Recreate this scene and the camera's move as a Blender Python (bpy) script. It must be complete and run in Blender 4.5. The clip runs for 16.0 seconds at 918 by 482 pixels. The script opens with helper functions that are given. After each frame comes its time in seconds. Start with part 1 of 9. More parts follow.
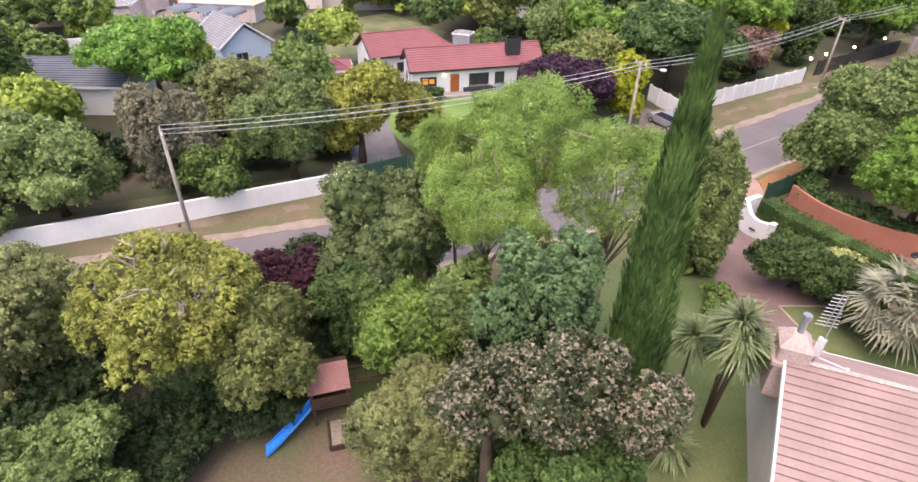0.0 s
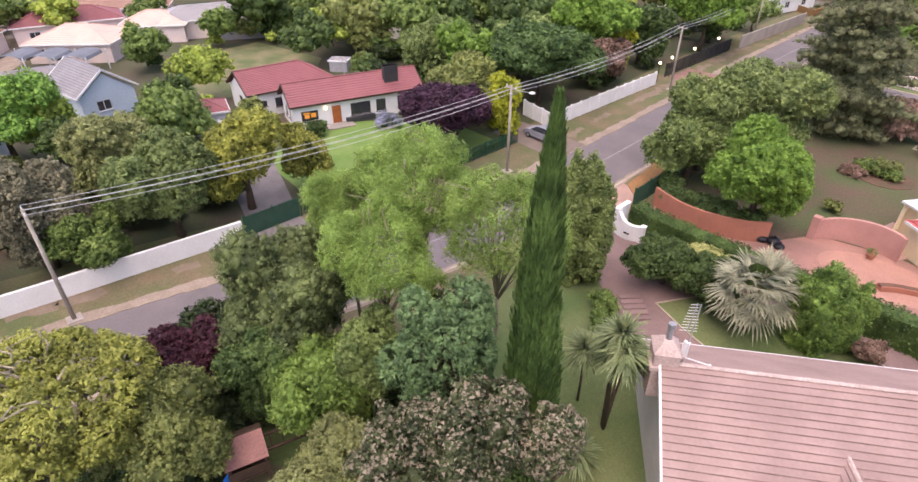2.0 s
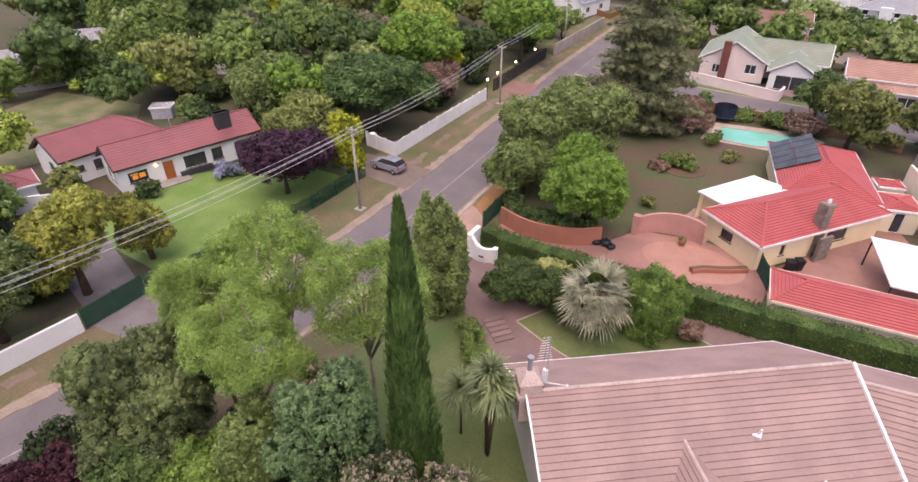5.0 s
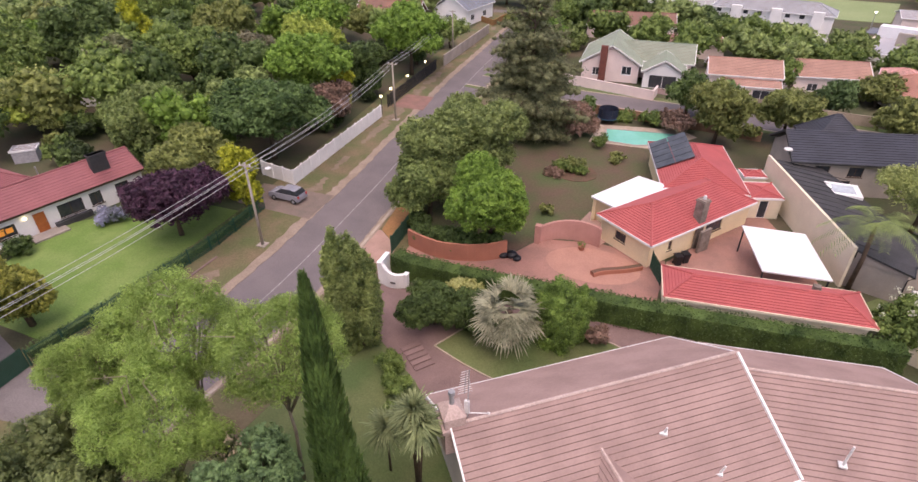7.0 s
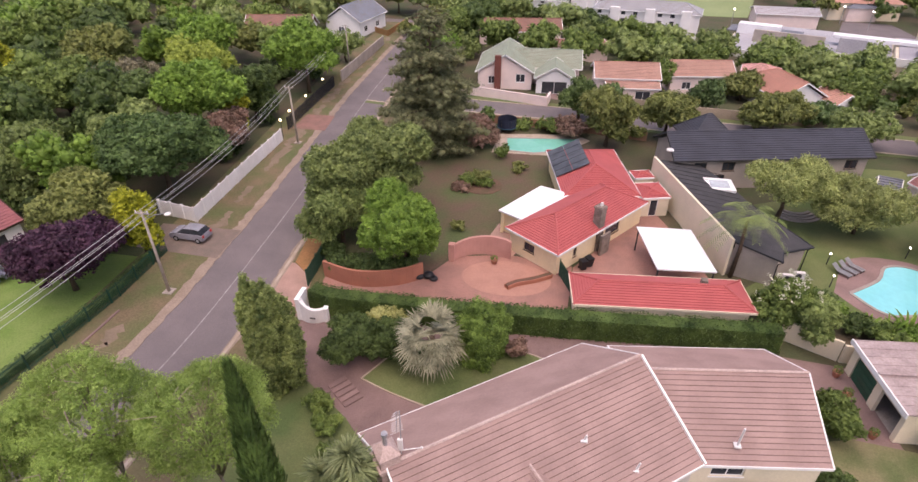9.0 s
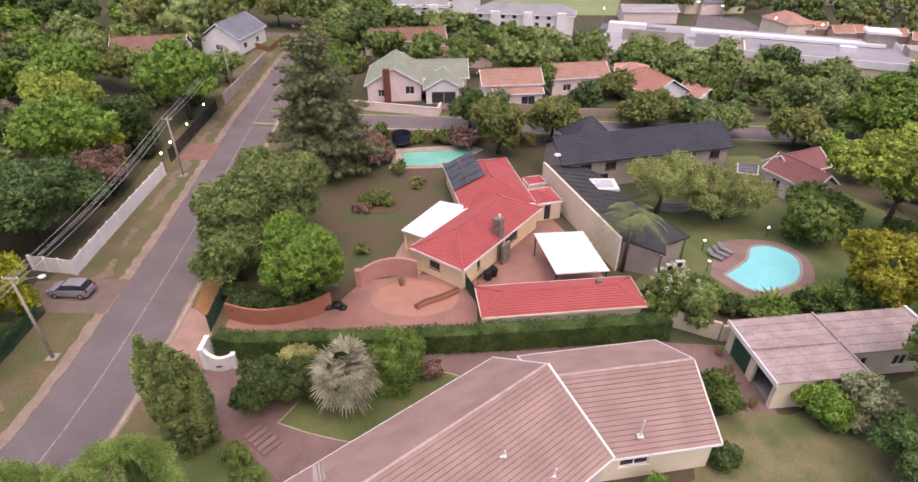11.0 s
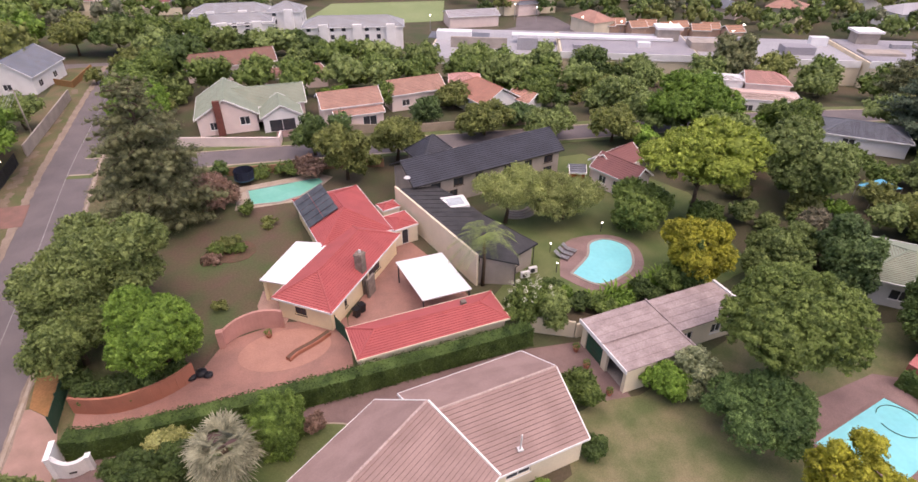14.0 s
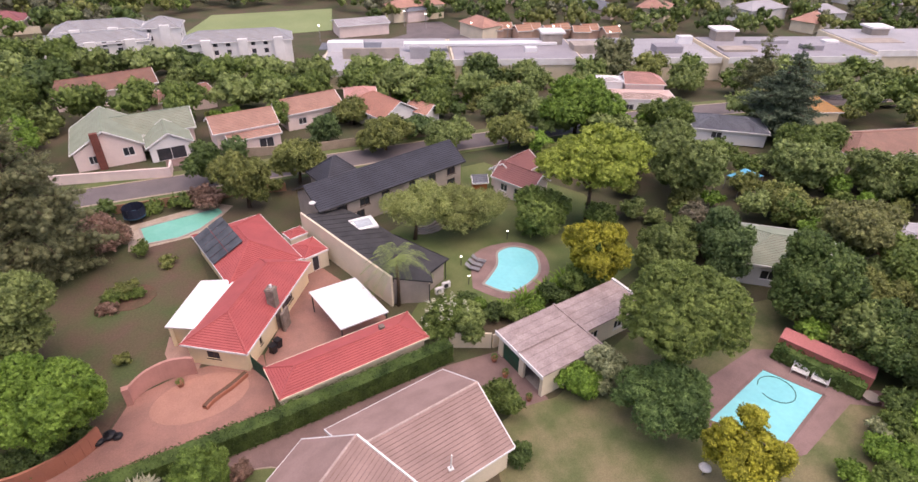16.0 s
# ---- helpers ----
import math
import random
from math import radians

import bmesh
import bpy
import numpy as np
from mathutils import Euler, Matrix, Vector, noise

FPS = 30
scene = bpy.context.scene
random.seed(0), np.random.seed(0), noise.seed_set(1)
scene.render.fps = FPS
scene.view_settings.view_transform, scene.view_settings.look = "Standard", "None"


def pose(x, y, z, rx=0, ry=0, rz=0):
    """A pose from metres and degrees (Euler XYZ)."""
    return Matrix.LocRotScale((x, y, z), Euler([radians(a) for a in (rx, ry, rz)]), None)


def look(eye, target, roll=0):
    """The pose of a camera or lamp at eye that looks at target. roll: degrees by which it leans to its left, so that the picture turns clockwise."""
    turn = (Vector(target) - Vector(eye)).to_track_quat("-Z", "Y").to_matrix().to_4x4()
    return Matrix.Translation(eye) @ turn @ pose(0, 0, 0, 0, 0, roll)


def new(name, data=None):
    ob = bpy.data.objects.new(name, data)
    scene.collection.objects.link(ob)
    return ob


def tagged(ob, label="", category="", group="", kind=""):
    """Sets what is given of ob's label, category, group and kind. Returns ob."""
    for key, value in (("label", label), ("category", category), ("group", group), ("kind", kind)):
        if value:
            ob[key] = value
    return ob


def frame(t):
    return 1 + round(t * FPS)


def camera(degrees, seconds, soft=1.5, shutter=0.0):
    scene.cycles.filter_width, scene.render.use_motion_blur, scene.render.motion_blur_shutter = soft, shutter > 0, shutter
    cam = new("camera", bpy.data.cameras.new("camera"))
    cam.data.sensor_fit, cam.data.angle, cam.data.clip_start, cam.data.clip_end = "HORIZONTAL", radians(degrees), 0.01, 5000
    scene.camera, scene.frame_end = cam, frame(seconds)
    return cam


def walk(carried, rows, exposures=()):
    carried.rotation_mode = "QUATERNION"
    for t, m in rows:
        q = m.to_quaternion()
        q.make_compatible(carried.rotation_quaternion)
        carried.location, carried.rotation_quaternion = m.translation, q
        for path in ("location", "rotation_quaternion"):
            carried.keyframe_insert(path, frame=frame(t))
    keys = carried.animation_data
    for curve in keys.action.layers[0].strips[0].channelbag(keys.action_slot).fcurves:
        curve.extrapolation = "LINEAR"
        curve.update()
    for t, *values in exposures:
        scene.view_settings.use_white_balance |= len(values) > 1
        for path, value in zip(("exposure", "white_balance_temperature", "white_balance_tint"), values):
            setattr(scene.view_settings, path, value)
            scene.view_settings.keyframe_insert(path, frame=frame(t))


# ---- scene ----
# Camera: it rises almost straight up while it turns to the right.
cam = camera(78.07, 16.0, soft=1.5)


def aimed(x, y, z, yaw, pitch, roll):
    a, b = radians(yaw), radians(pitch)
    ahead = Vector((-math.sin(a) * math.cos(b), math.cos(a) * math.cos(b), math.sin(b)))
    eye = Vector((x, y, z))
    return look(eye, eye + ahead * 20, roll)


ROWS = [
(0.0, 0.067, -0.006, 21.986, 59.000, -33.723, 1.088),
    (0.5, 0.105, 0.064, 22.628, 56.273, -33.532, 0.910),
    (1.0, 0.147, 0.158, 23.223, 53.414, -33.368, 0.629),
    (1.5, 0.199, 0.214, 23.815, 50.280, -33.237, 0.416),
    (2.0, 0.274, 0.306, 24.397, 47.373, -33.119, 0.220),
    (2.5, 0.334, 0.352, 25.038, 44.754, -33.075, 0.141),
    (3.0, 0.272, 0.353, 25.632, 42.103, -33.058, 0.200),
    (3.5, 0.293, 0.441, 26.119, 39.221, -32.931, 0.116),
    (4.0, 0.326, 0.545, 26.661, 36.482, -32.896, -0.006),
    (6.5, 0.068, 1.392, 28.884, 23.081, -32.729, -0.256),
    (7.0, 0.057, 1.533, 29.453, 20.381, -32.763, -0.244),
    (7.5, 0.014, 1.576, 30.108, 17.746, -32.840, -0.245),
    (8.0, -0.001, 1.676, 30.678, 14.750, -32.846, -0.201),
    (8.5, -0.050, 1.733, 31.341, 12.268, -32.909, -0.197),
    (9.0, -0.027, 1.793, 31.889, 10.098, -32.919, -0.150),
    (11.5, 0.487, 2.455, 34.570, -3.642, -33.014, -0.180),
    (12.0, 0.514, 2.618, 35.157, -6.321, -33.070, -0.025),
    (12.5, 0.521, 2.745, 35.757, -9.121, -33.127, 0.055),
    (13.0, 0.600, 2.906, 36.322, -11.800, -33.191, 0.135),
    (13.5, 0.680, 2.988, 36.890, -14.442, -33.218, 0.197),
    (14.0, 0.704, 3.100, 37.447, -17.349, -33.240, 0.275),
    (14.5, 0.651, 3.193, 37.969, -19.803, -33.197, 0.516),
    (15.0, 0.702, 3.267, 38.503, -22.149, -33.169, 0.610),
    (15.5, 0.716, 3.244, 39.209, -25.006, -33.188, 0.696),
    (16.0, 0.677, 3.342, 39.921, -28.198, -33.232, 0.926),
]
walk(cam, [(t, aimed(*p)) for t, *p in ROWS], exposures=[(0.0, 1.32, 6580, 16), (2.0, 1.1, 6620, 18), (4.5, 0.86, 6740, 20), (8.5, 0.65, 6950, 22), (16.0, 0.65, 7000, 23)])

# Evening light under a bright, covered sky.
world = bpy.data.worlds.new("world")
scene.world = world
world.use_nodes = True
wn = world.node_tree
sky = wn.nodes.new("ShaderNodeTexSky")
sky.sky_type = "NISHITA"
sky.sun_disc = False
sky.sun_elevation = radians(62)
sky.sun_rotation = radians(150)
sky.air_density = 1.0
sky.dust_density = 4.0
sky.ozone_density = 0.6
wn.nodes["Background"].inputs["Strength"].default_value = 0.15
wn.links.new(sky.outputs[0], wn.nodes["Background"].inputs["Color"])
sun_data = bpy.data.lights.new("sun", "SUN")
sun_data.energy = 1.0
sun_data.angle = radians(45)
sun_data.color = (1.0, 0.90, 0.82)
sun = new("sun", sun_data)
sun.matrix_world = look((-26, 10, 80), (0, 0, 0))


# ---- materials ----
def mat(name, a, b=None, rough=0.8, scale=1.0, fine=14.0, bump=0.15, metal=0.0, island=0.0, spec=0.3, objvar=0.0, grain=0.2):
    """A surface of two colours mixed by coarse stains and fine grain, with relief."""
    m = bpy.data.materials.new(name)
    m.use_nodes = True
    t = m.node_tree
    n, l = t.nodes, t.links
    p = n["Principled BSDF"]
    p.inputs["Roughness"].default_value = rough
    p.inputs["Metallic"].default_value = metal
    p.inputs["Specular IOR Level"].default_value = spec
    b = b or tuple(c * 0.75 for c in a)
    co = n.new("ShaderNodeTexCoord")
    big = n.new("ShaderNodeTexNoise")
    big.inputs["Scale"].default_value = scale
    big.inputs["Detail"].default_value = 5
    small = n.new("ShaderNodeTexNoise")
    small.inputs["Scale"].default_value = fine
    small.inputs["Detail"].default_value = 4
    l.new(co.outputs["Object"], big.inputs["Vector"])
    l.new(co.outputs["Object"], small.inputs["Vector"])
    ramp = n.new("ShaderNodeValToRGB")
    ramp.color_ramp.elements[0].position, ramp.color_ramp.elements[1].position = 0.36, 0.66
    ramp.color_ramp.elements[0].color, ramp.color_ramp.elements[1].color = (*a, 1), (*b, 1)
    l.new(big.outputs["Fac"], ramp.inputs["Fac"])
    hsv = n.new("ShaderNodeHueSaturation")
    l.new(ramp.outputs["Color"], hsv.inputs["Color"])
    val = n.new("ShaderNodeMapRange")
    val.inputs["From Min"].default_value, val.inputs["From Max"].default_value = 0.25, 0.75
    val.inputs["To Min"].default_value, val.inputs["To Max"].default_value = 1 - grain, 1 + grain
    l.new(small.outputs["Fac"], val.inputs["Value"])
    out = val.outputs["Result"]
    if island or objvar:
        src = n.new("ShaderNodeNewGeometry").outputs["Random Per Island"] if island else n.new("ShaderNodeObjectInfo").outputs["Random"]
        rnd = n.new("ShaderNodeMapRange")
        amount = island or objvar
        rnd.inputs["To Min"].default_value, rnd.inputs["To Max"].default_value = 1 - amount, 1 + amount
        l.new(src, rnd.inputs["Value"])
        mul = n.new("ShaderNodeMath")
        mul.operation = "MULTIPLY"
        l.new(out, mul.inputs[0])
        l.new(rnd.outputs["Result"], mul.inputs[1])
        out = mul.outputs[0]
    l.new(out, hsv.inputs["Value"])
    l.new(hsv.outputs["Color"], p.inputs["Base Color"])
    if bump:
        bp = n.new("ShaderNodeBump")
        bp.inputs["Strength"].default_value = bump
        bp.inputs["Distance"].default_value = 0.03
        l.new(small.outputs["Fac"], bp.inputs["Height"])
        l.new(bp.outputs["Normal"], p.inputs["Normal"])
    return m


def leafy(name, a, b, thin=0.2, tufts=0.16):
    """Leaves: the colour differs from leaf to leaf and from bough to bough, and some light comes through."""
    m = bpy.data.materials.new(name)
    m.use_nodes = True
    t = m.node_tree
    n, l = t.nodes, t.links
    p = n["Principled BSDF"]
    p.inputs["Roughness"].default_value = 0.55
    p.inputs["Specular IOR Level"].default_value = 0.25
    geo = n.new("ShaderNodeNewGeometry")
    co = n.new("ShaderNodeTexCoord")
    nz = n.new("ShaderNodeTexNoise")
    nz.inputs["Scale"].default_value = 0.8
    nz.inputs["Detail"].default_value = 3
    l.new(co.outputs["Object"], nz.inputs["Vector"])
    add = n.new("ShaderNodeMath")
    add.operation = "MULTIPLY_ADD"
    add.inputs[1].default_value = 0.2
    l.new(geo.outputs["Random Per Island"], add.inputs[0])
    l.new(nz.outputs["Fac"], add.inputs[2])
    ramp = n.new("ShaderNodeValToRGB")
    ramp.color_ramp.elements[0].position, ramp.color_ramp.elements[1].position = 0.36, 0.8
    ramp.color_ramp.elements[0].color, ramp.color_ramp.elements[1].color = (*[c * 0.72 for c in a], 1), (*b, 1)
    l.new(add.outputs[0], ramp.inputs["Fac"])
    ob = n.new("ShaderNodeObjectInfo")
    rnd = n.new("ShaderNodeMapRange")
    rnd.inputs["To Min"].default_value, rnd.inputs["To Max"].default_value = 0.85, 1.18
    l.new(ob.outputs["Random"], rnd.inputs["Value"])
    hsv = n.new("ShaderNodeHueSaturation")
    l.new(ramp.outputs["Color"], hsv.inputs["Color"])
    tuft = n.new("ShaderNodeTexNoise")
    tuft.inputs["Scale"].default_value = 5.5
    tuft.inputs["Detail"].default_value = 3
    l.new(co.outputs["Object"], tuft.inputs["Vector"])
    spread = n.new("ShaderNodeMapRange")
    spread.inputs["From Min"].default_value, spread.inputs["From Max"].default_value = 0.3, 0.7
    spread.inputs["To Min"].default_value, spread.inputs["To Max"].default_value = 1 - tufts, 1 + tufts
    l.new(tuft.outputs["Fac"], spread.inputs["Value"])
    both = n.new("ShaderNodeMath")
    both.operation = "MULTIPLY"
    l.new(rnd.outputs["Result"], both.inputs[0])
    l.new(spread.outputs["Result"], both.inputs[1])
    l.new(both.outputs[0], hsv.inputs["Value"])
    l.new(hsv.outputs["Color"], p.inputs["Base Color"])
    tr = n.new("ShaderNodeBsdfTranslucent")
    l.new(hsv.outputs["Color"], tr.inputs["Color"])
    mix = n.new("ShaderNodeMixShader")
    mix.inputs["Fac"].default_value = thin
    l.new(p.outputs["BSDF"], mix.inputs[1])
    l.new(tr.outputs["BSDF"], mix.inputs[2])
    l.new(mix.outputs["Shader"], n["Material Output"].inputs["Surface"])
    return m


def glowing(name, colour, strength):
    m = bpy.data.materials.new(name)
    m.use_nodes = True
    p = m.node_tree.nodes["Principled BSDF"]
    p.inputs["Base Color"].default_value = (*colour, 1)
    p.inputs["Emission Color"].default_value = (*colour, 1)
    p.inputs["Emission Strength"].default_value = strength
    return m


def water_mat(name, a, b):
    m = mat(name, a, b, rough=0.06, scale=0.35, fine=2.0, bump=0.05, spec=0.5, grain=0.05)
    return m


SOIL = mat("bare_soil_and_grass", (0.1, 0.078, 0.052), (0.062, 0.078, 0.035), 0.95, 0.16, 5.0, 0.4)
LAWN = mat("lawn_grass", (0.085, 0.125, 0.042), (0.15, 0.165, 0.07), 0.95, 0.22, 9.0, 0.5, grain=0.2)
LAWN_RICH = mat("watered_lawn", (0.12, 0.2, 0.045), (0.17, 0.24, 0.07), 0.95, 0.4, 9.0, 0.5, grain=0.2)
LAWN_DRY = mat("dry_lawn", (0.1, 0.125, 0.05), (0.215, 0.185, 0.105), 0.95, 0.3, 9.0, 0.5, grain=0.2)
VERGE = mat("verge_dirt_and_grass", (0.17, 0.128, 0.078), (0.1, 0.118, 0.048), 0.95, 0.3, 7.0, 0.5, grain=0.2)
SAND = mat("swept_sand", (0.3, 0.235, 0.19), (0.24, 0.185, 0.145), 0.95, 0.6, 8.0, 0.4)
RED_SOIL = mat("red_garden_soil", (0.14, 0.075, 0.055), (0.1, 0.075, 0.045), 0.95, 0.5, 6.0, 0.5)
ORANGE_SOIL = mat("orange_bare_bank", (0.32, 0.16, 0.07), (0.24, 0.14, 0.06), 0.95, 0.5, 6.0, 0.4)
ASPHALT = mat("worn_asphalt", (0.175, 0.148, 0.152), (0.14, 0.122, 0.126), 0.85, 0.25, 22.0, 0.3)
KERB = mat("old_concrete", (0.42, 0.35, 0.29), (0.33, 0.26, 0.2), 0.9, 0.8, 12.0, 0.3)
CONCRETE = mat("grey_concrete", (0.36, 0.31, 0.285), (0.29, 0.25, 0.225), 0.9, 0.6, 12.0, 0.2)
PAINT_LINE = mat("faded_road_paint", (0.32, 0.3, 0.3), (0.21, 0.19, 0.19), 0.8, 2.0, 18.0, 0.1)
BRICK_PAVE = mat("brown_brick_paving", (0.25, 0.165, 0.155), (0.195, 0.13, 0.122), 0.85, 0.5, 16.0, 0.3, objvar=0.12)
ORANGE_PAVE = mat("orange_brick_paving", (0.345, 0.182, 0.148), (0.27, 0.15, 0.125), 0.85, 0.5, 16.0, 0.3)
WHITE_PAINT = mat("white_wall_paint", (0.85, 0.83, 0.83), (0.76, 0.74, 0.74), 0.7, 0.5, 8.0, 0.1, grain=0.06)
CREAM = mat("cream_plaster", (0.78, 0.68, 0.53), (0.68, 0.6, 0.46), 0.8, 0.4, 9.0, 0.15, grain=0.06)
YELLOW_CREAM = mat("yellow_plaster", (0.84, 0.69, 0.45), (0.76, 0.62, 0.41), 0.8, 0.5, 9.0, 0.1, grain=0.06)
PINK_PLASTER = mat("pink_plaster", (0.84, 0.69, 0.65), (0.75, 0.61, 0.58), 0.8, 0.5, 9.0, 0.1, grain=0.06)
PINK_WALL = mat("rose_wall_paint", (0.5, 0.265, 0.23), (0.42, 0.22, 0.19), 0.8, 0.6, 9.0, 0.1, grain=0.06)
ORANGE_WALL = mat("orange_wall_paint", (0.4, 0.165, 0.11), (0.33, 0.14, 0.095), 0.8, 0.6, 9.0, 0.15, grain=0.06)
# Lower lips of tile courses: overlap shadow and dirt in one dark colour.
NOSE_PINK = mat("shadow_dirt_tile_edge", (0.175, 0.11, 0.095), (0.25, 0.165, 0.145), 0.9, 1.2, 11.0, 0.2)
NOSE_RED = mat("shadow_dirt_red_edge", (0.26, 0.045, 0.045), (0.3, 0.055, 0.055), 0.8, 1.2, 11.0, 0.2)
NOSE_DARK = mat("shadow_dirt_dark_edge", (0.022, 0.022, 0.028), (0.03, 0.03, 0.036), 0.8, 1.2, 11.0, 0.2)
NOSE_PALE = mat("shadow_dirt_pale_edge", (0.19, 0.15, 0.12), (0.24, 0.19, 0.15), 0.9, 1.2, 11.0, 0.2)
FIELD = mat("pale_sports_turf", (0.2, 0.255, 0.115), (0.24, 0.29, 0.14), 0.95, 0.05, 3.0, 0.2)
PEACH_TILE = mat("pale_peach_tile", (0.68, 0.45, 0.38), (0.6, 0.4, 0.34), 0.75, 0.5, 9.0, 0.2, island=0.05, grain=0.09)
GREY_PLASTER = mat("grey_plaster", (0.42, 0.36, 0.32), (0.33, 0.29, 0.26), 0.85, 0.5, 9.0, 0.15, grain=0.06)
PALE_PLASTER = mat("pale_grey_plaster", (0.62, 0.56, 0.52), (0.52, 0.47, 0.43), 0.85, 0.5, 9.0, 0.15, grain=0.06)
STONE_WALL = mat("rough_stone_cladding", (0.26, 0.21, 0.18), (0.16, 0.13, 0.11), 0.9, 1.8, 8.0, 0.6)
OWN_TILE = mat("weathered_pink_tile", (0.345, 0.235, 0.215), (0.275, 0.186, 0.17), 0.8, 0.45, 7.0, 0.12, island=0.04, grain=0.07)
OWN_RIDGE = mat("pink_ridge_mortar", (0.52, 0.4, 0.37), (0.43, 0.32, 0.29), 0.85, 0.9, 9.0, 0.3)
RED_TILE_B = mat("bright_red_tile", (0.42, 0.1, 0.098), (0.36, 0.085, 0.085), 0.55, 0.5, 9.0, 0.2, island=0.06, grain=0.09)
RED_SHEET = mat("dull_red_roof", (0.28, 0.1, 0.108), (0.235, 0.083, 0.09), 0.6, 0.4, 9.0, 0.2, island=0.05, grain=0.09)
DARK_TILE = mat("charcoal_tile", (0.055, 0.058, 0.075), (0.04, 0.042, 0.055), 0.5, 0.5, 9.0, 0.2, island=0.08, grain=0.09)
DARK_FELT = mat("dark_roof_felt", (0.06, 0.058, 0.062), (0.04, 0.04, 0.043), 0.8, 0.5, 9.0, 0.3)
GREEN_TILE = mat("grey_green_tile", (0.27, 0.31, 0.24), (0.22, 0.26, 0.2), 0.7, 0.5, 9.0, 0.2, island=0.06, grain=0.09)
ORANGE_TILE = mat("faded_orange_tile", (0.43, 0.24, 0.19), (0.35, 0.19, 0.15), 0.75, 0.5, 9.0, 0.2, island=0.06, grain=0.09)
BROWN_TILE = mat("brown_tile", (0.27, 0.13, 0.1), (0.2, 0.1, 0.08), 0.75, 0.5, 9.0, 0.2, island=0.06, grain=0.09)
SLATE_TILE = mat("blue_grey_tile", (0.16, 0.17, 0.2), (0.12, 0.125, 0.15), 0.6, 0.5, 9.0, 0.2, island=0.06, grain=0.09)
GREY_SHEET = mat("stained_fibre_sheet", (0.4, 0.32, 0.315), (0.3, 0.235, 0.23), 0.8, 0.9, 6.0, 0.25)
WHITE_SHEET = mat("white_roof_sheet", (0.8, 0.79, 0.81), (0.72, 0.71, 0.74), 0.5, 0.4, 7.0, 0.05, grain=0.06)
PALE_SHEET = mat("pale_roof_sheet", (0.4, 0.385, 0.41), (0.33, 0.32, 0.345), 0.6, 0.15, 4.0, 0.1)
SOLAR = mat("solar_mat", (0.05, 0.055, 0.065), (0.1, 0.105, 0.12), 0.4, 0.8, 8.0, 0.1)
GLASS = mat("dark_window_glass", (0.03, 0.035, 0.045), (0.06, 0.06, 0.07), 0.08, 0.6, 3.0, 0.0, spec=0.6)
SKYLIGHT = mat("skylight_glass", (0.5, 0.54, 0.58), (0.42, 0.46, 0.5), 0.15, 0.6, 3.0, 0.0)
TIMBER = mat("dark_stained_timber", (0.075, 0.045, 0.032), (0.05, 0.03, 0.022), 0.75, 1.5, 18.0, 0.3)
ORANGE_DOOR = mat("orange_varnished_wood", (0.42, 0.13, 0.04), (0.32, 0.1, 0.03), 0.5, 1.5, 12.0, 0.15)
WOOD_POLE = mat("grey_pole_wood", (0.42, 0.37, 0.32), (0.3, 0.26, 0.22), 0.9, 1.2, 18.0, 0.3)
BARK = mat("bark", (0.115, 0.08, 0.055), (0.07, 0.05, 0.036), 0.95, 2.0, 12.0, 0.6)
PALE_BARK = mat("pale_bark", (0.34, 0.29, 0.21), (0.22, 0.18, 0.13), 0.9, 2.0, 12.0, 0.4)
WHITE_METAL = mat("white_metal", (0.72, 0.7, 0.7), (0.6, 0.58, 0.58), 0.45, 1.0, 12.0, 0.05)
GREY_METAL = mat("galvanised_metal", (0.4, 0.4, 0.42), (0.3, 0.3, 0.32), 0.45, 1.0, 12.0, 0.05, metal=0.5)
DARK_METAL = mat("dark_metal", (0.03, 0.03, 0.035), (0.045, 0.045, 0.05), 0.5, 1.0, 12.0, 0.05)
GREEN_METAL = mat("green_painted_metal", (0.02, 0.085, 0.055), (0.03, 0.07, 0.045), 0.5, 1.0, 12.0, 0.05)
SHADE_NET = mat("green_shade_net", (0.035, 0.085, 0.055), (0.05, 0.1, 0.07), 0.8, 1.5, 30.0, 0.2)
WIRE = mat("aluminium_wire", (0.5, 0.5, 0.5), (0.4, 0.4, 0.4), 0.5, 1.0, 5.0, 0.0)
BLUE_PLASTIC = mat("blue_plastic", (0.05, 0.3, 0.85), (0.06, 0.34, 0.9), 0.3, 1.0, 6.0, 0.02)
BLACK_PLASTIC = mat("black_plastic", (0.012, 0.012, 0.015), (0.02, 0.02, 0.024), 0.4, 1.0, 6.0, 0.02)
YELLOW_SIGN = mat("yellow_sign", (0.7, 0.45, 0.03), (0.65, 0.4, 0.03), 0.5, 1.0, 6.0, 0.0)
POOL_BLUE = water_mat("blue_pool_water", (0.21, 0.62, 0.67), (0.24, 0.66, 0.7))
POOL_GREEN = water_mat("green_pool_water", (0.16, 0.47, 0.37), (0.2, 0.52, 0.42))
SILVER_CAR = mat("silver_car_paint", (0.36, 0.36, 0.42), (0.32, 0.32, 0.38), 0.25, 1.0, 40.0, 0.0, metal=0.25)
RUBBER = mat("rubber", (0.02, 0.02, 0.02), (0.03, 0.03, 0.03), 0.8, 3.0, 12.0, 0.1)
LAMP_WARM = glowing("warm_globe", (1.0, 0.85, 0.5), 4.0)
LAMP_WHITE = glowing("white_globe", (1.0, 0.95, 0.85), 4.0)
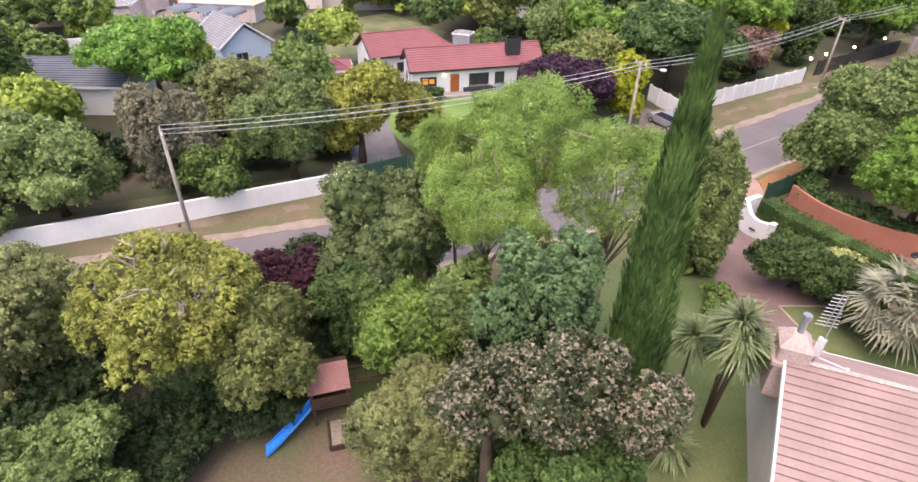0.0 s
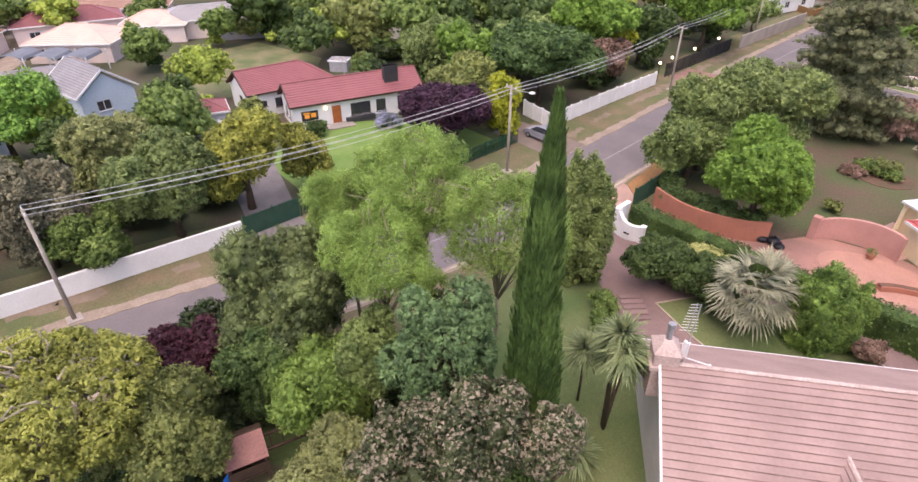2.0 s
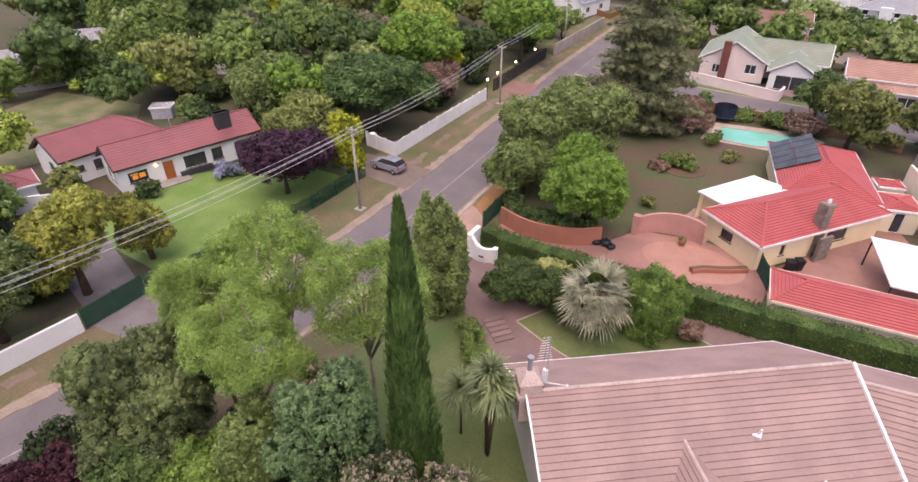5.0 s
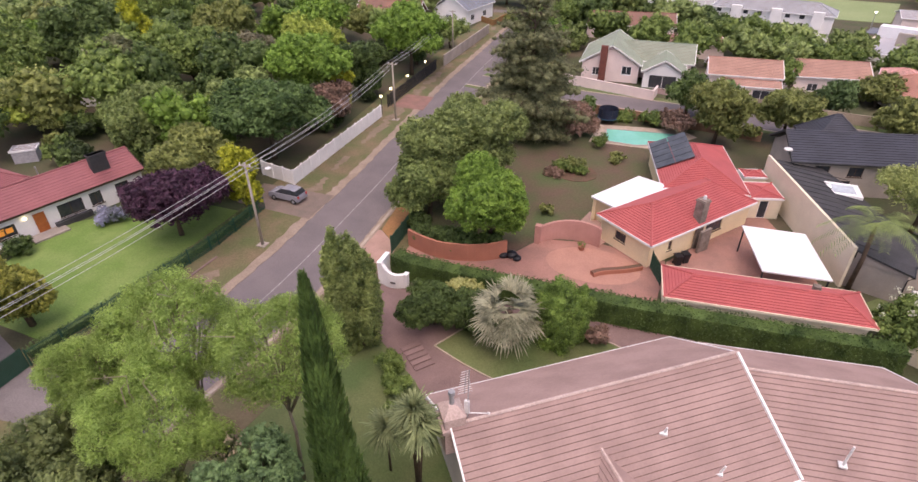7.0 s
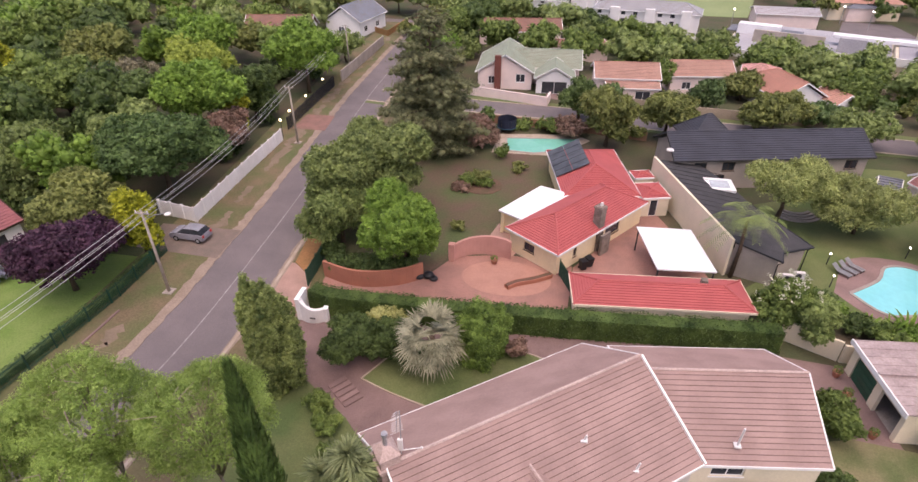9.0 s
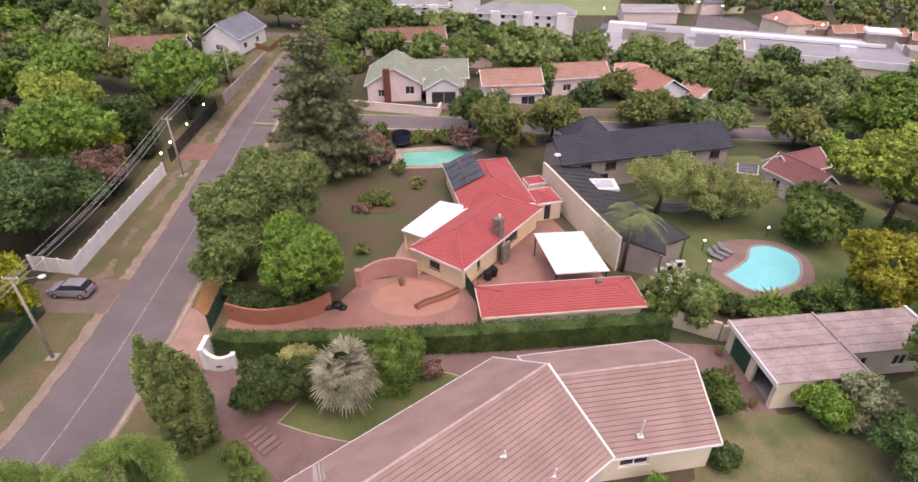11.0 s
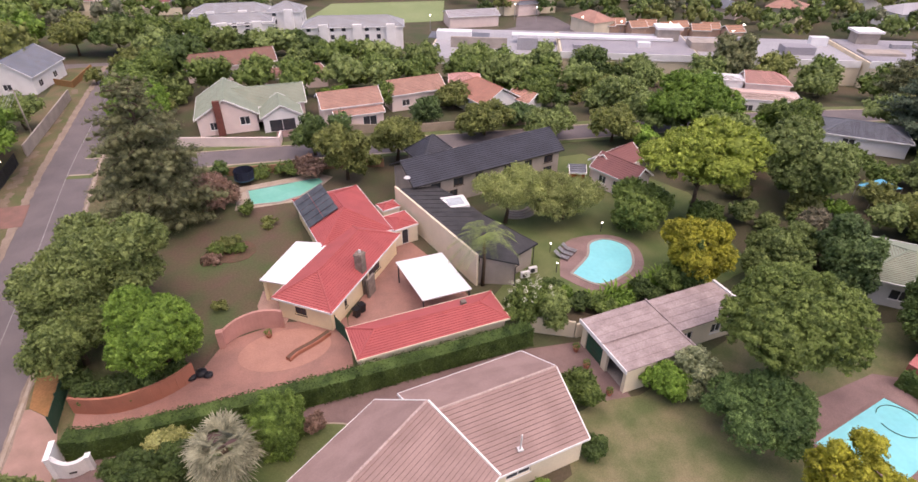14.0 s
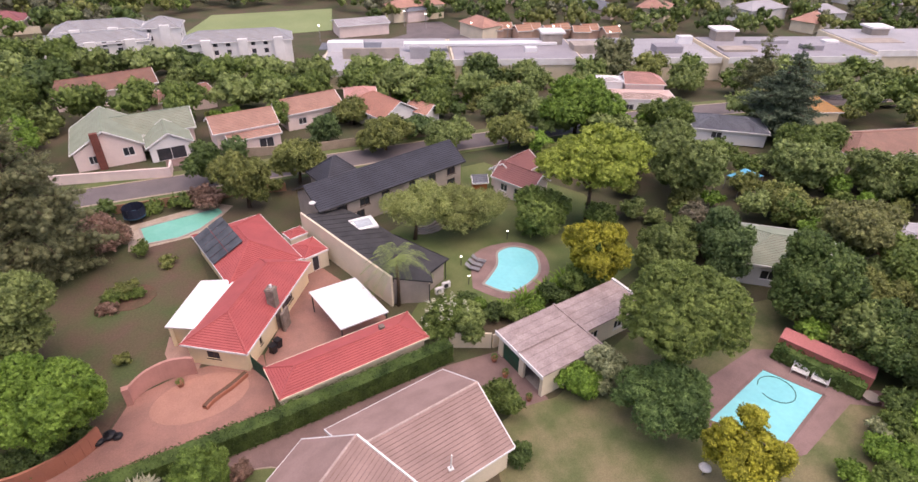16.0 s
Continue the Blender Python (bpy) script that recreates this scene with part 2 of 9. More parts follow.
WINDOW_LIT = glowing("lit_window", (0.9, 0.36, 0.06), 0.14)
TAIL_RED = mat("red_lens", (0.4, 0.02, 0.02), (0.35, 0.02, 0.02), 0.3)

L_MID = leafy("mid_green_leaves", (0.068, 0.118, 0.026), (0.225, 0.305, 0.08))
L_DARK = leafy("dark_green_leaves", (0.036, 0.072, 0.02), (0.14, 0.205, 0.06))
L_BRIGHT = leafy("bright_green_leaves", (0.0855, 0.171, 0.0228), (0.244, 0.3904, 0.0671))
L_LIME = leafy("light_green_leaves", (0.15, 0.215, 0.03), (0.42, 0.5, 0.095))
L_OLIVE = leafy("olive_leaves", (0.1, 0.128, 0.036), (0.295, 0.325, 0.1))
L_YELLOW = leafy("yellow_green_leaves", (0.12, 0.14, 0.03), (0.42, 0.42, 0.085))
L_GOLD = leafy("golden_leaves", (0.175, 0.185, 0.02), (0.5, 0.485, 0.06))
L_GREY = leafy("grey_green_leaves", (0.09, 0.138, 0.04), (0.28, 0.355, 0.115))
L_TEAL = leafy("blue_green_leaves", (0.05, 0.095, 0.034), (0.17, 0.25, 0.09))
L_PURPLE = leafy("purple_leaves", (0.035, 0.015, 0.03), (0.11, 0.048, 0.085))
L_PLUM = leafy("plum_leaves", (0.035, 0.011, 0.018), (0.1, 0.03, 0.045))
L_PINE = leafy("pine_needles", (0.105, 0.12, 0.058), (0.275, 0.29, 0.145))
L_CYPRESS = leafy("cypress_foliage", (0.042, 0.09, 0.026), (0.15, 0.24, 0.065))
L_FEATHER = leafy("feathery_leaves", (0.18, 0.28, 0.055), (0.42, 0.57, 0.16), 0.4, 0.1)
HEADS = leafy("dry_flower_heads", (0.22, 0.178, 0.125), (0.36, 0.3, 0.215))
L_FLOWER = leafy("dry_blossom", (0.055, 0.068, 0.033), (0.27, 0.235, 0.16))
L_PALM = leafy("palm_leaves", (0.114, 0.1596, 0.0684), (0.3294, 0.3782, 0.183))
L_FAN = leafy("silver_palm_leaves", (0.1824, 0.1881, 0.114), (0.488, 0.4758, 0.3294))
L_RUST = leafy("rusty_leaves", (0.1482, 0.0969, 0.0684), (0.3294, 0.2074, 0.1586))
L_HEDGE = leafy("hedge_leaves", (0.042, 0.085, 0.02), (0.12, 0.185, 0.05))
L_VIVID = leafy("vivid_green_leaves", (0.09, 0.19, 0.03), (0.27, 0.45, 0.09))
L_DUSTY = leafy("dusty_leaves", (0.12, 0.115, 0.07), (0.33, 0.3, 0.19))
L_EVER = leafy("glossy_evergreen_leaves", (0.075, 0.125, 0.032), (0.35, 0.42, 0.14))
L_CITRUS = leafy("citron_leaves", (0.17, 0.2, 0.015), (0.48, 0.5, 0.04))
L_STREET = leafy("soft_green_leaves", (0.1, 0.145, 0.045), (0.3, 0.375, 0.13))
L_ACACIA = leafy("acacia_leaves", (0.19, 0.225, 0.075), (0.45, 0.5, 0.19), 0.3, 0.1)
L_PALE = leafy("pale_leaves", (0.17, 0.2, 0.09), (0.5, 0.54, 0.31))
L_CREAMY = leafy("variegated_leaves", (0.22, 0.24, 0.06), (0.6, 0.6, 0.25))
MALL_SHEET = mat("mauve_roof_sheet", (0.34, 0.32, 0.35), (0.28, 0.265, 0.295), 0.6, 0.15, 4.0, 0.1)
DRIVE_GREY = mat("dark_drive_concrete", (0.2, 0.175, 0.175), (0.155, 0.135, 0.135), 0.9, 0.6, 12.0, 0.3)
L_GREYISH = leafy("greyish_leaves", (0.1, 0.11, 0.07), (0.27, 0.28, 0.18))
L_PALE_OLIVE = leafy("pale_olive_leaves", (0.12, 0.135, 0.05), (0.34, 0.36, 0.14))
MUTED_TILE = mat("muted_red_tile", (0.25, 0.11, 0.105), (0.205, 0.09, 0.088), 0.7, 0.5, 9.0, 0.2, island=0.06, grain=0.09)
L_SPREAD = leafy("spreading_crown_leaves", (0.075, 0.125, 0.03), (0.27, 0.35, 0.095))
L_CONIFER = leafy("fresh_conifer_leaves", (0.05, 0.1, 0.02), (0.215, 0.325, 0.07))
L_GNARL = leafy("sunny_yellow_green_leaves", (0.14, 0.155, 0.035), (0.43, 0.44, 0.1))
L_WEEP = leafy("weeping_leaves", (0.055, 0.115, 0.04), (0.2, 0.31, 0.1))
L_DUSK = leafy("dusky_green_leaves", (0.092, 0.134, 0.044), (0.285, 0.35, 0.118))
# Near-black leaf colour that carries the shade in gaps between trees.
L_UNDER = leafy("shade_darkened_leaves", (0.02, 0.038, 0.012), (0.06, 0.09, 0.03))
L_FRESH = leafy("fresh_green_leaves", (0.085, 0.15, 0.028), (0.24, 0.35, 0.075))
L_DULL = leafy("dull_green_leaves", (0.05, 0.074, 0.028), (0.18, 0.22, 0.08))
L_JADE = leafy("jade_green_leaves", (0.06, 0.112, 0.047), (0.205, 0.315, 0.128))


# ---- building tools ----
class Geo:
    """Vertices and faces of one part."""

    def __init__(self):
        self.v, self.f, self.slot = [], [], {}

    def add(self, verts, faces):
        k = len(self.v)
        self.v += [tuple(p) for p in verts]
        self.f += [tuple(k + i for i in f) for f in faces]
        return self

    def weld(self):
        """Joins corners in one place and drops the faces shut in between two pieces."""
        seen, index = {}, []
        verts = []
        for p in self.v:
            key = (round(p[0], 4), round(p[1], 4), round(p[2], 4))
            if key not in seen:
                seen[key] = len(verts)
                verts.append(p)
            index.append(seen[key])
        faces = [tuple(index[i] for i in f) for f in self.f]
        count = {}
        for f in faces:
            count[frozenset(f)] = count.get(frozenset(f), 0) + 1
        keep = [k for k, f in enumerate(faces) if count[frozenset(f)] == 1 and len(set(f)) == len(f)]
        self.slot = {n: self.slot[k] for n, k in enumerate(keep) if k in self.slot}
        self.v, self.f = verts, [faces[k] for k in keep]
        return self

    def box(self, x0, y0, z0, x1, y1, z1):
        v = [(x, y, z) for z in (z0, z1) for x, y in ((x0, y0), (x1, y0), (x1, y1), (x0, y1))]
        return self.add(v, [(3, 2, 1, 0), (4, 5, 6, 7), (0, 1, 5, 4), (1, 2, 6, 5), (2, 3, 7, 6), (3, 0, 4, 7)])

    def beam(self, p, q, w, h):
        """A bar of width w and height h from p to q."""
        p, q = Vector(p), Vector(q)
        d = (q - p).normalized()
        s = d.cross(Vector((0, 0, 1)))
        s = (s if s.length > 1e-3 else Vector((1, 0, 0))).normalized()
        u = s.cross(d).normalized()
        v = [a + s * i * w / 2 + u * j * h / 2 for a in (p, q) for i, j in ((-1, -1), (1, -1), (1, 1), (-1, 1))]
        return self.add(v, [(3, 2, 1, 0), (4, 5, 6, 7), (0, 1, 5, 4), (1, 2, 6, 5), (2, 3, 7, 6), (3, 0, 4, 7)])

    def prism(self, poly, z0, z1):
        n = len(poly)
        v = [(x, y, z0) for x, y in poly] + [(x, y, z1) for x, y in poly]
        f = [tuple(range(n - 1, -1, -1)), tuple(range(n, 2 * n))]
        return self.add(v, f + [(i, (i + 1) % n, n + (i + 1) % n, n + i) for i in range(n)])

    def tube(self, pts, radii, n=8, caps=True):
        rings = []
        for i, p in enumerate(pts):
            a, b = Vector(pts[max(i - 1, 0)]), Vector(pts[min(i + 1, len(pts) - 1)])
            d = (b - a).normalized()
            s = d.cross(Vector((0.3, 0.2, 1)) if abs(d.z) < 0.9 else Vector((1, 0.2, 0))).normalized()
            u = s.cross(d)
            rings.append([Vector(p) + (s * math.cos(k * math.tau / n) + u * math.sin(k * math.tau / n)) * radii[i] for k in range(n)])
        f = [(i * n + k, i * n + (k + 1) % n, (i + 1) * n + (k + 1) % n, (i + 1) * n + k) for i in range(len(pts) - 1) for k in range(n)]
        if caps:
            f += [tuple(range(n - 1, -1, -1)), tuple((len(pts) - 1) * n + k for k in range(n))]
        return self.add([p for r in rings for p in r], f)

    def ball(self, c, r, sz=1.0, n=10, m=6):
        v = [(c[0], c[1], c[2] - r * sz)]
        for j in range(1, m):
            a = math.pi * j / m - math.pi / 2
            v += [(c[0] + r * math.cos(a) * math.cos(k * math.tau / n), c[1] + r * math.cos(a) * math.sin(k * math.tau / n), c[2] + r * sz * math.sin(a)) for k in range(n)]
        v.append((c[0], c[1], c[2] + r * sz))
        f = [(0, 1 + (k + 1) % n, 1 + k) for k in range(n)]
        f += [(1 + j * n + k, 1 + j * n + (k + 1) % n, 1 + (j + 1) * n + (k + 1) % n, 1 + (j + 1) * n + k) for j in range(m - 2) for k in range(n)]
        top = len(v) - 1
        return self.add(v, f + [(1 + (m - 2) * n + k, 1 + (m - 2) * n + (k + 1) % n, top) for k in range(n)])


MADE = []


def part(name, geo, material, parent=None, label="", smooth=False, second=None):
    geo.weld()
    me = bpy.data.meshes.new(name)
    me.from_pydata(geo.v, [], geo.f)
    me.materials.append(material)
    if second:
        me.materials.append(second)
        for k, n in geo.slot.items():
            me.polygons[k].material_index = n
    if smooth:
        me.polygons.foreach_set("use_smooth", [True] * len(me.polygons))
    ob = new(name, me)
    ob.parent = parent
    MADE.append(ob)
    return tagged(ob, label)


def thing(name, label, category, m=None, group="", kind=""):
    ob = new(name)
    ob.empty_display_size = 0.3
    if m is not None:
        ob.matrix_world = m
    return tagged(ob, label, category, group, kind)


def sheet(name, poly, z, material, label, category="ground", thick=0.3):
    """A flat piece of ground cover with its top at z."""
    return tagged(part(name, Geo().prism(poly, z - thick, z), material), label, category, kind="structure")


def strip(line, w0, w1):
    """The outline of a band along a line, w0 to its left and w1 to its right."""
    left, right = [], []
    for i, p in enumerate(line):
        a, b = Vector(line[max(i - 1, 0)]), Vector(line[min(i + 1, len(line) - 1)])
        d = (b - a).normalized()
        s = Vector((-d.y, d.x))
        left.append(tuple(Vector(p) + s * w0))
        right.append(tuple(Vector(p) - s * w1))
    return left, right


def band(geo, line, w0, w1, z0, z1):
    a, b = strip(line, w0, w1)
    for i in range(len(line) - 1):
        geo.prism([a[i], b[i], b[i + 1], a[i + 1]], z0, z1)
    return geo


def smooth_line(pts, steps=6):
    """A soft curve through the points."""
    out = []
    p = [Vector(q) for q in pts]
    for i in range(len(p) - 1):
        a, b, c, d = p[max(i - 1, 0)], p[i], p[i + 1], p[min(i + 2, len(p) - 1)]
        for k in range(steps):
            t = k / steps
            out.append(tuple(0.5 * (2 * b + (c - a) * t + (2 * a - 5 * b + 4 * c - d) * t * t + (3 * b - a - 3 * c + d) * t**3)))
    return out + [tuple(p[-1])]


def wall_geo(geo, p, q, h, thick, holes=(), z0=0.0):
    """A wall from p to q, its outer face on the right of the way, with rectangular holes (along, sill, width, height)."""
    p, q = Vector(p), Vector(q)
    length = (q - p).length
    d = (q - p) / length
    s = Vector((-d.y, d.x))
    xs = sorted({0.0, length, *[a for u, _, w, _ in holes for a in (u, u + w)]})
    zs = sorted({z0, h, *[a for _, z, _, k in holes for a in (z, z + k)]})
    for x0, x1 in zip(xs, xs[1:]):
        for za, zb in zip(zs, zs[1:]):
            mx, mz = (x0 + x1) / 2, (za + zb) / 2
            if any(u < mx < u + w and z < mz < z + k for u, z, w, k in holes):
                continue
            poly = [p + d * x0, p + d * x1, p + d * x1 + s * thick, p + d * x0 + s * thick]
            geo.prism([tuple(c) for c in poly], za, zb)
    return geo


def window(parent, p, q, hole, frame_mat, panes=2, name="window", glass=None, recess=0.08):
    """A framed window in a hole of the wall from p to q."""
    p, q = Vector(p), Vector(q)
    d = (q - p).normalized()
    s = Vector((-d.y, d.x))
    u, z, w, h = hole
    o = p + d * u + s * recess
    fr = Geo()

    def bar(a, b, za, zb, t0=0.0, t1=0.05):
        fr.prism([tuple(o + d * a + s * t0), tuple(o + d * b + s * t0), tuple(o + d * b + s * t1), tuple(o + d * a + s * t1)], za, zb)

    bar(0, w, z, z + 0.07)
    bar(0, w, z + h - 0.07, z + h)
    for k in range(panes + 1):
        c = (w - 0.07) * k / panes
        bar(c, c + 0.07, z + 0.07, z + h - 0.07)
    win = part(name, fr, frame_mat, parent)
    for k in range(panes):
        a, b = (w - 0.07) * k / panes + 0.07, (w - 0.07) * (k + 1) / panes
        g = Geo().prism([tuple(o + d * a + s * 0.02), tuple(o + d * b + s * 0.02), tuple(o + d * b + s * 0.035), tuple(o + d * a + s * 0.035)], z + 0.07, z + h - 0.07)
        part("pane", g, glass or GLASS, win)
    sill = Geo().prism([tuple(p + d * (u - 0.08) - s * 0.06), tuple(p + d * (u + w + 0.08) - s * 0.06), tuple(p + d * (u + w + 0.08) - s * 0.002), tuple(p + d * (u - 0.08) - s * 0.002)], z - 0.08, z - 0.003)
    part("sill", sill, frame_mat, win)
    return win


def slope(e0, e1, r1, r0, pitch=0.34, lift=0.035):
    """One roof face laid in stepped courses from the eave e0-e1 up to r0-r1: a list of courses."""
    e0, e1, r0, r1 = map(Vector, (e0, e1, r0, r1))
    nrm = (e1 - e0).cross(r0 - e0)
    if nrm.length < 1e-4:
        nrm = (e1 - e0).cross(r1 - e0)
    nrm.normalize()
    if nrm.z < 0:
        nrm = -nrm
    run = max((r0 - e0).length, (r1 - e1).length)
    n = max(2, round(run / pitch))
    out = []
    for i in range(n):
        a, b = i / n, min((i + 1.15) / n, 1.0)
        l0, l1 = e0.lerp(r0, a), e1.lerp(r1, a)
        u0, u1 = e0.lerp(r0, b), e1.lerp(r1, b)
        k = 0.11
        n0, n1 = l0.lerp(u0, k), l1.lerp(u1, k)
        v = [l0 + nrm * lift, l1 + nrm * lift, u1 + nrm * 0.006, u0 + nrm * 0.006, l0 - nrm * 0.03, l1 - nrm * 0.03, u1 - nrm * 0.03, u0 - nrm * 0.03, n0 + nrm * (lift + 0.02), n1 + nrm * (lift + 0.02)]
        out.append((v, [(0, 1, 9, 8), (4, 5, 1, 0), (8, 9, 2, 3), (7, 6, 5, 4), (5, 6, 2, 9, 1), (6, 7, 3, 2), (7, 4, 0, 8, 3)]))
    return out


def roof(parent, faces, material, ridge_mat, caps=(), fascia=(), fascia_mat=None, pitch=0.34, pieces=True, label="", cap_r=0.11):
    """A roof of stepped courses, lower edges coloured dark for joint shadow and dirt, with ridge and hip caps, and
    boards along its edges.
    """
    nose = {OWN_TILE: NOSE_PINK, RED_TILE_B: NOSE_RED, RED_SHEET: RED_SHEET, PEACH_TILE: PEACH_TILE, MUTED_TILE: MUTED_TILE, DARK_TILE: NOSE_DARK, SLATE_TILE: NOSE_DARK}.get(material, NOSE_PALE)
    body = Geo()
    for f in faces:
        low = [Vector(p) - Vector((0, 0, 0.07)) for p in (f if f[2] != f[3] else f[:3])]
        body.add(low, [tuple(range(len(low)))])
    ob = part("roof", body, material, parent, label)
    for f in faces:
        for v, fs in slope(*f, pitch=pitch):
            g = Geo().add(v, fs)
            # Lip faces get the dark colour that paints the joint's shadow and dirt.
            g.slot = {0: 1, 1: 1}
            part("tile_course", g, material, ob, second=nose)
    for a, b in caps:
        a, b = Vector(a), Vector(b)
        n = max(1, round((b - a).length / 0.45))
        pts, rad = [], []
        for k in range(n):
            pts += [a.lerp(b, k / n), a.lerp(b, (k + 0.92) / n)]
            rad += [cap_r, cap_r * 0.86]
        if pitch > 0.5:
            pts, rad = [a, b], [cap_r, cap_r]
        part("ridge_cap", Geo().tube([tuple(p + Vector((0, 0, 0.03))) for p in pts], rad, 6), ridge_mat, ob)
    for a, b in fascia:
        part("fascia_board", Geo().beam(a, b, 0.09, 0.2), fascia_mat or WHITE_PAINT, ob)
    return ob


def hip_faces(L, W, ze, zr, over=0.45, hip0=True, hip1=True, x0=0.0):
    """Faces, caps and edge lines of a hipped or gabled roof over a rectangle centred on (x0, 0), the ridge along x."""
    a, b = L / 2 + over, W / 2 + over
    ha, hb = (x0 - (a - b) if hip0 else x0 - a), (x0 + (a - b) if hip1 else x0 + a)
    c = [(x0 - a, -b, ze), (x0 + a, -b, ze), (x0 + a, b, ze), (x0 - a, b, ze)]
    r0, r1 = (ha, 0, zr), (hb, 0, zr)
    faces = [(c[0], c[1], r1, r0), (c[2], c[3], r0, r1)]
    caps = [(r0, r1)]
    edges = [(c[0], c[1]), (c[2], c[3])]
    if hip0:
        faces.append((c[3], c[0], r0, r0))
        caps += [(c[0], r0), (c[3], r0)]
        edges.append((c[3], c[0]))
    else:
        edges += [(c[0], r0), (r0, c[3])]
    if hip1:
        faces.append((c[1], c[2], r1, r1))
        caps += [(c[1], r1), (c[2], r1)]
        edges.append((c[1], c[2]))
    else:
        edges += [(c[1], r1), (r1, c[2])]
    dz = Vector((0, 0, 0.035))
    return faces, caps, [(Vector(p) - dz, Vector(q) - dz) for p, q in edges]


def gable(geo, x, w, ze, zr, thick, front=0.0):
    """The triangle of wall under a gable that faces along x."""
    v = [(x, -w / 2 - front, ze), (x, w / 2, ze), (x, 0, zr), (x + thick, -w / 2 - front, ze), (x + thick, w / 2, ze), (x + thick, 0, zr)]
    return geo.add(v, [(0, 2, 1), (3, 4, 5), (0, 1, 4, 3), (1, 2, 5, 4), (2, 0, 3, 5)])


def house(name, label, x, y, turn, L, W, ze, zr, wall_mat, roof_mat, ridge_mat=None, hips=(True, True), holes=None, frame_mat=None, pitch=0.34, over=0.45, group="", fascia_mat=None, panes=2, parent=None, pieces=True, category="house", at=None, front=0.0):
    """A plain house: four walls with windows, and a hipped or gabled roof. The ridge runs along its own x."""
    if parent is None:
        parent = thing(name, label, category, pose(x, y, fall(x, y), 0, 0, turn), group)
    first = len(MADE)
    c = [(-L / 2, -W / 2 - front), (L / 2, -W / 2 - front), (L / 2, W / 2), (-L / 2, W / 2)]
    for i in range(4):
        p, q = Vector(c[i]), Vector(c[(i + 1) % 4])
        d = (q - p).normalized()
        if i % 2:
            p, q = p + d * 0.222, q - d * 0.222
        hs = list((holes or {}).get(i, ()))
        g = wall_geo(Geo(), p, q, ze - 0.05, 0.22, hs)
        side = i
        if side == 1 and not hips[1]:
            gable(g, L / 2 - 0.22, W - 0.45, ze - 0.05, ze - 0.05 + (zr - ze) * (W - 0.45) / (W + 2 * over), 0.22, front)
        if side == 3 and not hips[0]:
            gable(g, -L / 2, W - 0.45, ze - 0.05, ze - 0.05 + (zr - ze) * (W - 0.45) / (W + 2 * over), 0.22, front)
        part("wall", g, wall_mat, parent)
        for h in hs:
            window(parent, p, q, h, frame_mat or WHITE_PAINT, panes if h[2] > 1.0 else 1)
    f, caps, edges = hip_faces(L, W, ze, zr, over, *hips)
    if front:
        def out(p):
            return Vector((p[0], p[1] - (front if p[1] < -0.1 else 0.0), p[2]))
        f = [tuple(out(p) for p in q) for q in f]
        caps, edges = [(out(a), out(b)) for a, b in caps], [(out(a), out(b)) for a, b in edges]
    roof(parent, f, roof_mat, ridge_mat or roof_mat, caps, edges, fascia_mat or WHITE_PAINT, pitch, pieces)
    if at is not None:
        for ob in MADE[first:]:
            if ob.parent == parent:
                ob.matrix_basis = at
    return parent


def fall(x, y):
    """The height of the ground: level, but sinking towards the shopping centre."""
    t = min(max((y + 0.45 * x - 112) / 50, 0), 1) * min(max((x + 40) / 45, 0), 1)
    return -4.5 * t * t * (3 - 2 * t)


# ---- plants ----
ICO = bmesh.new()
bmesh.ops.create_icosphere(ICO, subdivisions=1, radius=1.0)
ICO.verts.ensure_lookup_table()
ICO_V = np.array([v.co[:] for v in ICO.verts])
ICO_F = np.array([[v.index for v in f.verts] for f in ICO.faces])
ICO.free()


def raw_mesh(name, quads, tris_v=None, tris_f=None):
    """A mesh of loose quads and one set of triangles, from arrays."""
    n, k = quads.shape[:2]
    v = quads.reshape(-1, 3)
    idx = np.arange(k * n)
    start = np.arange(n) * k
    if tris_v is not None and len(tris_v):
        idx = np.concatenate([idx, tris_f.ravel() + k * n])
        start = np.concatenate([start, k * n + np.arange(len(tris_f)) * 3])
        v = np.concatenate([v, tris_v])
    me = bpy.data.meshes.new(name)
    me.vertices.add(len(v))
    me.vertices.foreach_set("co", v.astype(np.float32).ravel())
    me.loops.add(len(idx))
    me.loops.foreach_set("vertex_index", idx.astype(np.int32))
    me.polygons.add(len(start))
    me.polygons.foreach_set("loop_start", start.astype(np.int32))
    me.update(calc_edges=True)
    return me


def unit(a):
    return a / np.maximum(np.linalg.norm(a, axis=-1, keepdims=True), 1e-9)


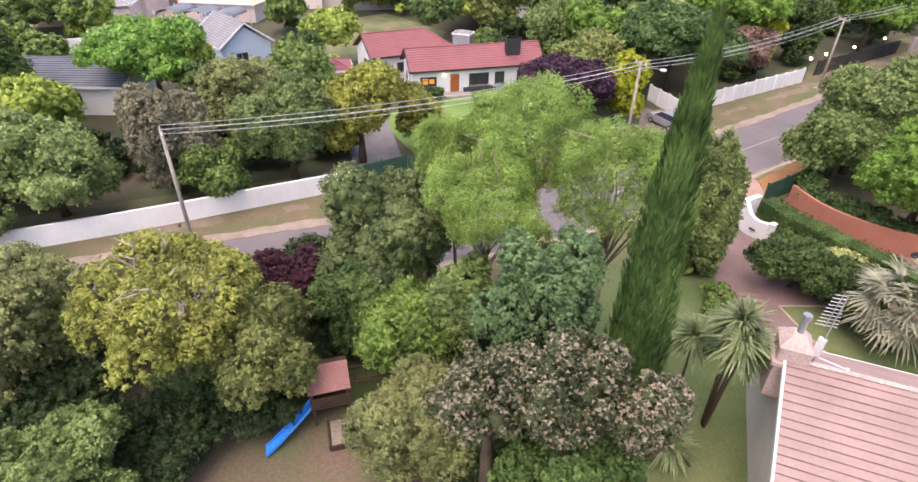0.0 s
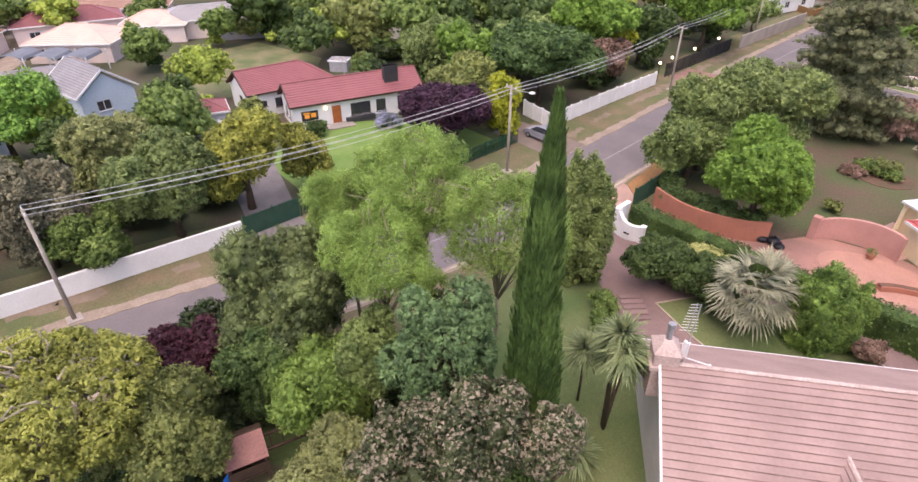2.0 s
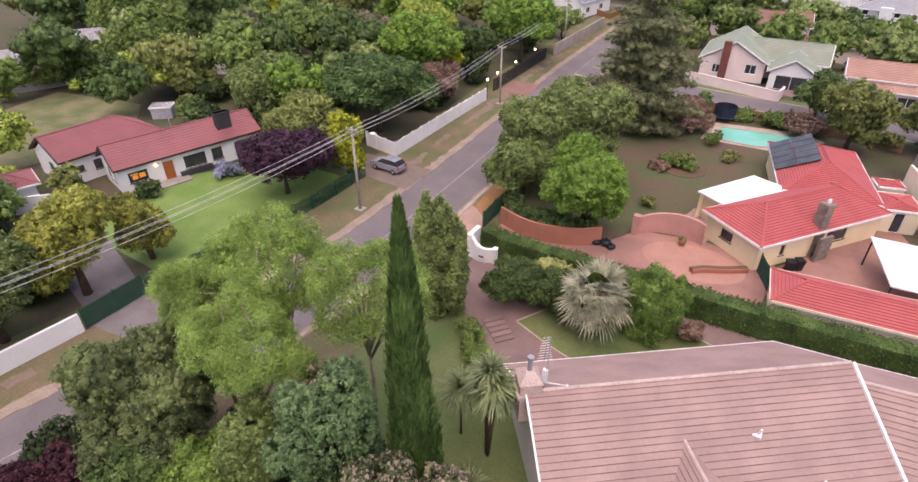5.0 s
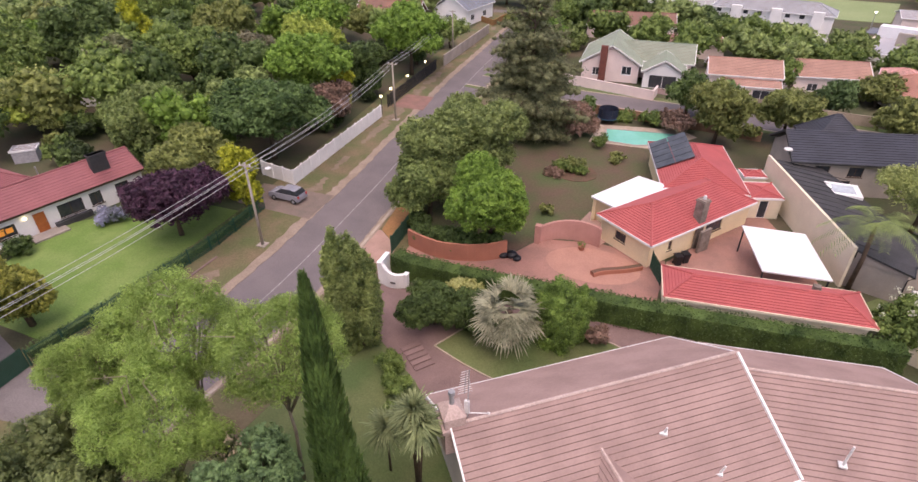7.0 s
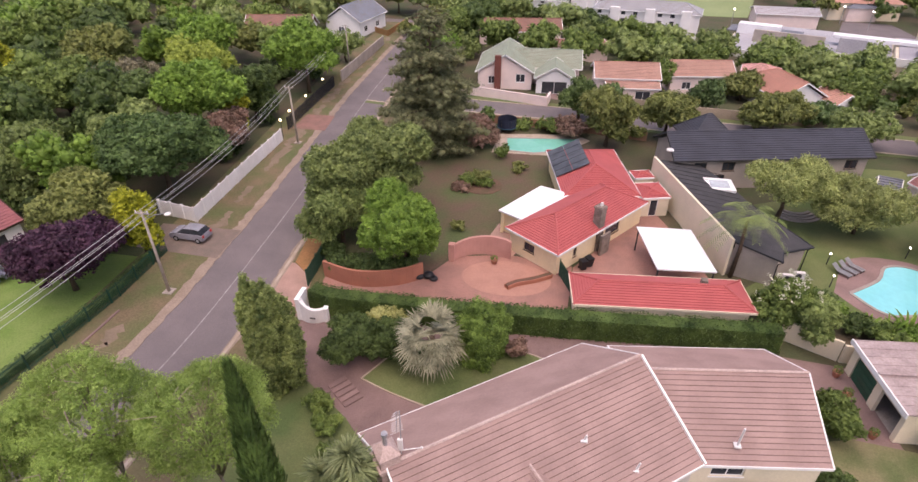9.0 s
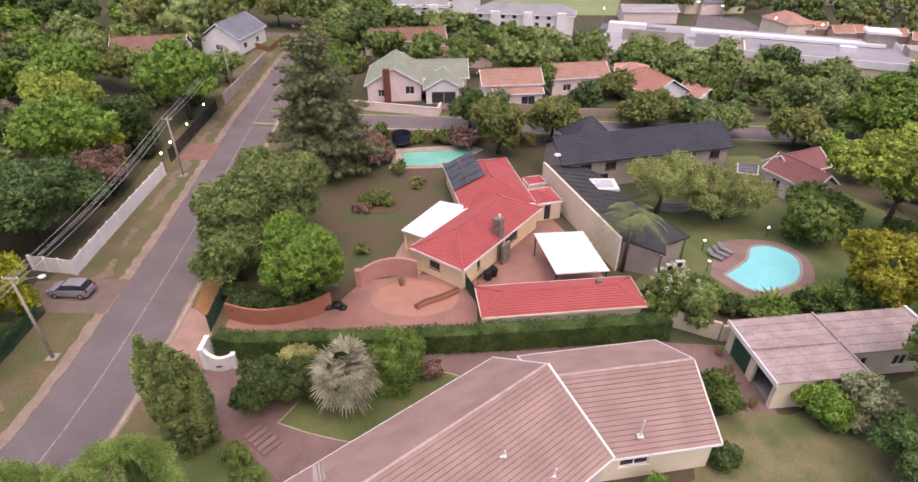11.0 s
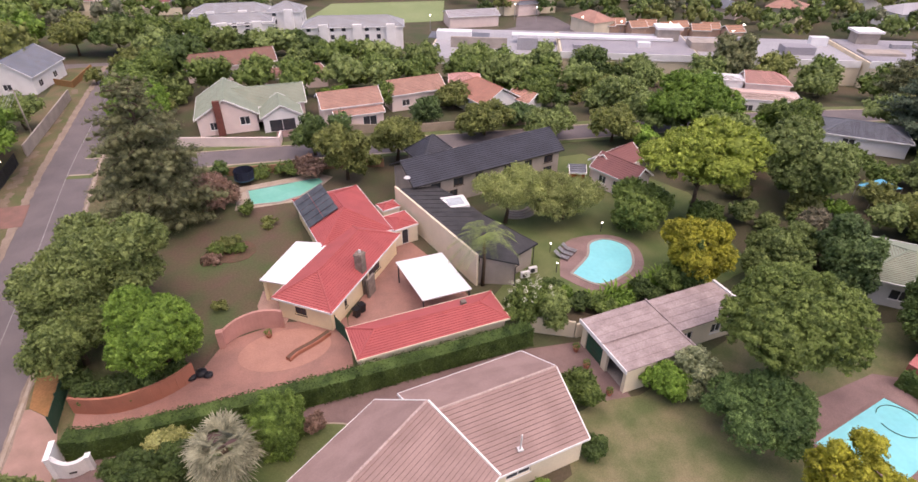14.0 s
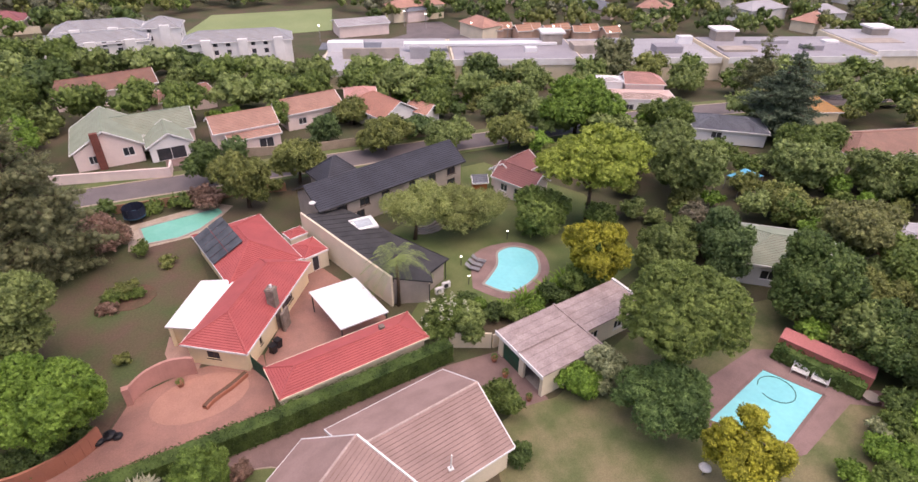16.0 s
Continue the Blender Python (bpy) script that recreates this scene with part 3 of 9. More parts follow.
def leaves(rng, centres, radii, count, size, slim=0.55, up=0.25, shell=0.8, flat=1.0, erect=0.0, tri=False, reach=1.16, ways=None, loose=0.38):
    """Folded leaves spread over clumps: most near the outside of each, facing roughly outwards."""
    w = radii**2
    k = rng.choice(len(centres), count, p=w / w.sum())
    d = rng.normal(size=(count, 3)) + np.array([0, 0, up])
    if ways is not None:
        d = unit(d) + 0.55 * ways[k]
    d = unit(d)
    rad = radii[k] * (shell + (reach - shell) * rng.random(count) ** 1.4)
    p = centres[k] + d * rad[:, None] * np.array([1, 1, flat])
    nrm = unit(d + rng.normal(size=(count, 3)) * loose + np.array([0, 0, 0.2]))
    t = unit(np.cross(nrm, rng.normal(size=(count, 3))))
    if erect:
        t = unit(t + np.array([0, 0, erect]))
        nrm = unit(np.cross(t, np.cross(nrm, t)))
    s = np.cross(nrm, t)
    ln = size * (0.65 + 0.7 * rng.random(count))[:, None]
    wd = ln * slim
    q = np.stack([p - t * ln / 2, p + s * wd / 2 + nrm * wd * 0.12, p + t * ln / 2 - nrm * ln * 0.1, p - s * wd / 2 + nrm * wd * 0.12], 1)
    if tri:
        return np.stack([p - t * ln / 2 + s * wd / 2, p - t * ln / 2 - s * wd / 2, p + t * ln / 2 - nrm * ln * 0.12], 1)
    return q


OCT_V = np.array([(1, 0, 0), (-1, 0, 0), (0, 1, 0), (0, -1, 0), (0, 0, 1), (0, 0, -1)], float)
OCT_F = np.array([(0, 2, 4), (2, 1, 4), (1, 3, 4), (3, 0, 4), (2, 0, 5), (1, 2, 5), (3, 1, 5), (0, 3, 5)])


def rough_cores(rng, centres, radii, f):
    """Coarse bodies of far leaf clumps."""
    n = len(centres)
    v = centres[:, None, :] + OCT_V[None] * (radii[:, None] * f * (0.7 + 0.7 * rng.random((n, 6))))[..., None]
    faces = OCT_F[None] + (np.arange(n) * 6)[:, None, None]
    return v.reshape(-1, 3), faces.reshape(-1, 3)


def cores(rng, centres, radii, f=0.72, flat=1.0):
    v, faces = [], []
    for i, (c, r) in enumerate(zip(centres, radii)):
        v.append(c + ICO_V * (r * f * (0.62 + 0.7 * rng.random((len(ICO_V), 1)))) * np.array([1, 1, flat]))
        faces.append(ICO_F + i * len(ICO_V))
    return np.concatenate(v), np.concatenate(faces)


def crown_lumps(rng, shape, r, z0, z1, lump, lobes=7, step=1.12, ragged=0.0):
    """A crown of a few great boughs, each covered with lumps of leaves: centres, radii and outward ways of the lumps, and the boughs' bodies."""
    hz, zc = (z1 - z0) / 2, (z0 + z1) / 2
    base = np.array([r, r, hz])
    n = lobes + 1
    a = (np.arange(lobes) + 0.8 * rng.random(lobes)) * 2.4
    if shape == "umbrella":
        el = 0.05 + 0.3 * rng.random(lobes)
    elif shape == "dome":
        el = -0.15 + 1.25 * rng.random(lobes)
    else:
        el = -1.0 + 2.1 * rng.random(lobes)
    away = 0.42 + 0.26 * rng.random(lobes)
    c = np.zeros((n, 3))
    c[1:] = np.stack([np.cos(a) * np.cos(el), np.sin(a) * np.cos(el), np.sin(el)], 1) * away[:, None]
    big = np.full(n, 0.6)
    big[1:] = 0.26 + 0.24 * rng.random(lobes)
    big[1:] *= 1 - 0.45 * ragged
    c[1:] *= 1 + 0.3 * ragged
    if shape == "spire":
        lift = (np.arange(lobes) + 0.5) / lobes
        wide = (0.25 + 0.75 * np.minimum(1, 2.6 * (1 - lift)) ** 0.8) * np.minimum(1, 0.75 + lift)
        c[1:, 0], c[1:, 1], c[1:, 2] = np.cos(a) * 0.62 * wide, np.sin(a) * 0.62 * wide, -0.85 + 1.68 * lift
        big[0] = 0.45
        big[1:] = (0.3 + 0.14 * rng.random(lobes)) * (0.45 + 0.55 * wide)
    if shape == "umbrella":
        big[0] = 0.7
        c[:, 2] -= 0.1
    pts, ways = [], []
    for i in range(n):
        m = int(30 + 5.0 * 12.6 * (big[i] * r) * (big[i] * (r + hz) / 2) / (lump * lump * step * step))
        d = unit(rng.normal(size=(m, 3)))
        p = c[i] + d * big[i]
        ok = np.ones(m, bool)
        for j in range(n):
            if j != i:
                ok &= np.linalg.norm(p - c[j], axis=1) > 0.88 * big[j]
        ok &= d[:, 2] > (-0.35 if shape in ("dome", "umbrella") else -0.75)
        pts.append(p[ok] * base + np.array([0, 0, zc]))
        ways.append(unit(d[ok] / base))
    pts, ways = np.concatenate(pts), np.concatenate(ways)
    order = rng.permutation(len(pts))
    pts, ways = pts[order], ways[order]
    keep = np.zeros(len(pts), bool)
    gap = (lump * step * (0.8 + 0.4 * rng.random(len(pts)))) ** 2
    chosen = np.empty((0, 3))
    for k in range(len(pts)):
        if not len(chosen) or ((chosen - pts[k]) ** 2).sum(1).min() > gap[k]:
            keep[k] = True
            chosen = np.concatenate([chosen, pts[k:k + 1]])
    pts, ways = pts[keep], ways[keep]
    pts = pts + ways * (lump * rng.normal(size=len(pts)).clip(-1.2, 1.5) * 0.35)[:, None]
    rad = lump * (0.5 + 0.7 * rng.random(len(pts)) ** 1.5)
    body = np.concatenate([(c[i] + ICO_V * big[i] * 0.8) * base + np.array([0, 0, zc]) for i in range(n)])
    faces = np.concatenate([ICO_F + i * len(ICO_V) for i in range(n)])
    return pts - ways * rad[:, None] * 0.45, rad, ways, body, faces


def clump_places(rng, shape, r, z0, z1, n):
    """Centres and radii of the clumps of a crown."""
    if shape == "column":
        n = int(n * 1.6)
        t = (np.arange(n) + rng.random(n)) / n
        prof = r * np.minimum(1, np.minimum(0.35 + 2.2 * t, 1.25 * (1 - t) ** 0.75 + 0.06))
        a = rng.random(n) * math.tau
        rad = prof * rng.random(n) ** 0.5 * 0.62
        c = np.stack([rad * np.cos(a), rad * np.sin(a), z0 + (z1 - z0) * t], 1)
        return c, np.maximum(prof * (0.46 + 0.22 * rng.random(n)), 0.12)
    if shape == "cone":
        t = ((np.arange(n) + rng.random(n)) / n) ** 1.25
        prof = r * (1 - t) ** 0.6 + 0.08 * r
        a = rng.random(n) * math.tau
        rad = prof * rng.random(n) ** 0.5 * 0.75
        c = np.stack([rad * np.cos(a), rad * np.sin(a), z0 + (z1 - z0) * t * 0.96], 1)
        return c, prof * (0.26 + 0.16 * rng.random(n)) + 0.2
    d = unit(rng.normal(size=(n, 3)))
    if shape == "umbrella":
        d[:, 2] = np.abs(d[:, 2]) * 0.9 - 0.12
    elif shape == "dome":
        d[:, 2] = np.where(d[:, 2] < -0.35, -d[:, 2], d[:, 2])
    depth = 0.45 + 0.45 * rng.random(n) ** 0.6
    hz = (z1 - z0) / 2
    ways = unit(rng.normal(size=(6, 3)))
    lobe = (np.maximum(d @ ways.T, 0) ** 4).max(1)
    lump = 0.82 + 0.26 * lobe + 0.12 * rng.normal(size=n).clip(-1.3, 1.1)
    base = np.array([r, r, hz])
    c = d * (depth * lump)[:, None] * base + np.array([0, 0, (z0 + z1) / 2])
    if shape == "umbrella":
        c[:, 2] = z0 + hz * 0.55 + d[:, 2] * hz * 1.15 * depth
    size = min(r, hz) * 0.7 + r * 0.3 if shape != "umbrella" else min(r * 0.6, hz * 1.1)
    rad = size * (0.17 + 0.2 * rng.random(n))
    return c, rad


def tree(name, label, x, y, h, r, material, base=0.22, shape="round", clumps=26, leaf=None, cover=1.7, bark=None, seed=0, category="tree", slim=0.55, bare=False, core=0.72, z=0.0, group="", trunk_r=None, flat=1.0, lean=(0.0, 0.0), most=16000, lump=None, lobes=9, loose=0.55, reach=1.4, heads=None, ragged=0.3, twigs=0):
    """A tree or shrub: a tapered trunk with limbs to its clumps, and a crown of leaves."""
    rng = np.random.default_rng(int(abs(x * 131 + y * 977) * 10) % 100003 + seed)
    dist = math.hypot(x, y) + 8
    size = leaf or min(max(0.0042 * dist, 0.14), 0.7)
    tri = shape != "column"
    slim = 0.7 if tri and slim == 0.55 else slim
    z0, z1 = h * base, h
    full = shape in ("round", "dome", "umbrella", "spire")
    if full:
        ball = lump or min(max(0.1 * r, 0.0058 * dist, 0.26), 0.95)
        c, rad, ways, body, body_f = crown_lumps(rng, shape, r * 1.06, z0, z1, ball, lobes, ragged=ragged)
    else:
        c, rad = clump_places(rng, shape, r, z0, z1, int(clumps * 1.6))
        ways = unit(c * np.array([1, 1, 0]) + np.array([0, 0, 0.25 * r]))
        c[:, 2] = np.minimum(c[:, 2], z1 - rad * 0.8)
        c[:, 2] = np.maximum(c[:, 2], z0 + rad * 0.2)
    c[:, 0] += lean[0] * c[:, 2] / h
    c[:, 1] += lean[1] * c[:, 2] / h
    area = float((2 * math.pi * rad**2).sum()) * 1.1
    count = int(min(max(cover * area / (size * size * slim), 300), (most if dist < 70 or leaf else min(most, 12000)) if tri else 12000))
    root = thing(name, label, category, pose(x, y, z + fall(x, y), 0, 0, rng.random() * 360 if shape != "column" and lean == (0.0, 0.0) else 0), group)
    q = leaves(rng, c, rad, count, size, slim, flat=flat, erect=0.8 if shape == "column" else 0.0, tri=tri, ways=ways, loose=loose, reach=reach)
    if core:
        tv, tf = cores(rng, c, rad, core, flat)
        if full and not bare:
            tv, tf = np.concatenate([tv, body]), np.concatenate([tf, body_f + len(tv)])
        me = raw_mesh("crown", q, tv, tf)
    else:
        me = raw_mesh("crown", q)
    me.materials.append(material)
    ob = new("crown", me)
    ob.parent = root
    if heads:
        up = c[:, 2] > z0 + 0.3 * (z1 - z0)
        tip = leaves(rng, c[up], rad[up] * 1.12, 1500, 0.13, 0.9, up=0.9, shell=1.0, reach=1.35, tri=True, ways=ways[up])
        me = raw_mesh("flower_heads", tip)
        me.materials.append(heads)
        tagged(new("flower_heads", me), "dry brownish flower heads", kind="stuff").parent = root
    g = Geo()
    tr = trunk_r or min(0.028 * h + 0.03, 0.32)
    if shape == "column":
        tr = 0.09
    top = Vector((lean[0] * 0.5, lean[1] * 0.5, z0 + (z1 - z0) * 0.35))
    mid = Vector((rng.normal() * 0.15, rng.normal() * 0.15, top.z * 0.5))
    g.tube([(0, 0, -0.1), tuple(mid), tuple(top)], [tr * 1.25, tr * 0.85, tr * 0.5], 8)
    order = rng.permutation(len(c))[: 9 if not bare else 26]
    for k in order:
        e = Vector(c[k].tolist())
        s = mid.lerp(top, 0.3 + 0.6 * rng.random())
        m1 = s.lerp(e, 0.5) + Vector((rng.normal() * 0.2, rng.normal() * 0.2, 0.12 * (e - s).length))
        g.tube([tuple(s), tuple(m1), tuple(e)], [tr * 0.42, tr * 0.28, tr * 0.1], 6)
    part("trunk", g, bark or BARK, root, smooth=True)
    high = np.argsort(-c[:, 2])[: 4 * twigs : 4] if twigs else []
    for k in high:
        e = Vector((c[k] + ways[k] * rad[k] * 1.5).tolist())
        s = mid.lerp(top, 0.9).lerp(e, 0.35)
        m1 = s.lerp(e, 0.6) + Vector((rng.normal() * 0.35, rng.normal() * 0.35, 0.3))
        part("branch", Geo().tube([tuple(s), tuple(m1), tuple(e), tuple(e + Vector((rng.normal() * 0.5, rng.normal() * 0.5, 0.15)))], [tr * 0.4, tr * 0.3, tr * 0.2, tr * 0.08], 6), bark or BARK, root)
    return root


def layered_conifer(name, label, x, y, h, r, material, seed, tiers=13, boughs=8, droop=0.06, leaf=0.4, count=22000, flat=0.35, base=0.05, clump=1.0, taper=0.8):
    """A conifer of flat boughs in tiers round a straight trunk, with gaps between them."""
    rng = np.random.default_rng(seed)
    root = thing(name, label, "tree", pose(x, y, fall(x, y)))
    g = Geo()
    g.tube([(0, 0, -0.1), (0.1, 0, h * 0.5), (0, 0.05, h * 0.98)], [0.02 * h, 0.013 * h, 0.03], 8)
    c, rad, ways = [], [], []
    for i in range(tiers):
        u = (i + 0.4) / tiers
        z = h * (base + (1 - base) * u)
        for k in range(boughs if u < 0.7 else boughs - 3):
            a = 2.4 * (i * boughs + k) + 0.5 * rng.random()
            long = r * (1 - u) ** taper * (0.62 + 0.46 * rng.random()) * min(1, 0.72 + 1.6 * u) + 0.25
            lift = z + rng.normal() * 0.03 * h
            out = np.array([math.cos(a), math.sin(a), 0.0])
            side = np.array([-out[1], out[0], 0.0])
            tip = out * long + np.array([0, 0, lift + 0.12 * long - droop * long * long / 4])
            g.tube([(0, 0, lift - 0.1), tuple((out * long * 0.55 + np.array([0, 0, lift + 0.1 * long])).tolist()), tuple(tip.tolist())], [0.006 * h, 0.004 * h, 0.02], 5)
            n = max(2, int(long / (clump * 0.75)))
            for f in np.linspace(0.3, 1.0, n):
                spread = 0.5 * clump * (1.2 - f)
                for w in ((-1, 1) if f < 0.85 and long > 2 else (0,)):
                    c.append(out * long * f + side * (w * (0.35 + spread) * (0.7 + 0.6 * rng.random())) + np.array([0, 0, lift + 0.12 * long * f - droop * (long * f) ** 2 / 4 + rng.normal() * 0.08]))
                    rad.append(clump * (0.6 + 0.45 * rng.random()) * (1.15 - 0.5 * f) * (0.55 + 0.45 * min(1, 1.5 * (1 - u))))
                    ways.append(out + np.array([0, 0, 0.7]))
    c.append(np.array([0, 0, h * 0.96]))
    rad.append(clump * 0.35)
    ways.append(np.array([0, 0, 1.0]))
    c, rad, ways = np.array(c), np.array(rad), unit(np.array(ways))
    tv, tf = cores(rng, c, rad, 0.62, flat)
    me = raw_mesh("crown", leaves(rng, c, rad, count, leaf, 0.4, flat=flat, tri=True, ways=ways, loose=0.6, reach=1.55), tv, tf)
    me.materials.append(material)
    new("crown", me).parent = root
    part("trunk", g, BARK, root, smooth=True)


def strap(rng, base, way, length, width, droop, seg=5):
    """A long leaf that arches over: quads along it."""
    base, way = np.array(base, float), unit(np.array(way, float))
    side = unit(np.cross(way, [0, 0, 1.0]) + 1e-6)
    pts = [base + way * length * t - np.array([0, 0, droop * length * t * t]) for t in np.linspace(0, 1, seg + 1)]
    wd = [width * min(1, 0.5 + 2 * t) * (1 - t) ** 0.5 if t < 1 else 0.004 for t in np.linspace(0, 1, seg + 1)]
    return np.stack([np.stack([pts[i] - side * wd[i] / 2, pts[i] + side * wd[i] / 2, pts[i + 1] + side * wd[i + 1] / 2, pts[i + 1] - side * wd[i + 1] / 2]) for i in range(seg)])


def rosette(rng, c, n, length, width, droop, low=-0.5):
    out = []
    for _ in range(n):
        a, e = rng.random() * math.tau, low + (1.4 - low) * rng.random()
        out.append(strap(rng, c, (math.cos(a) * math.cos(e), math.sin(a) * math.cos(e), math.sin(e)), length * (0.75 + 0.4 * rng.random()), width, droop * (0.5 + rng.random())))
    return np.concatenate(out)


def spindle(name, label, x, y, h, r, material, seed, count=9000, leaf=0.34, belly=0.3, tip=0.6, category="tree", slim=0.3, lobes=9, wander=0.0):
    """A narrow evergreen: one tapering body of upright sprays with furrows down its sides."""
    rng = np.random.default_rng(seed)
    root = thing(name, label, category, pose(x, y, 0))

    def radius(t, a):
        prof = np.where(t < belly, 0.62 + 0.38 * np.sin(np.clip(t / belly, 0, 1) * math.pi / 2), np.clip(1 - (t - belly) / (1 - belly), 0, 1) ** tip)
        furrow = 0.1 * np.sin(a * lobes + 0.8 * np.sin(9 * t)) + 0.06 * np.sin(a * 4 + 2 * np.sin(5 * t)) + 0.05 * np.sin(a * 5 + 23 * t)
        return r * prof * (1 + furrow) + 0.03

    def axis(t):
        return wander * np.sin(t * 5.0), wander * np.sin(t * 7.0 + 1)

    rows, cols = 26, 22
    g = Geo()
    for i in range(rows):
        t = i / (rows - 1)
        for j in range(cols):
            a = j * math.tau / cols
            q = 0.86 * float(radius(np.array(t), np.array(a)))
            ax, ay = axis(t)
            g.v.append((float(ax) + q * math.cos(a), float(ay) + q * math.sin(a), 0.15 + (h - 0.3) * t))
    for i in range(rows - 1):
        for j in range(cols):
            g.f.append((i * cols + j, i * cols + (j + 1) % cols, (i + 1) * cols + (j + 1) % cols, (i + 1) * cols + j))
    part("body", g, material, root, smooth=True)
    t = 1 - rng.random(count) ** 0.8
    a = rng.random(count) * math.tau
    q = radius(t, a) * (0.9 + 0.22 * rng.random(count) ** 2)
    ax, ay = axis(t)
    out = np.stack([np.cos(a), np.sin(a), 0 * a], 1)
    p = np.stack([ax + q * np.cos(a), ay + q * np.sin(a), 0.15 + (h - 0.2) * t], 1)
    up = unit(out * 0.15 + np.array([0, 0, 1.0]) + rng.normal(size=(count, 3)) * 0.12)
    nrm = unit(out + rng.normal(size=(count, 3)) * 0.45)
    side = unit(np.cross(up, nrm))
    ln = leaf * (0.6 + 0.9 * rng.random(count))[:, None]
    quads = np.stack([p - up * ln * 0.4, p + side * ln * slim / 2, p + up * ln * 0.6 + out * 0.03, p - side * ln * slim / 2], 1)
    me = raw_mesh("sprays", quads)
    me.materials.append(material)
    new("sprays", me).parent = root
    part("trunk", Geo().tube([(0, 0, -0.1), (0, 0, 0.6)], [0.16, 0.13], 8), BARK, root)
    return root


# ---- ground, roads, paving ----
xs = [-2500, -900, -300, -140, -70, -40] + list(range(-34, 200, 9)) + [215, 240, 280, 340, 450, 900, 2500]
ys = [-2500, -900, -200, 0, 50, 80] + list(range(88, 260, 9)) + [275, 300, 340, 420, 600, 1000, 2500]
ground_geo = Geo()
ground_geo.add([(x, y, fall(x, y)) for y in ys for x in xs], [(b * len(xs) + a, b * len(xs) + a + 1, (b + 1) * len(xs) + a + 1, (b + 1) * len(xs) + a) for b in range(len(ys) - 1) for a in range(len(xs) - 1)])
tagged(part("ground", ground_geo, SOIL), "dry suburban ground of soil and thin grass", "ground", kind="structure")

ROAD = smooth_line([(-44, -60), (-37.6, -25), (-32.8, 2), (-30.0, 15), (-28.1, 30), (-28.5, 48), (-29.6, 65), (-31.2, 84), (-32.0, 96), (-32.6, 112), (-33.2, 128), (-33.6, 150)])
FAR_STREET = smooth_line([(-60, 152), (-44, 150), (-33, 149), (-20, 151), (-5, 156)])
g = Geo()
band(g, ROAD, 3.75, 3.75, -0.2, 0.02)
band(g, FAR_STREET, 3.4, 3.4, -0.2, 0.016)
tagged(part("road", g, ASPHALT), "worn grey asphalt street", "road", kind="structure")
g = Geo()
band(g, ROAD, 0.06, 0.06, 0.0, 0.026)
tagged(part("road_line", g, PAINT_LINE), "faded white centre line on the street", "road marking", kind="structure")
line = strip(ROAD, -3.9, 0)[0]
g = Geo()
band(g, line, 0.14, 0.14, -0.2, 0.09)
tagged(part("kerb_east", g, KERB), "low mountable concrete kerb beside the street", "kerb", kind="structure")
g = Geo()
band(g, strip(ROAD, 8.2, 0)[0], 3.2, 4.15, -0.2, 0.05)
tagged(part("verge_west", g, VERGE), "bare verge of dirt and thin grass", "verge", kind="structure")
g = Geo()
band(g, strip(ROAD, -6.0, 0)[0], 1.95, 2.2, -0.2, 0.05)
tagged(part("verge_east", g, VERGE), "grass verge beside the street", "verge", kind="structure")
edge_rng = random.Random(4)
fine = smooth_line(ROAD, 4)
for name, lo, hi, z, cover, lab in (("sand_west", 3.2, 4.4, 0.056, SAND, "ragged strip of pale sand along the asphalt edge"), ("sand_east", -4.3, -3.5, 0.062, SAND, "thin ragged strip of sand over the kerb")):
    g = Geo()
    a = strip(fine, lo, 0)[0]
    b = strip(fine, hi, 0)[0]
    a = [Vector(p).lerp(Vector(q), edge_rng.random() * 0.2) for p, q in zip(a, b)]
    b = [Vector(q).lerp(Vector(p), edge_rng.random() * 0.3 - 0.1) for p, q in zip(a, b)]
    for k in range(len(a) - 1):
        g.prism([tuple(a[k]), tuple(a[k + 1]), tuple(b[k + 1]), tuple(b[k])], -0.2, z)
    tagged(part(name, g, cover), lab, "verge", kind="structure")
g = Geo()
a, b = strip(fine, 5.4, 0)[0], strip(fine, 7.2, 0)[0]
for k in range(0, len(a) - 4, 3):
    if edge_rng.random() < 0.55:
        mid = [Vector(a[k + i]).lerp(Vector(b[k + i]), 0.2 + 0.6 * edge_rng.random()) for i in range(4)]
        wide = 0.3 + 0.5 * edge_rng.random()
        band(g, mid, wide, wide * 0.8, -0.2, 0.058)
tagged(part("worn_path", g, mat("trodden_earth", (0.22, 0.165, 0.125), (0.18, 0.14, 0.1), 0.95, 0.7, 9.0, 0.4)), "worn bare earth patches along the verge", "verge", kind="structure")

CROSS = smooth_line([(-31, 93.5), (-18, 91.5), (0, 89.6), (25, 86.8), (50, 84.0), (90, 79), (140, 66)])
g = Geo()
band(g, CROSS, 2.7, 2.7, -0.2, 0.03)
tagged(part("side_road", g, ASPHALT), "narrow grey side street", "road", kind="structure")
g = Geo()
band(g, strip(CROSS, 3.6, 0)[0], 0.9, 0.9, -0.2, 0.045)
band(g, strip(CROSS, -3.4, 0)[0], 0.7, 0.7, -0.2, 0.045)
sand = Geo()
band(sand, strip(CROSS, -2.9, 0)[0], 0.2, 0.2, -0.2, 0.05)
band(sand, strip(CROSS, 2.85, 0)[0], 0.15, 0.15, -0.2, 0.06)
tagged(part("side_kerb", sand, KERB), "pale concrete kerb of the side street", "kerb", kind="structure")
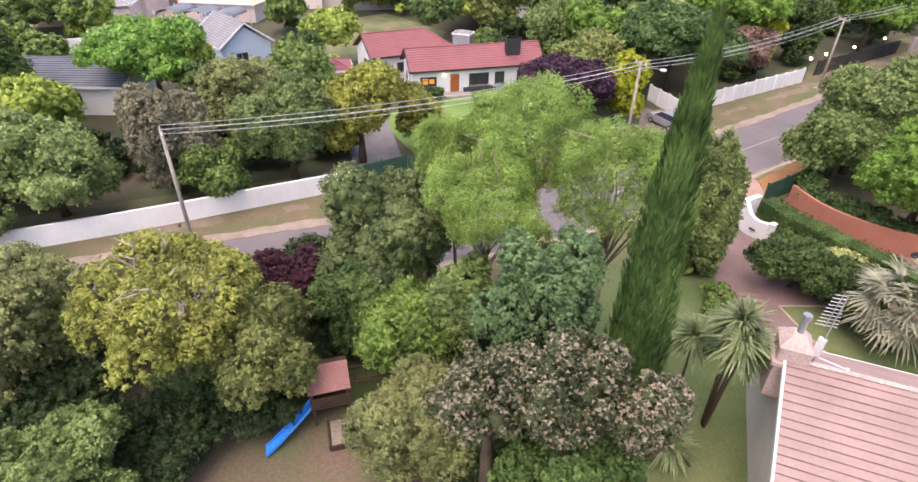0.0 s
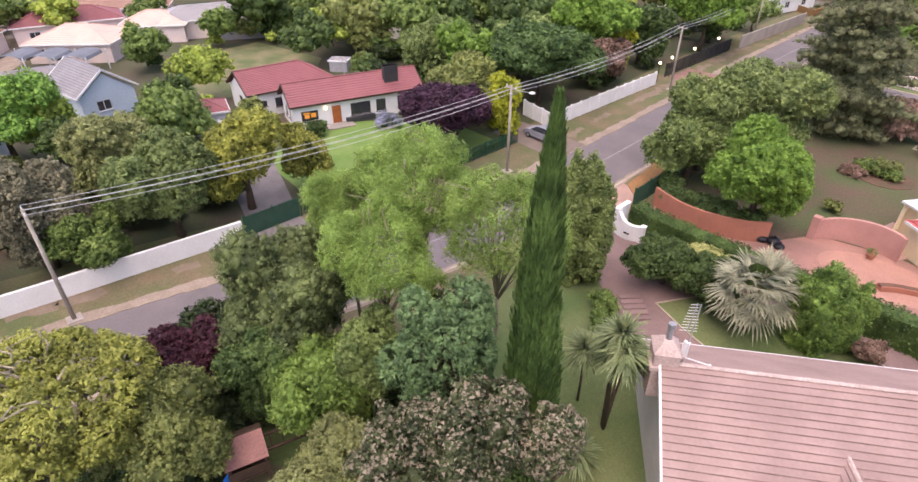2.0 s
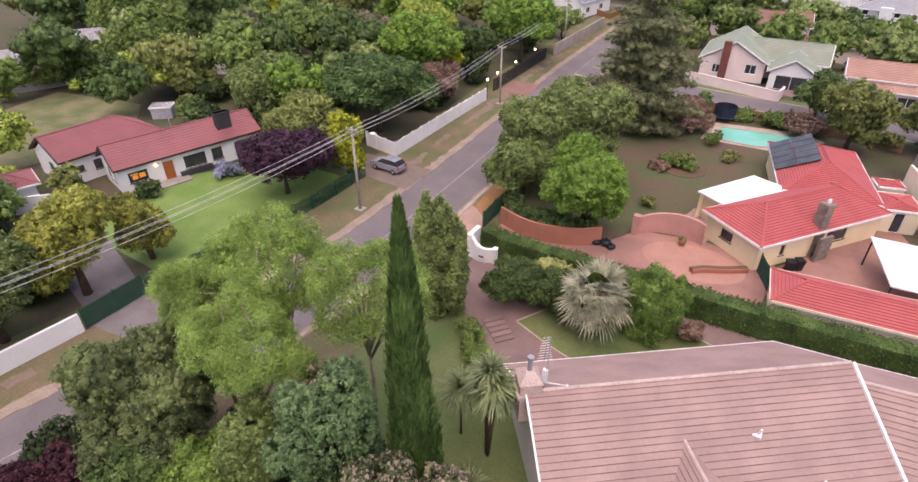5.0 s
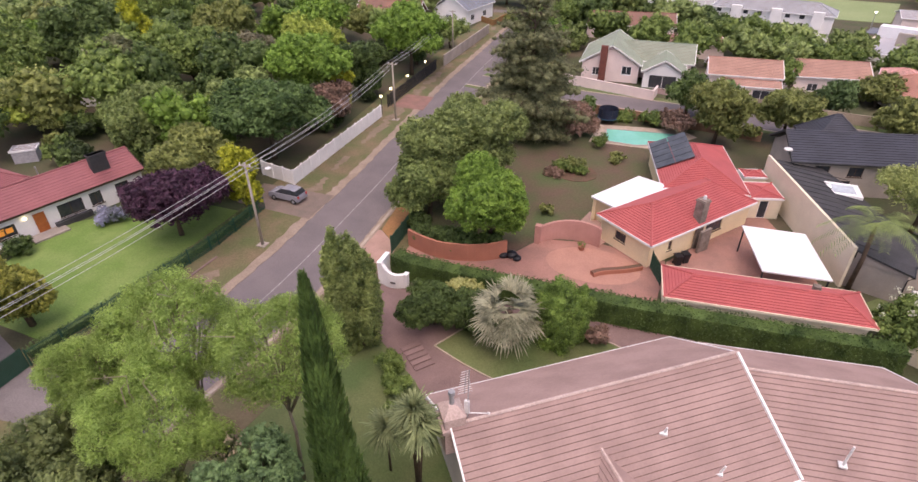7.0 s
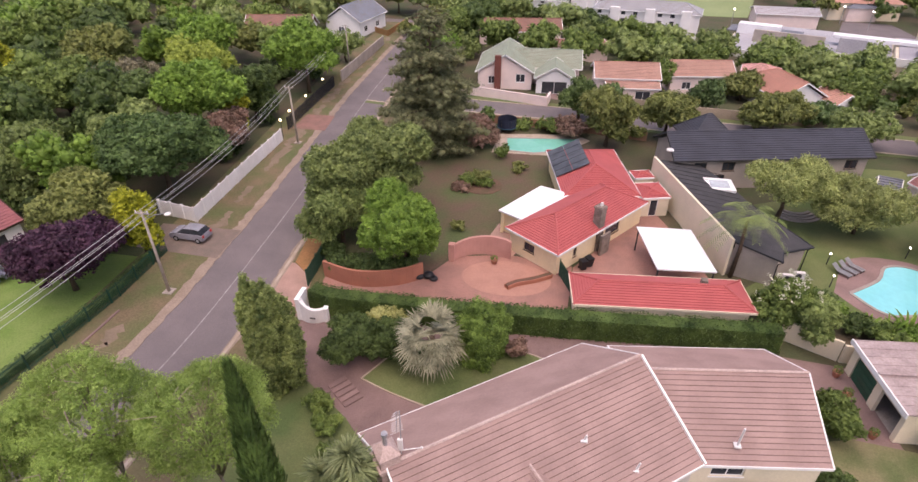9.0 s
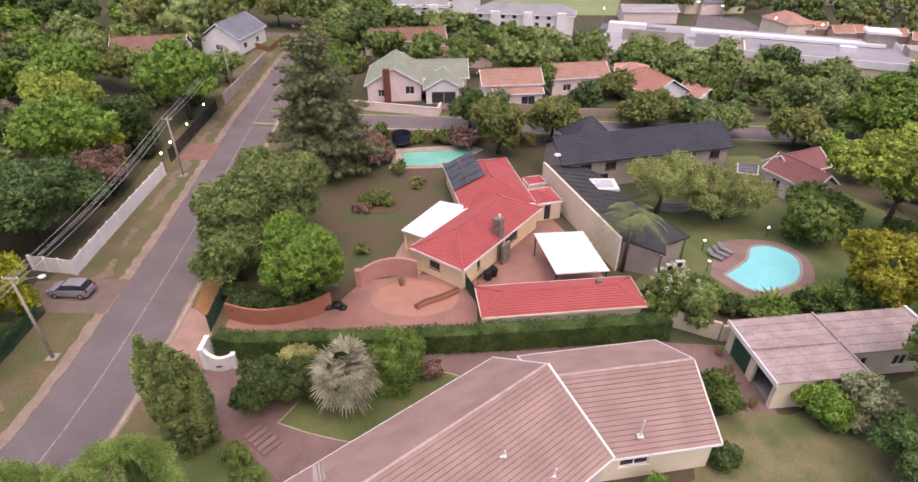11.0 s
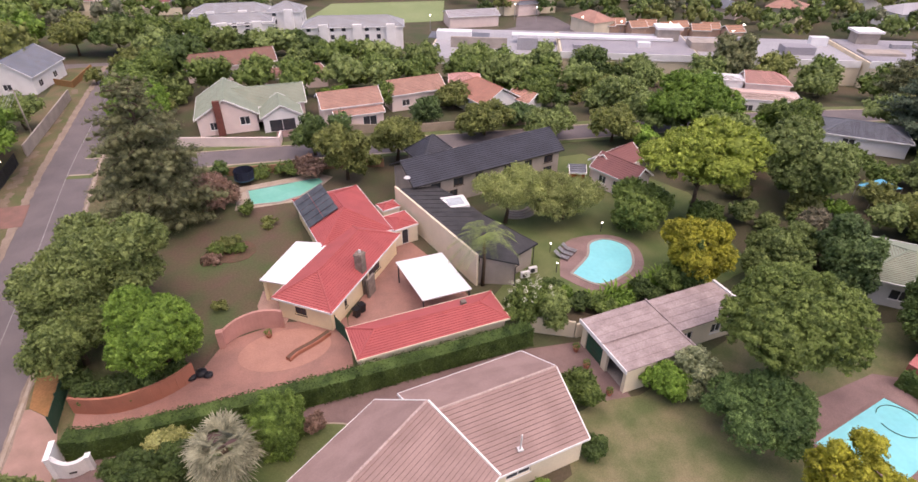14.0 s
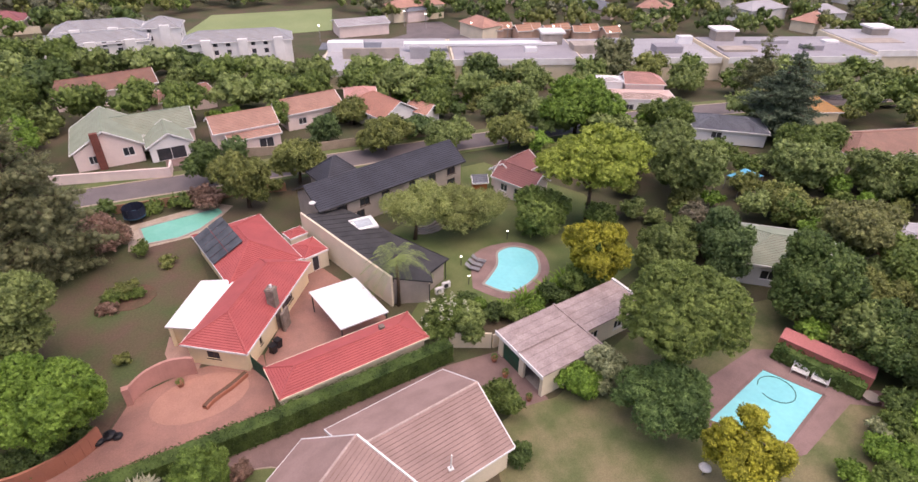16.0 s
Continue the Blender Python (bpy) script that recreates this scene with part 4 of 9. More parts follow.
tagged(part("side_verge", g, LAWN), "mown grass beside the side street", "verge", kind="structure")

# Lots: grass, soil and paving.
sheet("own_lawn", [(-22, 2), (-11.5, 7), (-5.5, 8), (-5.0, 17.6), (-8.5, 22.3), (-12.5, 26.5), (-17.5, 30), (-21, 33), (-23.6, 30), (-25, 15)], 0.03, LAWN, "shaded lawn between trees and house", "lawn")
sheet("play_yard", [(-24, -3), (-14, -6), (-8, 2), (-9, 9), (-16, 7), (-22, 3)], 0.04, mat("worn_play_lawn", (0.15, 0.1, 0.075), (0.12, 0.12, 0.06), 0.95, 0.35, 7.0, 0.4), "worn lawn with bare red soil", "lawn")
sheet("island_lawn", smooth_line([(-12.6, 30.2), (-9.0, 28.9), (-5.4, 28.4), (-1.5, 30.6), (1.2, 33.2), (0.8, 34.6), (-3.5, 35.4), (-9.5, 34.6), (-12.6, 30.2)], 4)[:-1], 0.05, LAWN, "small lawn island inside the driveway", "lawn")
g = Geo()
island = smooth_line([(-12.6, 30.2), (-9.0, 28.9), (-5.4, 28.4), (-1.5, 30.6), (1.2, 33.2), (0.8, 34.6), (-3.5, 35.4), (-9.5, 34.6), (-12.6, 30.2)], 4)
band(g, island, 0.06, 0.06, -0.05, 0.1)
tagged(part("island_edging", g, KERB), "thin pale concrete edging round the lawn island", "edging", kind="structure")
sheet("back_lawn", [(9, 4), (11, 23), (16.4, 25.0), (17.8, 29.6), (21.6, 30.6), (25.4, 30.2), (38, 34), (60, 30), (66, 5), (40, -8)], 0.03, LAWN_DRY, "dry back lawn with worn patches", "lawn")
sheet("drive_paving", [(-20.5, 33.0), (-18.2, 30.6), (-16.6, 29.2), (-12.4, 26.4), (-8.5, 22.5), (-2, 27), (6, 33), (16, 36.5), (21.5, 30.0), (24.6, 30.3), (24, 37.6), (18, 38.2), (3, 37.5), (-8, 37.0), (-17, 36.6), (-20.2, 37.4)], 0.025, BRICK_PAVE, "brown brick paved driveway and path", "driveway")
PINK_PAVE = mat("pink_brick_paving", (0.4, 0.25, 0.21), (0.31, 0.2, 0.165), 0.85, 0.6, 16.0, 0.3)
sheet("gate_apron", [(-24.2, 33.5), (-20.4, 33.2), (-20.1, 37.2), (-20.6, 38.8), (-21.1, 41.4), (-23.7, 43.6), (-24.3, 43.6)], 0.06, PINK_PAVE, "pinkish brick apron at the street", "driveway")
sheet("neighbour_drive", [(-20.8, 39.4), (-18, 38.8), (2.5, 39.6), (2.9, 47.6), (-3.4, 48.6), (-8.6, 47.4), (-10.6, 43.8), (-12.2, 42.6), (-16.2, 41.3), (-20.0, 42.3), (-20.9, 41.8)], 0.03, ORANGE_PAVE, "orange brick paved forecourt", "driveway")
sheet("forecourt_circle", [(-3.2 + 4.2 * math.cos(a * math.tau / 36), 44.7 + 2.7 * math.sin(a * math.tau / 36)) for a in range(36)], 0.036, mat("pale_orange_brick", (0.4, 0.215, 0.165), (0.35, 0.185, 0.145), 0.85, 0.6, 16.0, 0.3), "paler circle of bricks in the forecourt", "driveway")
sheet("court_paving", [(2.6, 43.0), (16.2, 44.4), (14.6, 52.5), (11.6, 60.5), (3.0, 47.5)], 0.03, ORANGE_PAVE, "orange brick courtyard behind the house", "paving")
sheet("neighbour_garden", [(-22.6, 43.2), (-10.6, 44.2), (-8.8, 48.0), (-5.0, 52.0), (0, 60), (-0.6, 71), (-4, 81.5), (-22, 83), (-23.2, 60)], 0.02, mat("thin_grass_over_red_soil", (0.125, 0.08, 0.06), (0.075, 0.1, 0.04), 0.95, 0.16, 5.0, 0.4), "thin grass over reddish soil", "lawn")
sheet("flower_bed", [(-8.0 + 2.4 * math.cos(a * math.tau / 20) * (1 + 0.1 * math.sin(3 * a)), 63.0 + 2.3 * math.sin(a * math.tau / 20)) for a in range(20)], 0.06, RED_SOIL, "round bed of reddish soil", "flower bed")
sheet("porch_path", [(-5.2, 48.9), (-3.0, 48.3), (-2.2, 50.0), (-3.6, 53.2), (-5.0, 54.4), (-5.6, 52.0)], 0.045, PINK_PAVE, "pinkish paved path to the porch", "path")
sheet("pool_garden", [(16, 44.5), (24, 42.8), (40, 40.5), (48, 43), (52, 60), (44, 76), (38, 76), (37, 70), (20, 62), (24, 52)], 0.02, LAWN, "lawn round the kidney-shaped pool", "lawn")
sheet("west_lawn", [(-52, 21), (-40.5, 20.5), (-38.3, 30), (-37.6, 36), (-38, 42), (-47, 42), (-55, 33)], 0.03, LAWN_RICH, "bright watered front lawn", "lawn")
sheet("back_lawn_west", [(-93, 25), (-72, 24), (-71, 38), (-80, 45), (-96, 42)], 0.03, LAWN_DRY, "open lawn behind the red-roofed house", "lawn")
sheet("far_yard", [(-140, -8), (-112, -14), (-104, 8), (-128, 22), (-140, 16)], 0.03, SAND, "bare sandy yard between distant houses", "yard")
sheet("orange_bank", [(-23.75, 43.7), (-21.15, 41.5), (-21.35, 46.0), (-22.7, 57.0), (-24.6, 58.0), (-24.65, 50.9)], 0.09, ORANGE_SOIL, "bank of bare orange earth beside the street", "verge")
sheet("drive_apron_west", [(-39.3, 13.8), (-33.6, 14.6), (-33.0, 19.0), (-39.0, 18.2)], 0.062, DRIVE_GREY, "cracked concrete driveway apron", "driveway")
sheet("car_apron", [(-41, 43.5), (-31.8, 43.0), (-31.9, 48.3), (-41, 48.2)], 0.062, mat("gravel_drive", (0.2, 0.15, 0.13), (0.16, 0.13, 0.11), 0.95, 0.8, 12.0, 0.4), "brown gravel parking strip by the fence", "driveway")
sheet("drive_north", [(-38.6, 76.5), (-33.5, 76.5), (-34.2, 82.5), (-38.8, 82.5)], 0.062, mat("red_brick_drive", (0.26, 0.14, 0.12), (0.2, 0.12, 0.1), 0.9, 0.8, 12.0, 0.3), "reddish paved driveway", "driveway")
sheet("west_drive", [(-60, 19), (-40.2, 14.4), (-40, 18.6), (-58, 24.0)], 0.035, DRIVE_GREY, "grey driveway leading to the house", "driveway")
sheet("pool_deck_big", [(33.7, 20.2), (34.7, 22.7), (38.6, 25.4), (46.6, 26.3), (49.6, 24.6), (51.6, 17.8), (54.6, 15.7), (53.6, 14.4), (49.6, 16.7), (48.6, 17.4), (40.2, 15.8), (38.6, 16.1)], 0.04, BRICK_PAVE, "brown brick deck round the rectangular pool", "paving")
sheet("pool_deck_small", smooth_line([(26.3, 47.6), (28.8, 44.1), (33.3, 44.7), (36.4, 46.8), (37.6, 50.9), (35.2, 53.8), (29.8, 53.6), (26.3, 47.6)], 4)[:-1], 0.04, BRICK_PAVE, "brown brick deck round the kidney-shaped pool", "paving")
sheet("pool_deck_green", [(-8.2, 73.0), (0.4, 73.2), (5.2, 79.2), (3.0, 81.2), (-7.8, 79.6)], 0.04, KERB, "pale slab edge round the green pool", "paving")


def pool(name, label, outline, water, rim):
    """A pool: a raised coping and water a little below it."""
    n = len(outline)
    cx, cy = sum(p[0] for p in outline) / n, sum(p[1] for p in outline) / n
    root = thing(name, label, "pool", pose(cx, cy, 0))
    loc = [(x - cx, y - cy) for x, y in outline]
    part("water", Geo().prism(loc, -0.5, 0.05), water, root)
    for i in range(n):
        a, b = Vector(loc[i]), Vector(loc[(i + 1) % n])
        part("coping", Geo().beam((*a, 0.06), (*b, 0.06), 0.3, 0.08), rim, root)
    return root


pool("swimming_pool", "rectangular pool with light blue water", [(45.2, 24.0), (47.5, 19.1), (39.6, 17.15), (35.5, 22.0)], POOL_BLUE, BRICK_PAVE)
pool("swimming_pool", "kidney-shaped pool with light blue water", smooth_line([(27.7, 47.7), (29.6, 45.0), (33.0, 45.6), (35.3, 47.3), (36.6, 50.6), (35.0, 52.8), (32.6, 52.6), (31.0, 50.2), (27.7, 47.7)], 4)[:-1], POOL_BLUE, CONCRETE)
pool("swimming_pool", "angular pool with green water in a bare garden", [(-6.7, 78.3), (-6.2, 73.9), (-2.4, 73.6), (0.3, 74.6), (3.8, 77.8), (3.4, 79.6)], POOL_GREEN, CONCRETE)
g = Geo()
g.tube([(44.1 + 1.6 * math.cos(2.3 - a * 0.33), 21.6 + 1.65 * math.sin(2.3 - a * 0.33), 0.09) for a in range(18)], [0.03] * 18, 6)
tagged(part("pool_hose", g, GREEN_METAL), "dark curved cleaning hose floating on the pool", "hose")


# ---- boundary walls, fences, gates ----
def plain_wall(name, label, line, h, thick, material, category="wall", coping=None, piers=0.0):
    """A free-standing wall along a line, with coping and, if wished, piers."""
    root = thing(name, label, category, pose(line[0][0], line[0][1], 0), kind="structure")
    o = Vector(line[0])
    loc = [Vector(p) - o for p in line]
    for a, b in zip(loc, loc[1:]):
        bays = max(1, round((b - a).length / piers)) if piers else 1
        for k in range(bays):
            g = Geo()
            band(g, [a.lerp(b, k / bays), a.lerp(b, (k + 1) / bays)], thick / 2, thick / 2, -0.1, h)
            part("panel", g, material, root)
        if coping:
            g = Geo()
            band(g, [a, b], thick / 2 + 0.05, thick / 2 + 0.05, h + 0.002, h + 0.07)
            part("coping", g, coping, root)
        if piers:
            d = (b - a).normalized()
            n = max(1, round((b - a).length / piers))
            for k in range(n + 1):
                c = a.lerp(b, k / n)
                p = Geo()
                band(p, [c - d * 0.13, c + d * 0.13], thick / 2 + 0.06, thick / 2 + 0.06, -0.1, h + 0.1)
                part("post", p, material, root)
    return root


plain_wall("wall_street_south", "long white painted street wall", smooth_line([(-47.5, -38), (-43.2, -20), (-40.6, -4), (-39.7, 5), (-38.9, 13.3)], 2), 1.6, 0.22, WHITE_PAINT)
plain_wall("wall_street_north", "white precast wall of panels and posts", [(-42.5, 50.2), (-37.6, 49.2), (-37.9, 60.5), (-38.1, 71.8)], 1.75, 0.12, WHITE_PAINT, piers=1.9)
plain_wall("wall_far_street", "grey plastered street wall", [(-39.2, 99.6), (-39.2, 112), (-39.3, 127)], 2.0, 0.22, GREY_PLASTER)
plain_wall("wall_corner_yard", "low brown boundary wall at the far corner", [(-44.6, 138.0), (-40.6, 134.8), (-39.6, 147.2)], 1.3, 0.2, ORANGE_SOIL)
plain_wall("wall_corner_house", "pale pink boundary wall of the corner house", [(-17.5, 97.2), (-1.6, 92.6), (-1.2, 95.5)], 1.5, 0.2, PINK_PLASTER, coping=PINK_PLASTER)
plain_wall("wall_garden_north", "low rust-brown garden wall behind the pool", [(-9.5, 84.0), (6.0, 82.0), (13, 80.5)], 1.3, 0.2, mat("rust_wall", (0.3, 0.17, 0.11), (0.25, 0.15, 0.1), 0.85, 0.6, 9, 0.2))
plain_wall("wall_between_lots", "tall cream boundary wall between two lots", [(11.95, 66.2), (17.0, 48.7)], 4.0, 0.25, CREAM)
plain_wall("wall_forecourt", "low curved orange garden wall", smooth_line([(-20.1, 42.2), (-18.2, 41.5), (-16.3, 41.2), (-14.0, 41.6), (-12.2, 42.4), (-10.9, 43.5)], 3), 1.75, 0.22, ORANGE_WALL)
plain_wall("wall_pool_end", "short terracotta wall beside the pool", [(49.2, 25.4), (52.0, 17.8)], 1.9, 1.9, mat("terracotta_wall", (0.45, 0.16, 0.13), (0.38, 0.14, 0.11), 0.8, 0.6, 9, 0.1), coping=mat("red_coping_paint", (0.47, 0.175, 0.17), (0.41, 0.15, 0.148), 0.7, 0.6, 9, 0.1))
plain_wall("wall_yard", "white yard wall with a scalloped top beside the garage", [(19.6, 40.4), (23.3, 38.4)], 1.9, 0.2, CREAM)
plain_wall("wall_pool_garden", "pale garden wall behind the garage", [(23.4, 38.3), (39.5, 38.9)], 1.7, 0.2, CREAM)

# White curved gate wall at the street.
gate_wall = thing("gate_wall", "white plastered gate wall with a sweeping curved top", "wall", pose(-18.7, 35.8, 0), kind="structure")
g = Geo()
prev = None
for k in range(19):
    t = k / 18
    c = Vector((-1.0 + 2.05 * t, 0.16 - 0.34 * math.sin(math.pi * t) + 0.1 * t))
    top = 1.34 + 0.85 * max(0.0, 1 - t / 0.8) ** 2.2
    if prev is not None:
        band(g, [prev[0], c], 0.16, 0.16, -0.05, (top + prev[1]) / 2)
    prev = (c, top)
part("panel", g, WHITE_PAINT, gate_wall)
part("side_wall", Geo().box(-1.32, -0.06, -0.05, -1.0, 1.65, 2.17), WHITE_PAINT, gate_wall)
part("pier", Geo().box(1.05, 0.0, -0.05, 1.36, 0.44, 1.46), WHITE_PAINT, gate_wall)
part("cap", Geo().box(-1.36, -0.1, 2.172, -0.96, 1.69, 2.23), WHITE_PAINT, gate_wall)
part("cap", Geo().box(1.01, -0.04, 1.462, 1.4, 0.48, 1.5), WHITE_PAINT, gate_wall)
part("letter_slot", Geo().box(-0.05, -0.4, 0.6, 0.42, -0.33, 0.7), DARK_METAL, gate_wall, "dark letter slot")

# Pink curved wall with a double gate before the neighbour's house.
rose = thing("arched_gate_wall", "rose painted gate wall with an arched top", "wall", pose(-6.0, 47.6, 0), kind="structure")
line = smooth_line([(-2.6, -0.6), (-1.3, 0.4), (0.5, 0.85), (2.1, 0.6), (2.9, 0.3)], 5)
g = Geo()
for k, (a, b) in enumerate(zip(line, line[1:])):
    t = (k + 0.5) / (len(line) - 1)
    band(g, [a, b], 0.13, 0.13, -0.05, 1.55 + 0.6 * math.sin(math.pi * (0.06 + 0.68 * t)))
part("panel", g, PINK_WALL, rose)
for c in ((-2.75, -0.85),):
    part("pier", Geo().box(c[0] - 0.28, c[1] - 0.28, -0.05, c[0] + 0.28, c[1] + 0.28, 1.95), PINK_WALL, rose)
plant_pot_at = (-4.6, 46.9)


def palings(name, label, line, h, gap, material, net=None, category="fence"):
    """A fence of posts, rails and pales, or with a net stretched over it."""
    root = thing(name, label, category, pose(line[0][0], line[0][1], 0))
    o = Vector(line[0])
    for a, b in zip(line, line[1:]):
        a, b = Vector(a) - o, Vector(b) - o
        L = (b - a).length
        for k in range(int(L / 2.5) + 1):
            c = a.lerp(b, min(1, k * 2.5 / L))
            part("post", Geo().box(c.x - 0.05, c.y - 0.05, -0.1, c.x + 0.05, c.y + 0.05, h + 0.1), material, root)
        for z in (0.25, h - 0.15):
            part("rail", Geo().beam((*a, z), (*b, z), 0.04, 0.05), material, root)
        g = Geo()
        m = int(L / gap)
        for k in range(m):
            c = a.lerp(b, (k + 0.5) / m)
            g.box(c.x - 0.02, c.y - 0.012, 0.05, c.x + 0.02, c.y + 0.012, h)
        tagged(part("paling", g, material, root), kind="stuff")
        if net:
            part("net", Geo().beam((*a, h / 2), (*b, h / 2), 0.012, h - 0.2), net, root)
    return root


palings("street_fence", "dark green fence with netting before a hedge bed", [(-38.95, 18.4), (-38.2, 24.2), (-37.6, 30), (-37.1, 36), (-37.3, 43.4)], 1.5, 0.12, GREEN_METAL)
palings("drive_gate", "dark green sliding driveway gate", [(-38.9, 13.5), (-39.0, 18.3)], 1.9, 0.11, GREEN_METAL, SHADE_NET, "gate")
palings("corner_fence", "green fence with shade netting along the street", [(-21.0, 40.3), (-21.2, 45.6), (-22.6, 57.5)], 1.9, 0.2, GREEN_METAL, SHADE_NET)
palings("forecourt_gate", "dark green yard gate", [(1.7, 46.0), (2.7, 43.6)], 1.8, 0.11, GREEN_METAL, SHADE_NET, "gate")
palings("lot_fence", "dark fence beside the driveway", [(-39.0, 76), (-39.6, 97)], 1.9, 0.13, DARK_METAL)
g = Geo()
band(g, smooth_line([(-36.7, 19.4), (-36.5, 23.4), (-36.2, 28), (-36.0, 31.6), (-35.9, 34.2)], 3), 0.1, 0.1, -0.05, 0.14)
tagged(part("bed_edging", g, BRICK_PAVE), "brown edging of the street bed", "edging", kind="structure")


# ---- the house below the camera ----
own = thing("house", "cream house with a weathered pink tiled roof", "house", pose(0, 24, 0))
inv = pose(0, -24, 0)
wing = inv @ pose(-0.15, 24.4, 0, 0, 0, 37.6)
house("", "", 0, 0, 0, 16.6, 9.9, 2.75, 6.2, PALE_PLASTER, OWN_TILE, OWN_RIDGE, (False, False), {0: [(9.5, 0.9, 1.8, 1.2)], 2: [(3.0, 0.9, 1.6, 1.2), (8.0, 0.9, 1.6, 1.2)]}, over=0.35, parent=own, at=wing, pieces=True, front=0.9)
wing2 = inv @ pose(11.6, 29.85, 0, 0, 0, 8.0)
house("", "", 0, 0, 0, 10.6, 9.2, 2.72, 5.5, CREAM, OWN_TILE, OWN_RIDGE, (False, False), {0: [(4.2, 1.3, 2.0, 0.8)], 1: [(3.4, 0.9, 1.6, 1.2)]}, over=0.35, parent=own, at=wing2, pieces=True)
edge = part("barge_board", Geo().beam((8.68, -0.05, 6.27), (8.68, -6.25, 2.84), 0.14, 0.16), WHITE_PAINT, own, "white barge board along the roof edge")
edge.matrix_basis = wing
# Front wing with a hipped end below the main slope.
wing3 = inv @ pose(-0.15 + 0.61 * 5.2, 24.4 - 0.792 * 5.2 - 0.0, 0, 0, 0, 37.6 - 90) @ pose(0, -1.35, 0)
f, caps, edges = hip_faces(6.0, 4.4, 2.75, 4.7, 0.35, False, True)
first = len(MADE)
roof(own, f, OWN_TILE, OWN_RIDGE, caps, (), pieces=True)
for ob in MADE[first:]:
    if ob.parent == own:
        ob.matrix_basis = wing3
# Chimney on the gable end, with a metal flue.
ch = inv @ pose(-7.1, 19.65, 0, 0, 0, 37.6)
st = part("chimney", Geo().box(-0.55, -0.62, 4.2, 0.55, 0.62, 6.75).box(-0.68, -0.75, 5.9, 0.68, 0.75, 6.08), OWN_RIDGE, own, "pinkish plastered chimney")
st.matrix_basis = ch
hood = part("hood", Geo().add([(-0.6, -0.65, 6.752), (0.6, -0.65, 6.752), (0.6, 0.65, 6.752), (-0.6, 0.65, 6.752), (-0.2, -0.2, 7.25), (0.2, -0.2, 7.25), (0.2, 0.2, 7.25), (-0.2, 0.2, 7.25)], [(0, 1, 5, 4), (1, 2, 6, 5), (2, 3, 7, 6), (3, 0, 4, 7), (4, 5, 6, 7), (3, 2, 1, 0)]), OWN_RIDGE, st)
part("flue", Geo().tube([(0, 0, 7.2), (0, 0, 7.9), (0, 0, 7.92), (0, 0, 8.1)], [0.13, 0.13, 0.19, 0.17], 10), GREY_METAL, st, "galvanised flue pipe")

# Aerial on a mast fixed to the chimney.
aerial = thing("tv_aerial", "metal television aerial on a leaning mast beside the chimney", "aerial", pose(-6.45, 20.1, 6.0))
part("mast", Geo().tube([(0, 0, -0.6), (0.05, 0.05, 1.6), (0.08, 0.1, 3.3)], [0.035, 0.03, 0.025], 6), GREY_METAL, aerial)
part("boom", Geo().tube([(-0.12, -0.06, 1.75), (-0.04, 0.0, 3.35)], [0.022, 0.022], 6), GREY_METAL, aerial)
for k in range(10):
    z = 1.8 + 0.16 * k
    w = 0.34 - 0.02 * k
    part("element", Geo().tube([(-0.12 - w * 0.8, -0.06 - w * 0.6, z), (-0.08 + w * 0.8, -0.02 + w * 0.6, z + 0.03)], [0.014, 0.014], 5), WHITE_METAL, aerial)
part("plate", Geo().box(-0.13, -0.08, 0.35, 0.13, 0.08, 1.2), WHITE_METAL, aerial)
part("side_arm", Geo().tube([(0, 0, 0.3), (1.05, 0.3, 0.36)], [0.03, 0.03], 6), WHITE_METAL, aerial)
part("arm_cap", Geo().ball((1.08, 0.31, 0.36), 0.08), WHITE_METAL, aerial)


def vent(x, y, z, lean=0.0, tall=0.7):
    v = thing("roof_vent", "small white vent pipe through the roof tiles", "vent", pose(x, y, z), "vents on the roof")
    part("pipe", Geo().tube([(0, 0, -0.3), (lean, 0, tall)], [0.07, 0.06], 8), WHITE_METAL, v)
    part("flashing", Geo().box(-0.2, -0.2, -0.04, 0.2, 0.2, 0.05), WHITE_METAL, v)


vent(3.3, 23.7, 4.75, 0.12, 0.4)
vent(6.3, 23.2, 3.45, 0.2, 0.6)
vent(12.4, 25.9, 3.45, 0.06, 1.5)

# ---- garage with a flat sheeted roof ----
garage = thing("garage", "cream flat-roofed garage with an open carport bay", "garage", pose(23.8, 34.1, 0, 0, 0, 5))
part("wall", wall_geo(Geo(), (0, 3.3), (0, -3.3), 2.85, 0.25, [(0.7, 0.0, 2.5, 2.1), (3.9, 0.0, 2.3, 2.1)]), CREAM, garage)
part("wall", wall_geo(Geo(), (0.25, -3.3), (6.8, -3.3), 2.85, 0.25), CREAM, garage)
part("wall", wall_geo(Geo(), (6.8, -3.3), (6.8, -0.9), 2.85, 0.25), CREAM, garage)
part("wall", wall_geo(Geo(), (6.8, -0.9), (15.0, -0.9), 2.75, 0.25, [(1.2, 0.9, 1.2, 1.1), (4.6, 0.9, 1.2, 1.1)]), CREAM, garage)
part("wall", wall_geo(Geo(), (15.0, -0.9), (15.0, 3.3), 2.75, 0.25), CREAM, garage)
part("wall", wall_geo(Geo(), (14.7, 3.3), (0.25, 3.3), 2.85, 0.25), CREAM, garage)
for h in ((1.2, 0.9, 1.2, 1.1), (4.6, 0.9, 1.2, 1.1)):
    window(garage, (6.8, -0.9), (15.0, -0.9), h, WHITE_PAINT, 2)
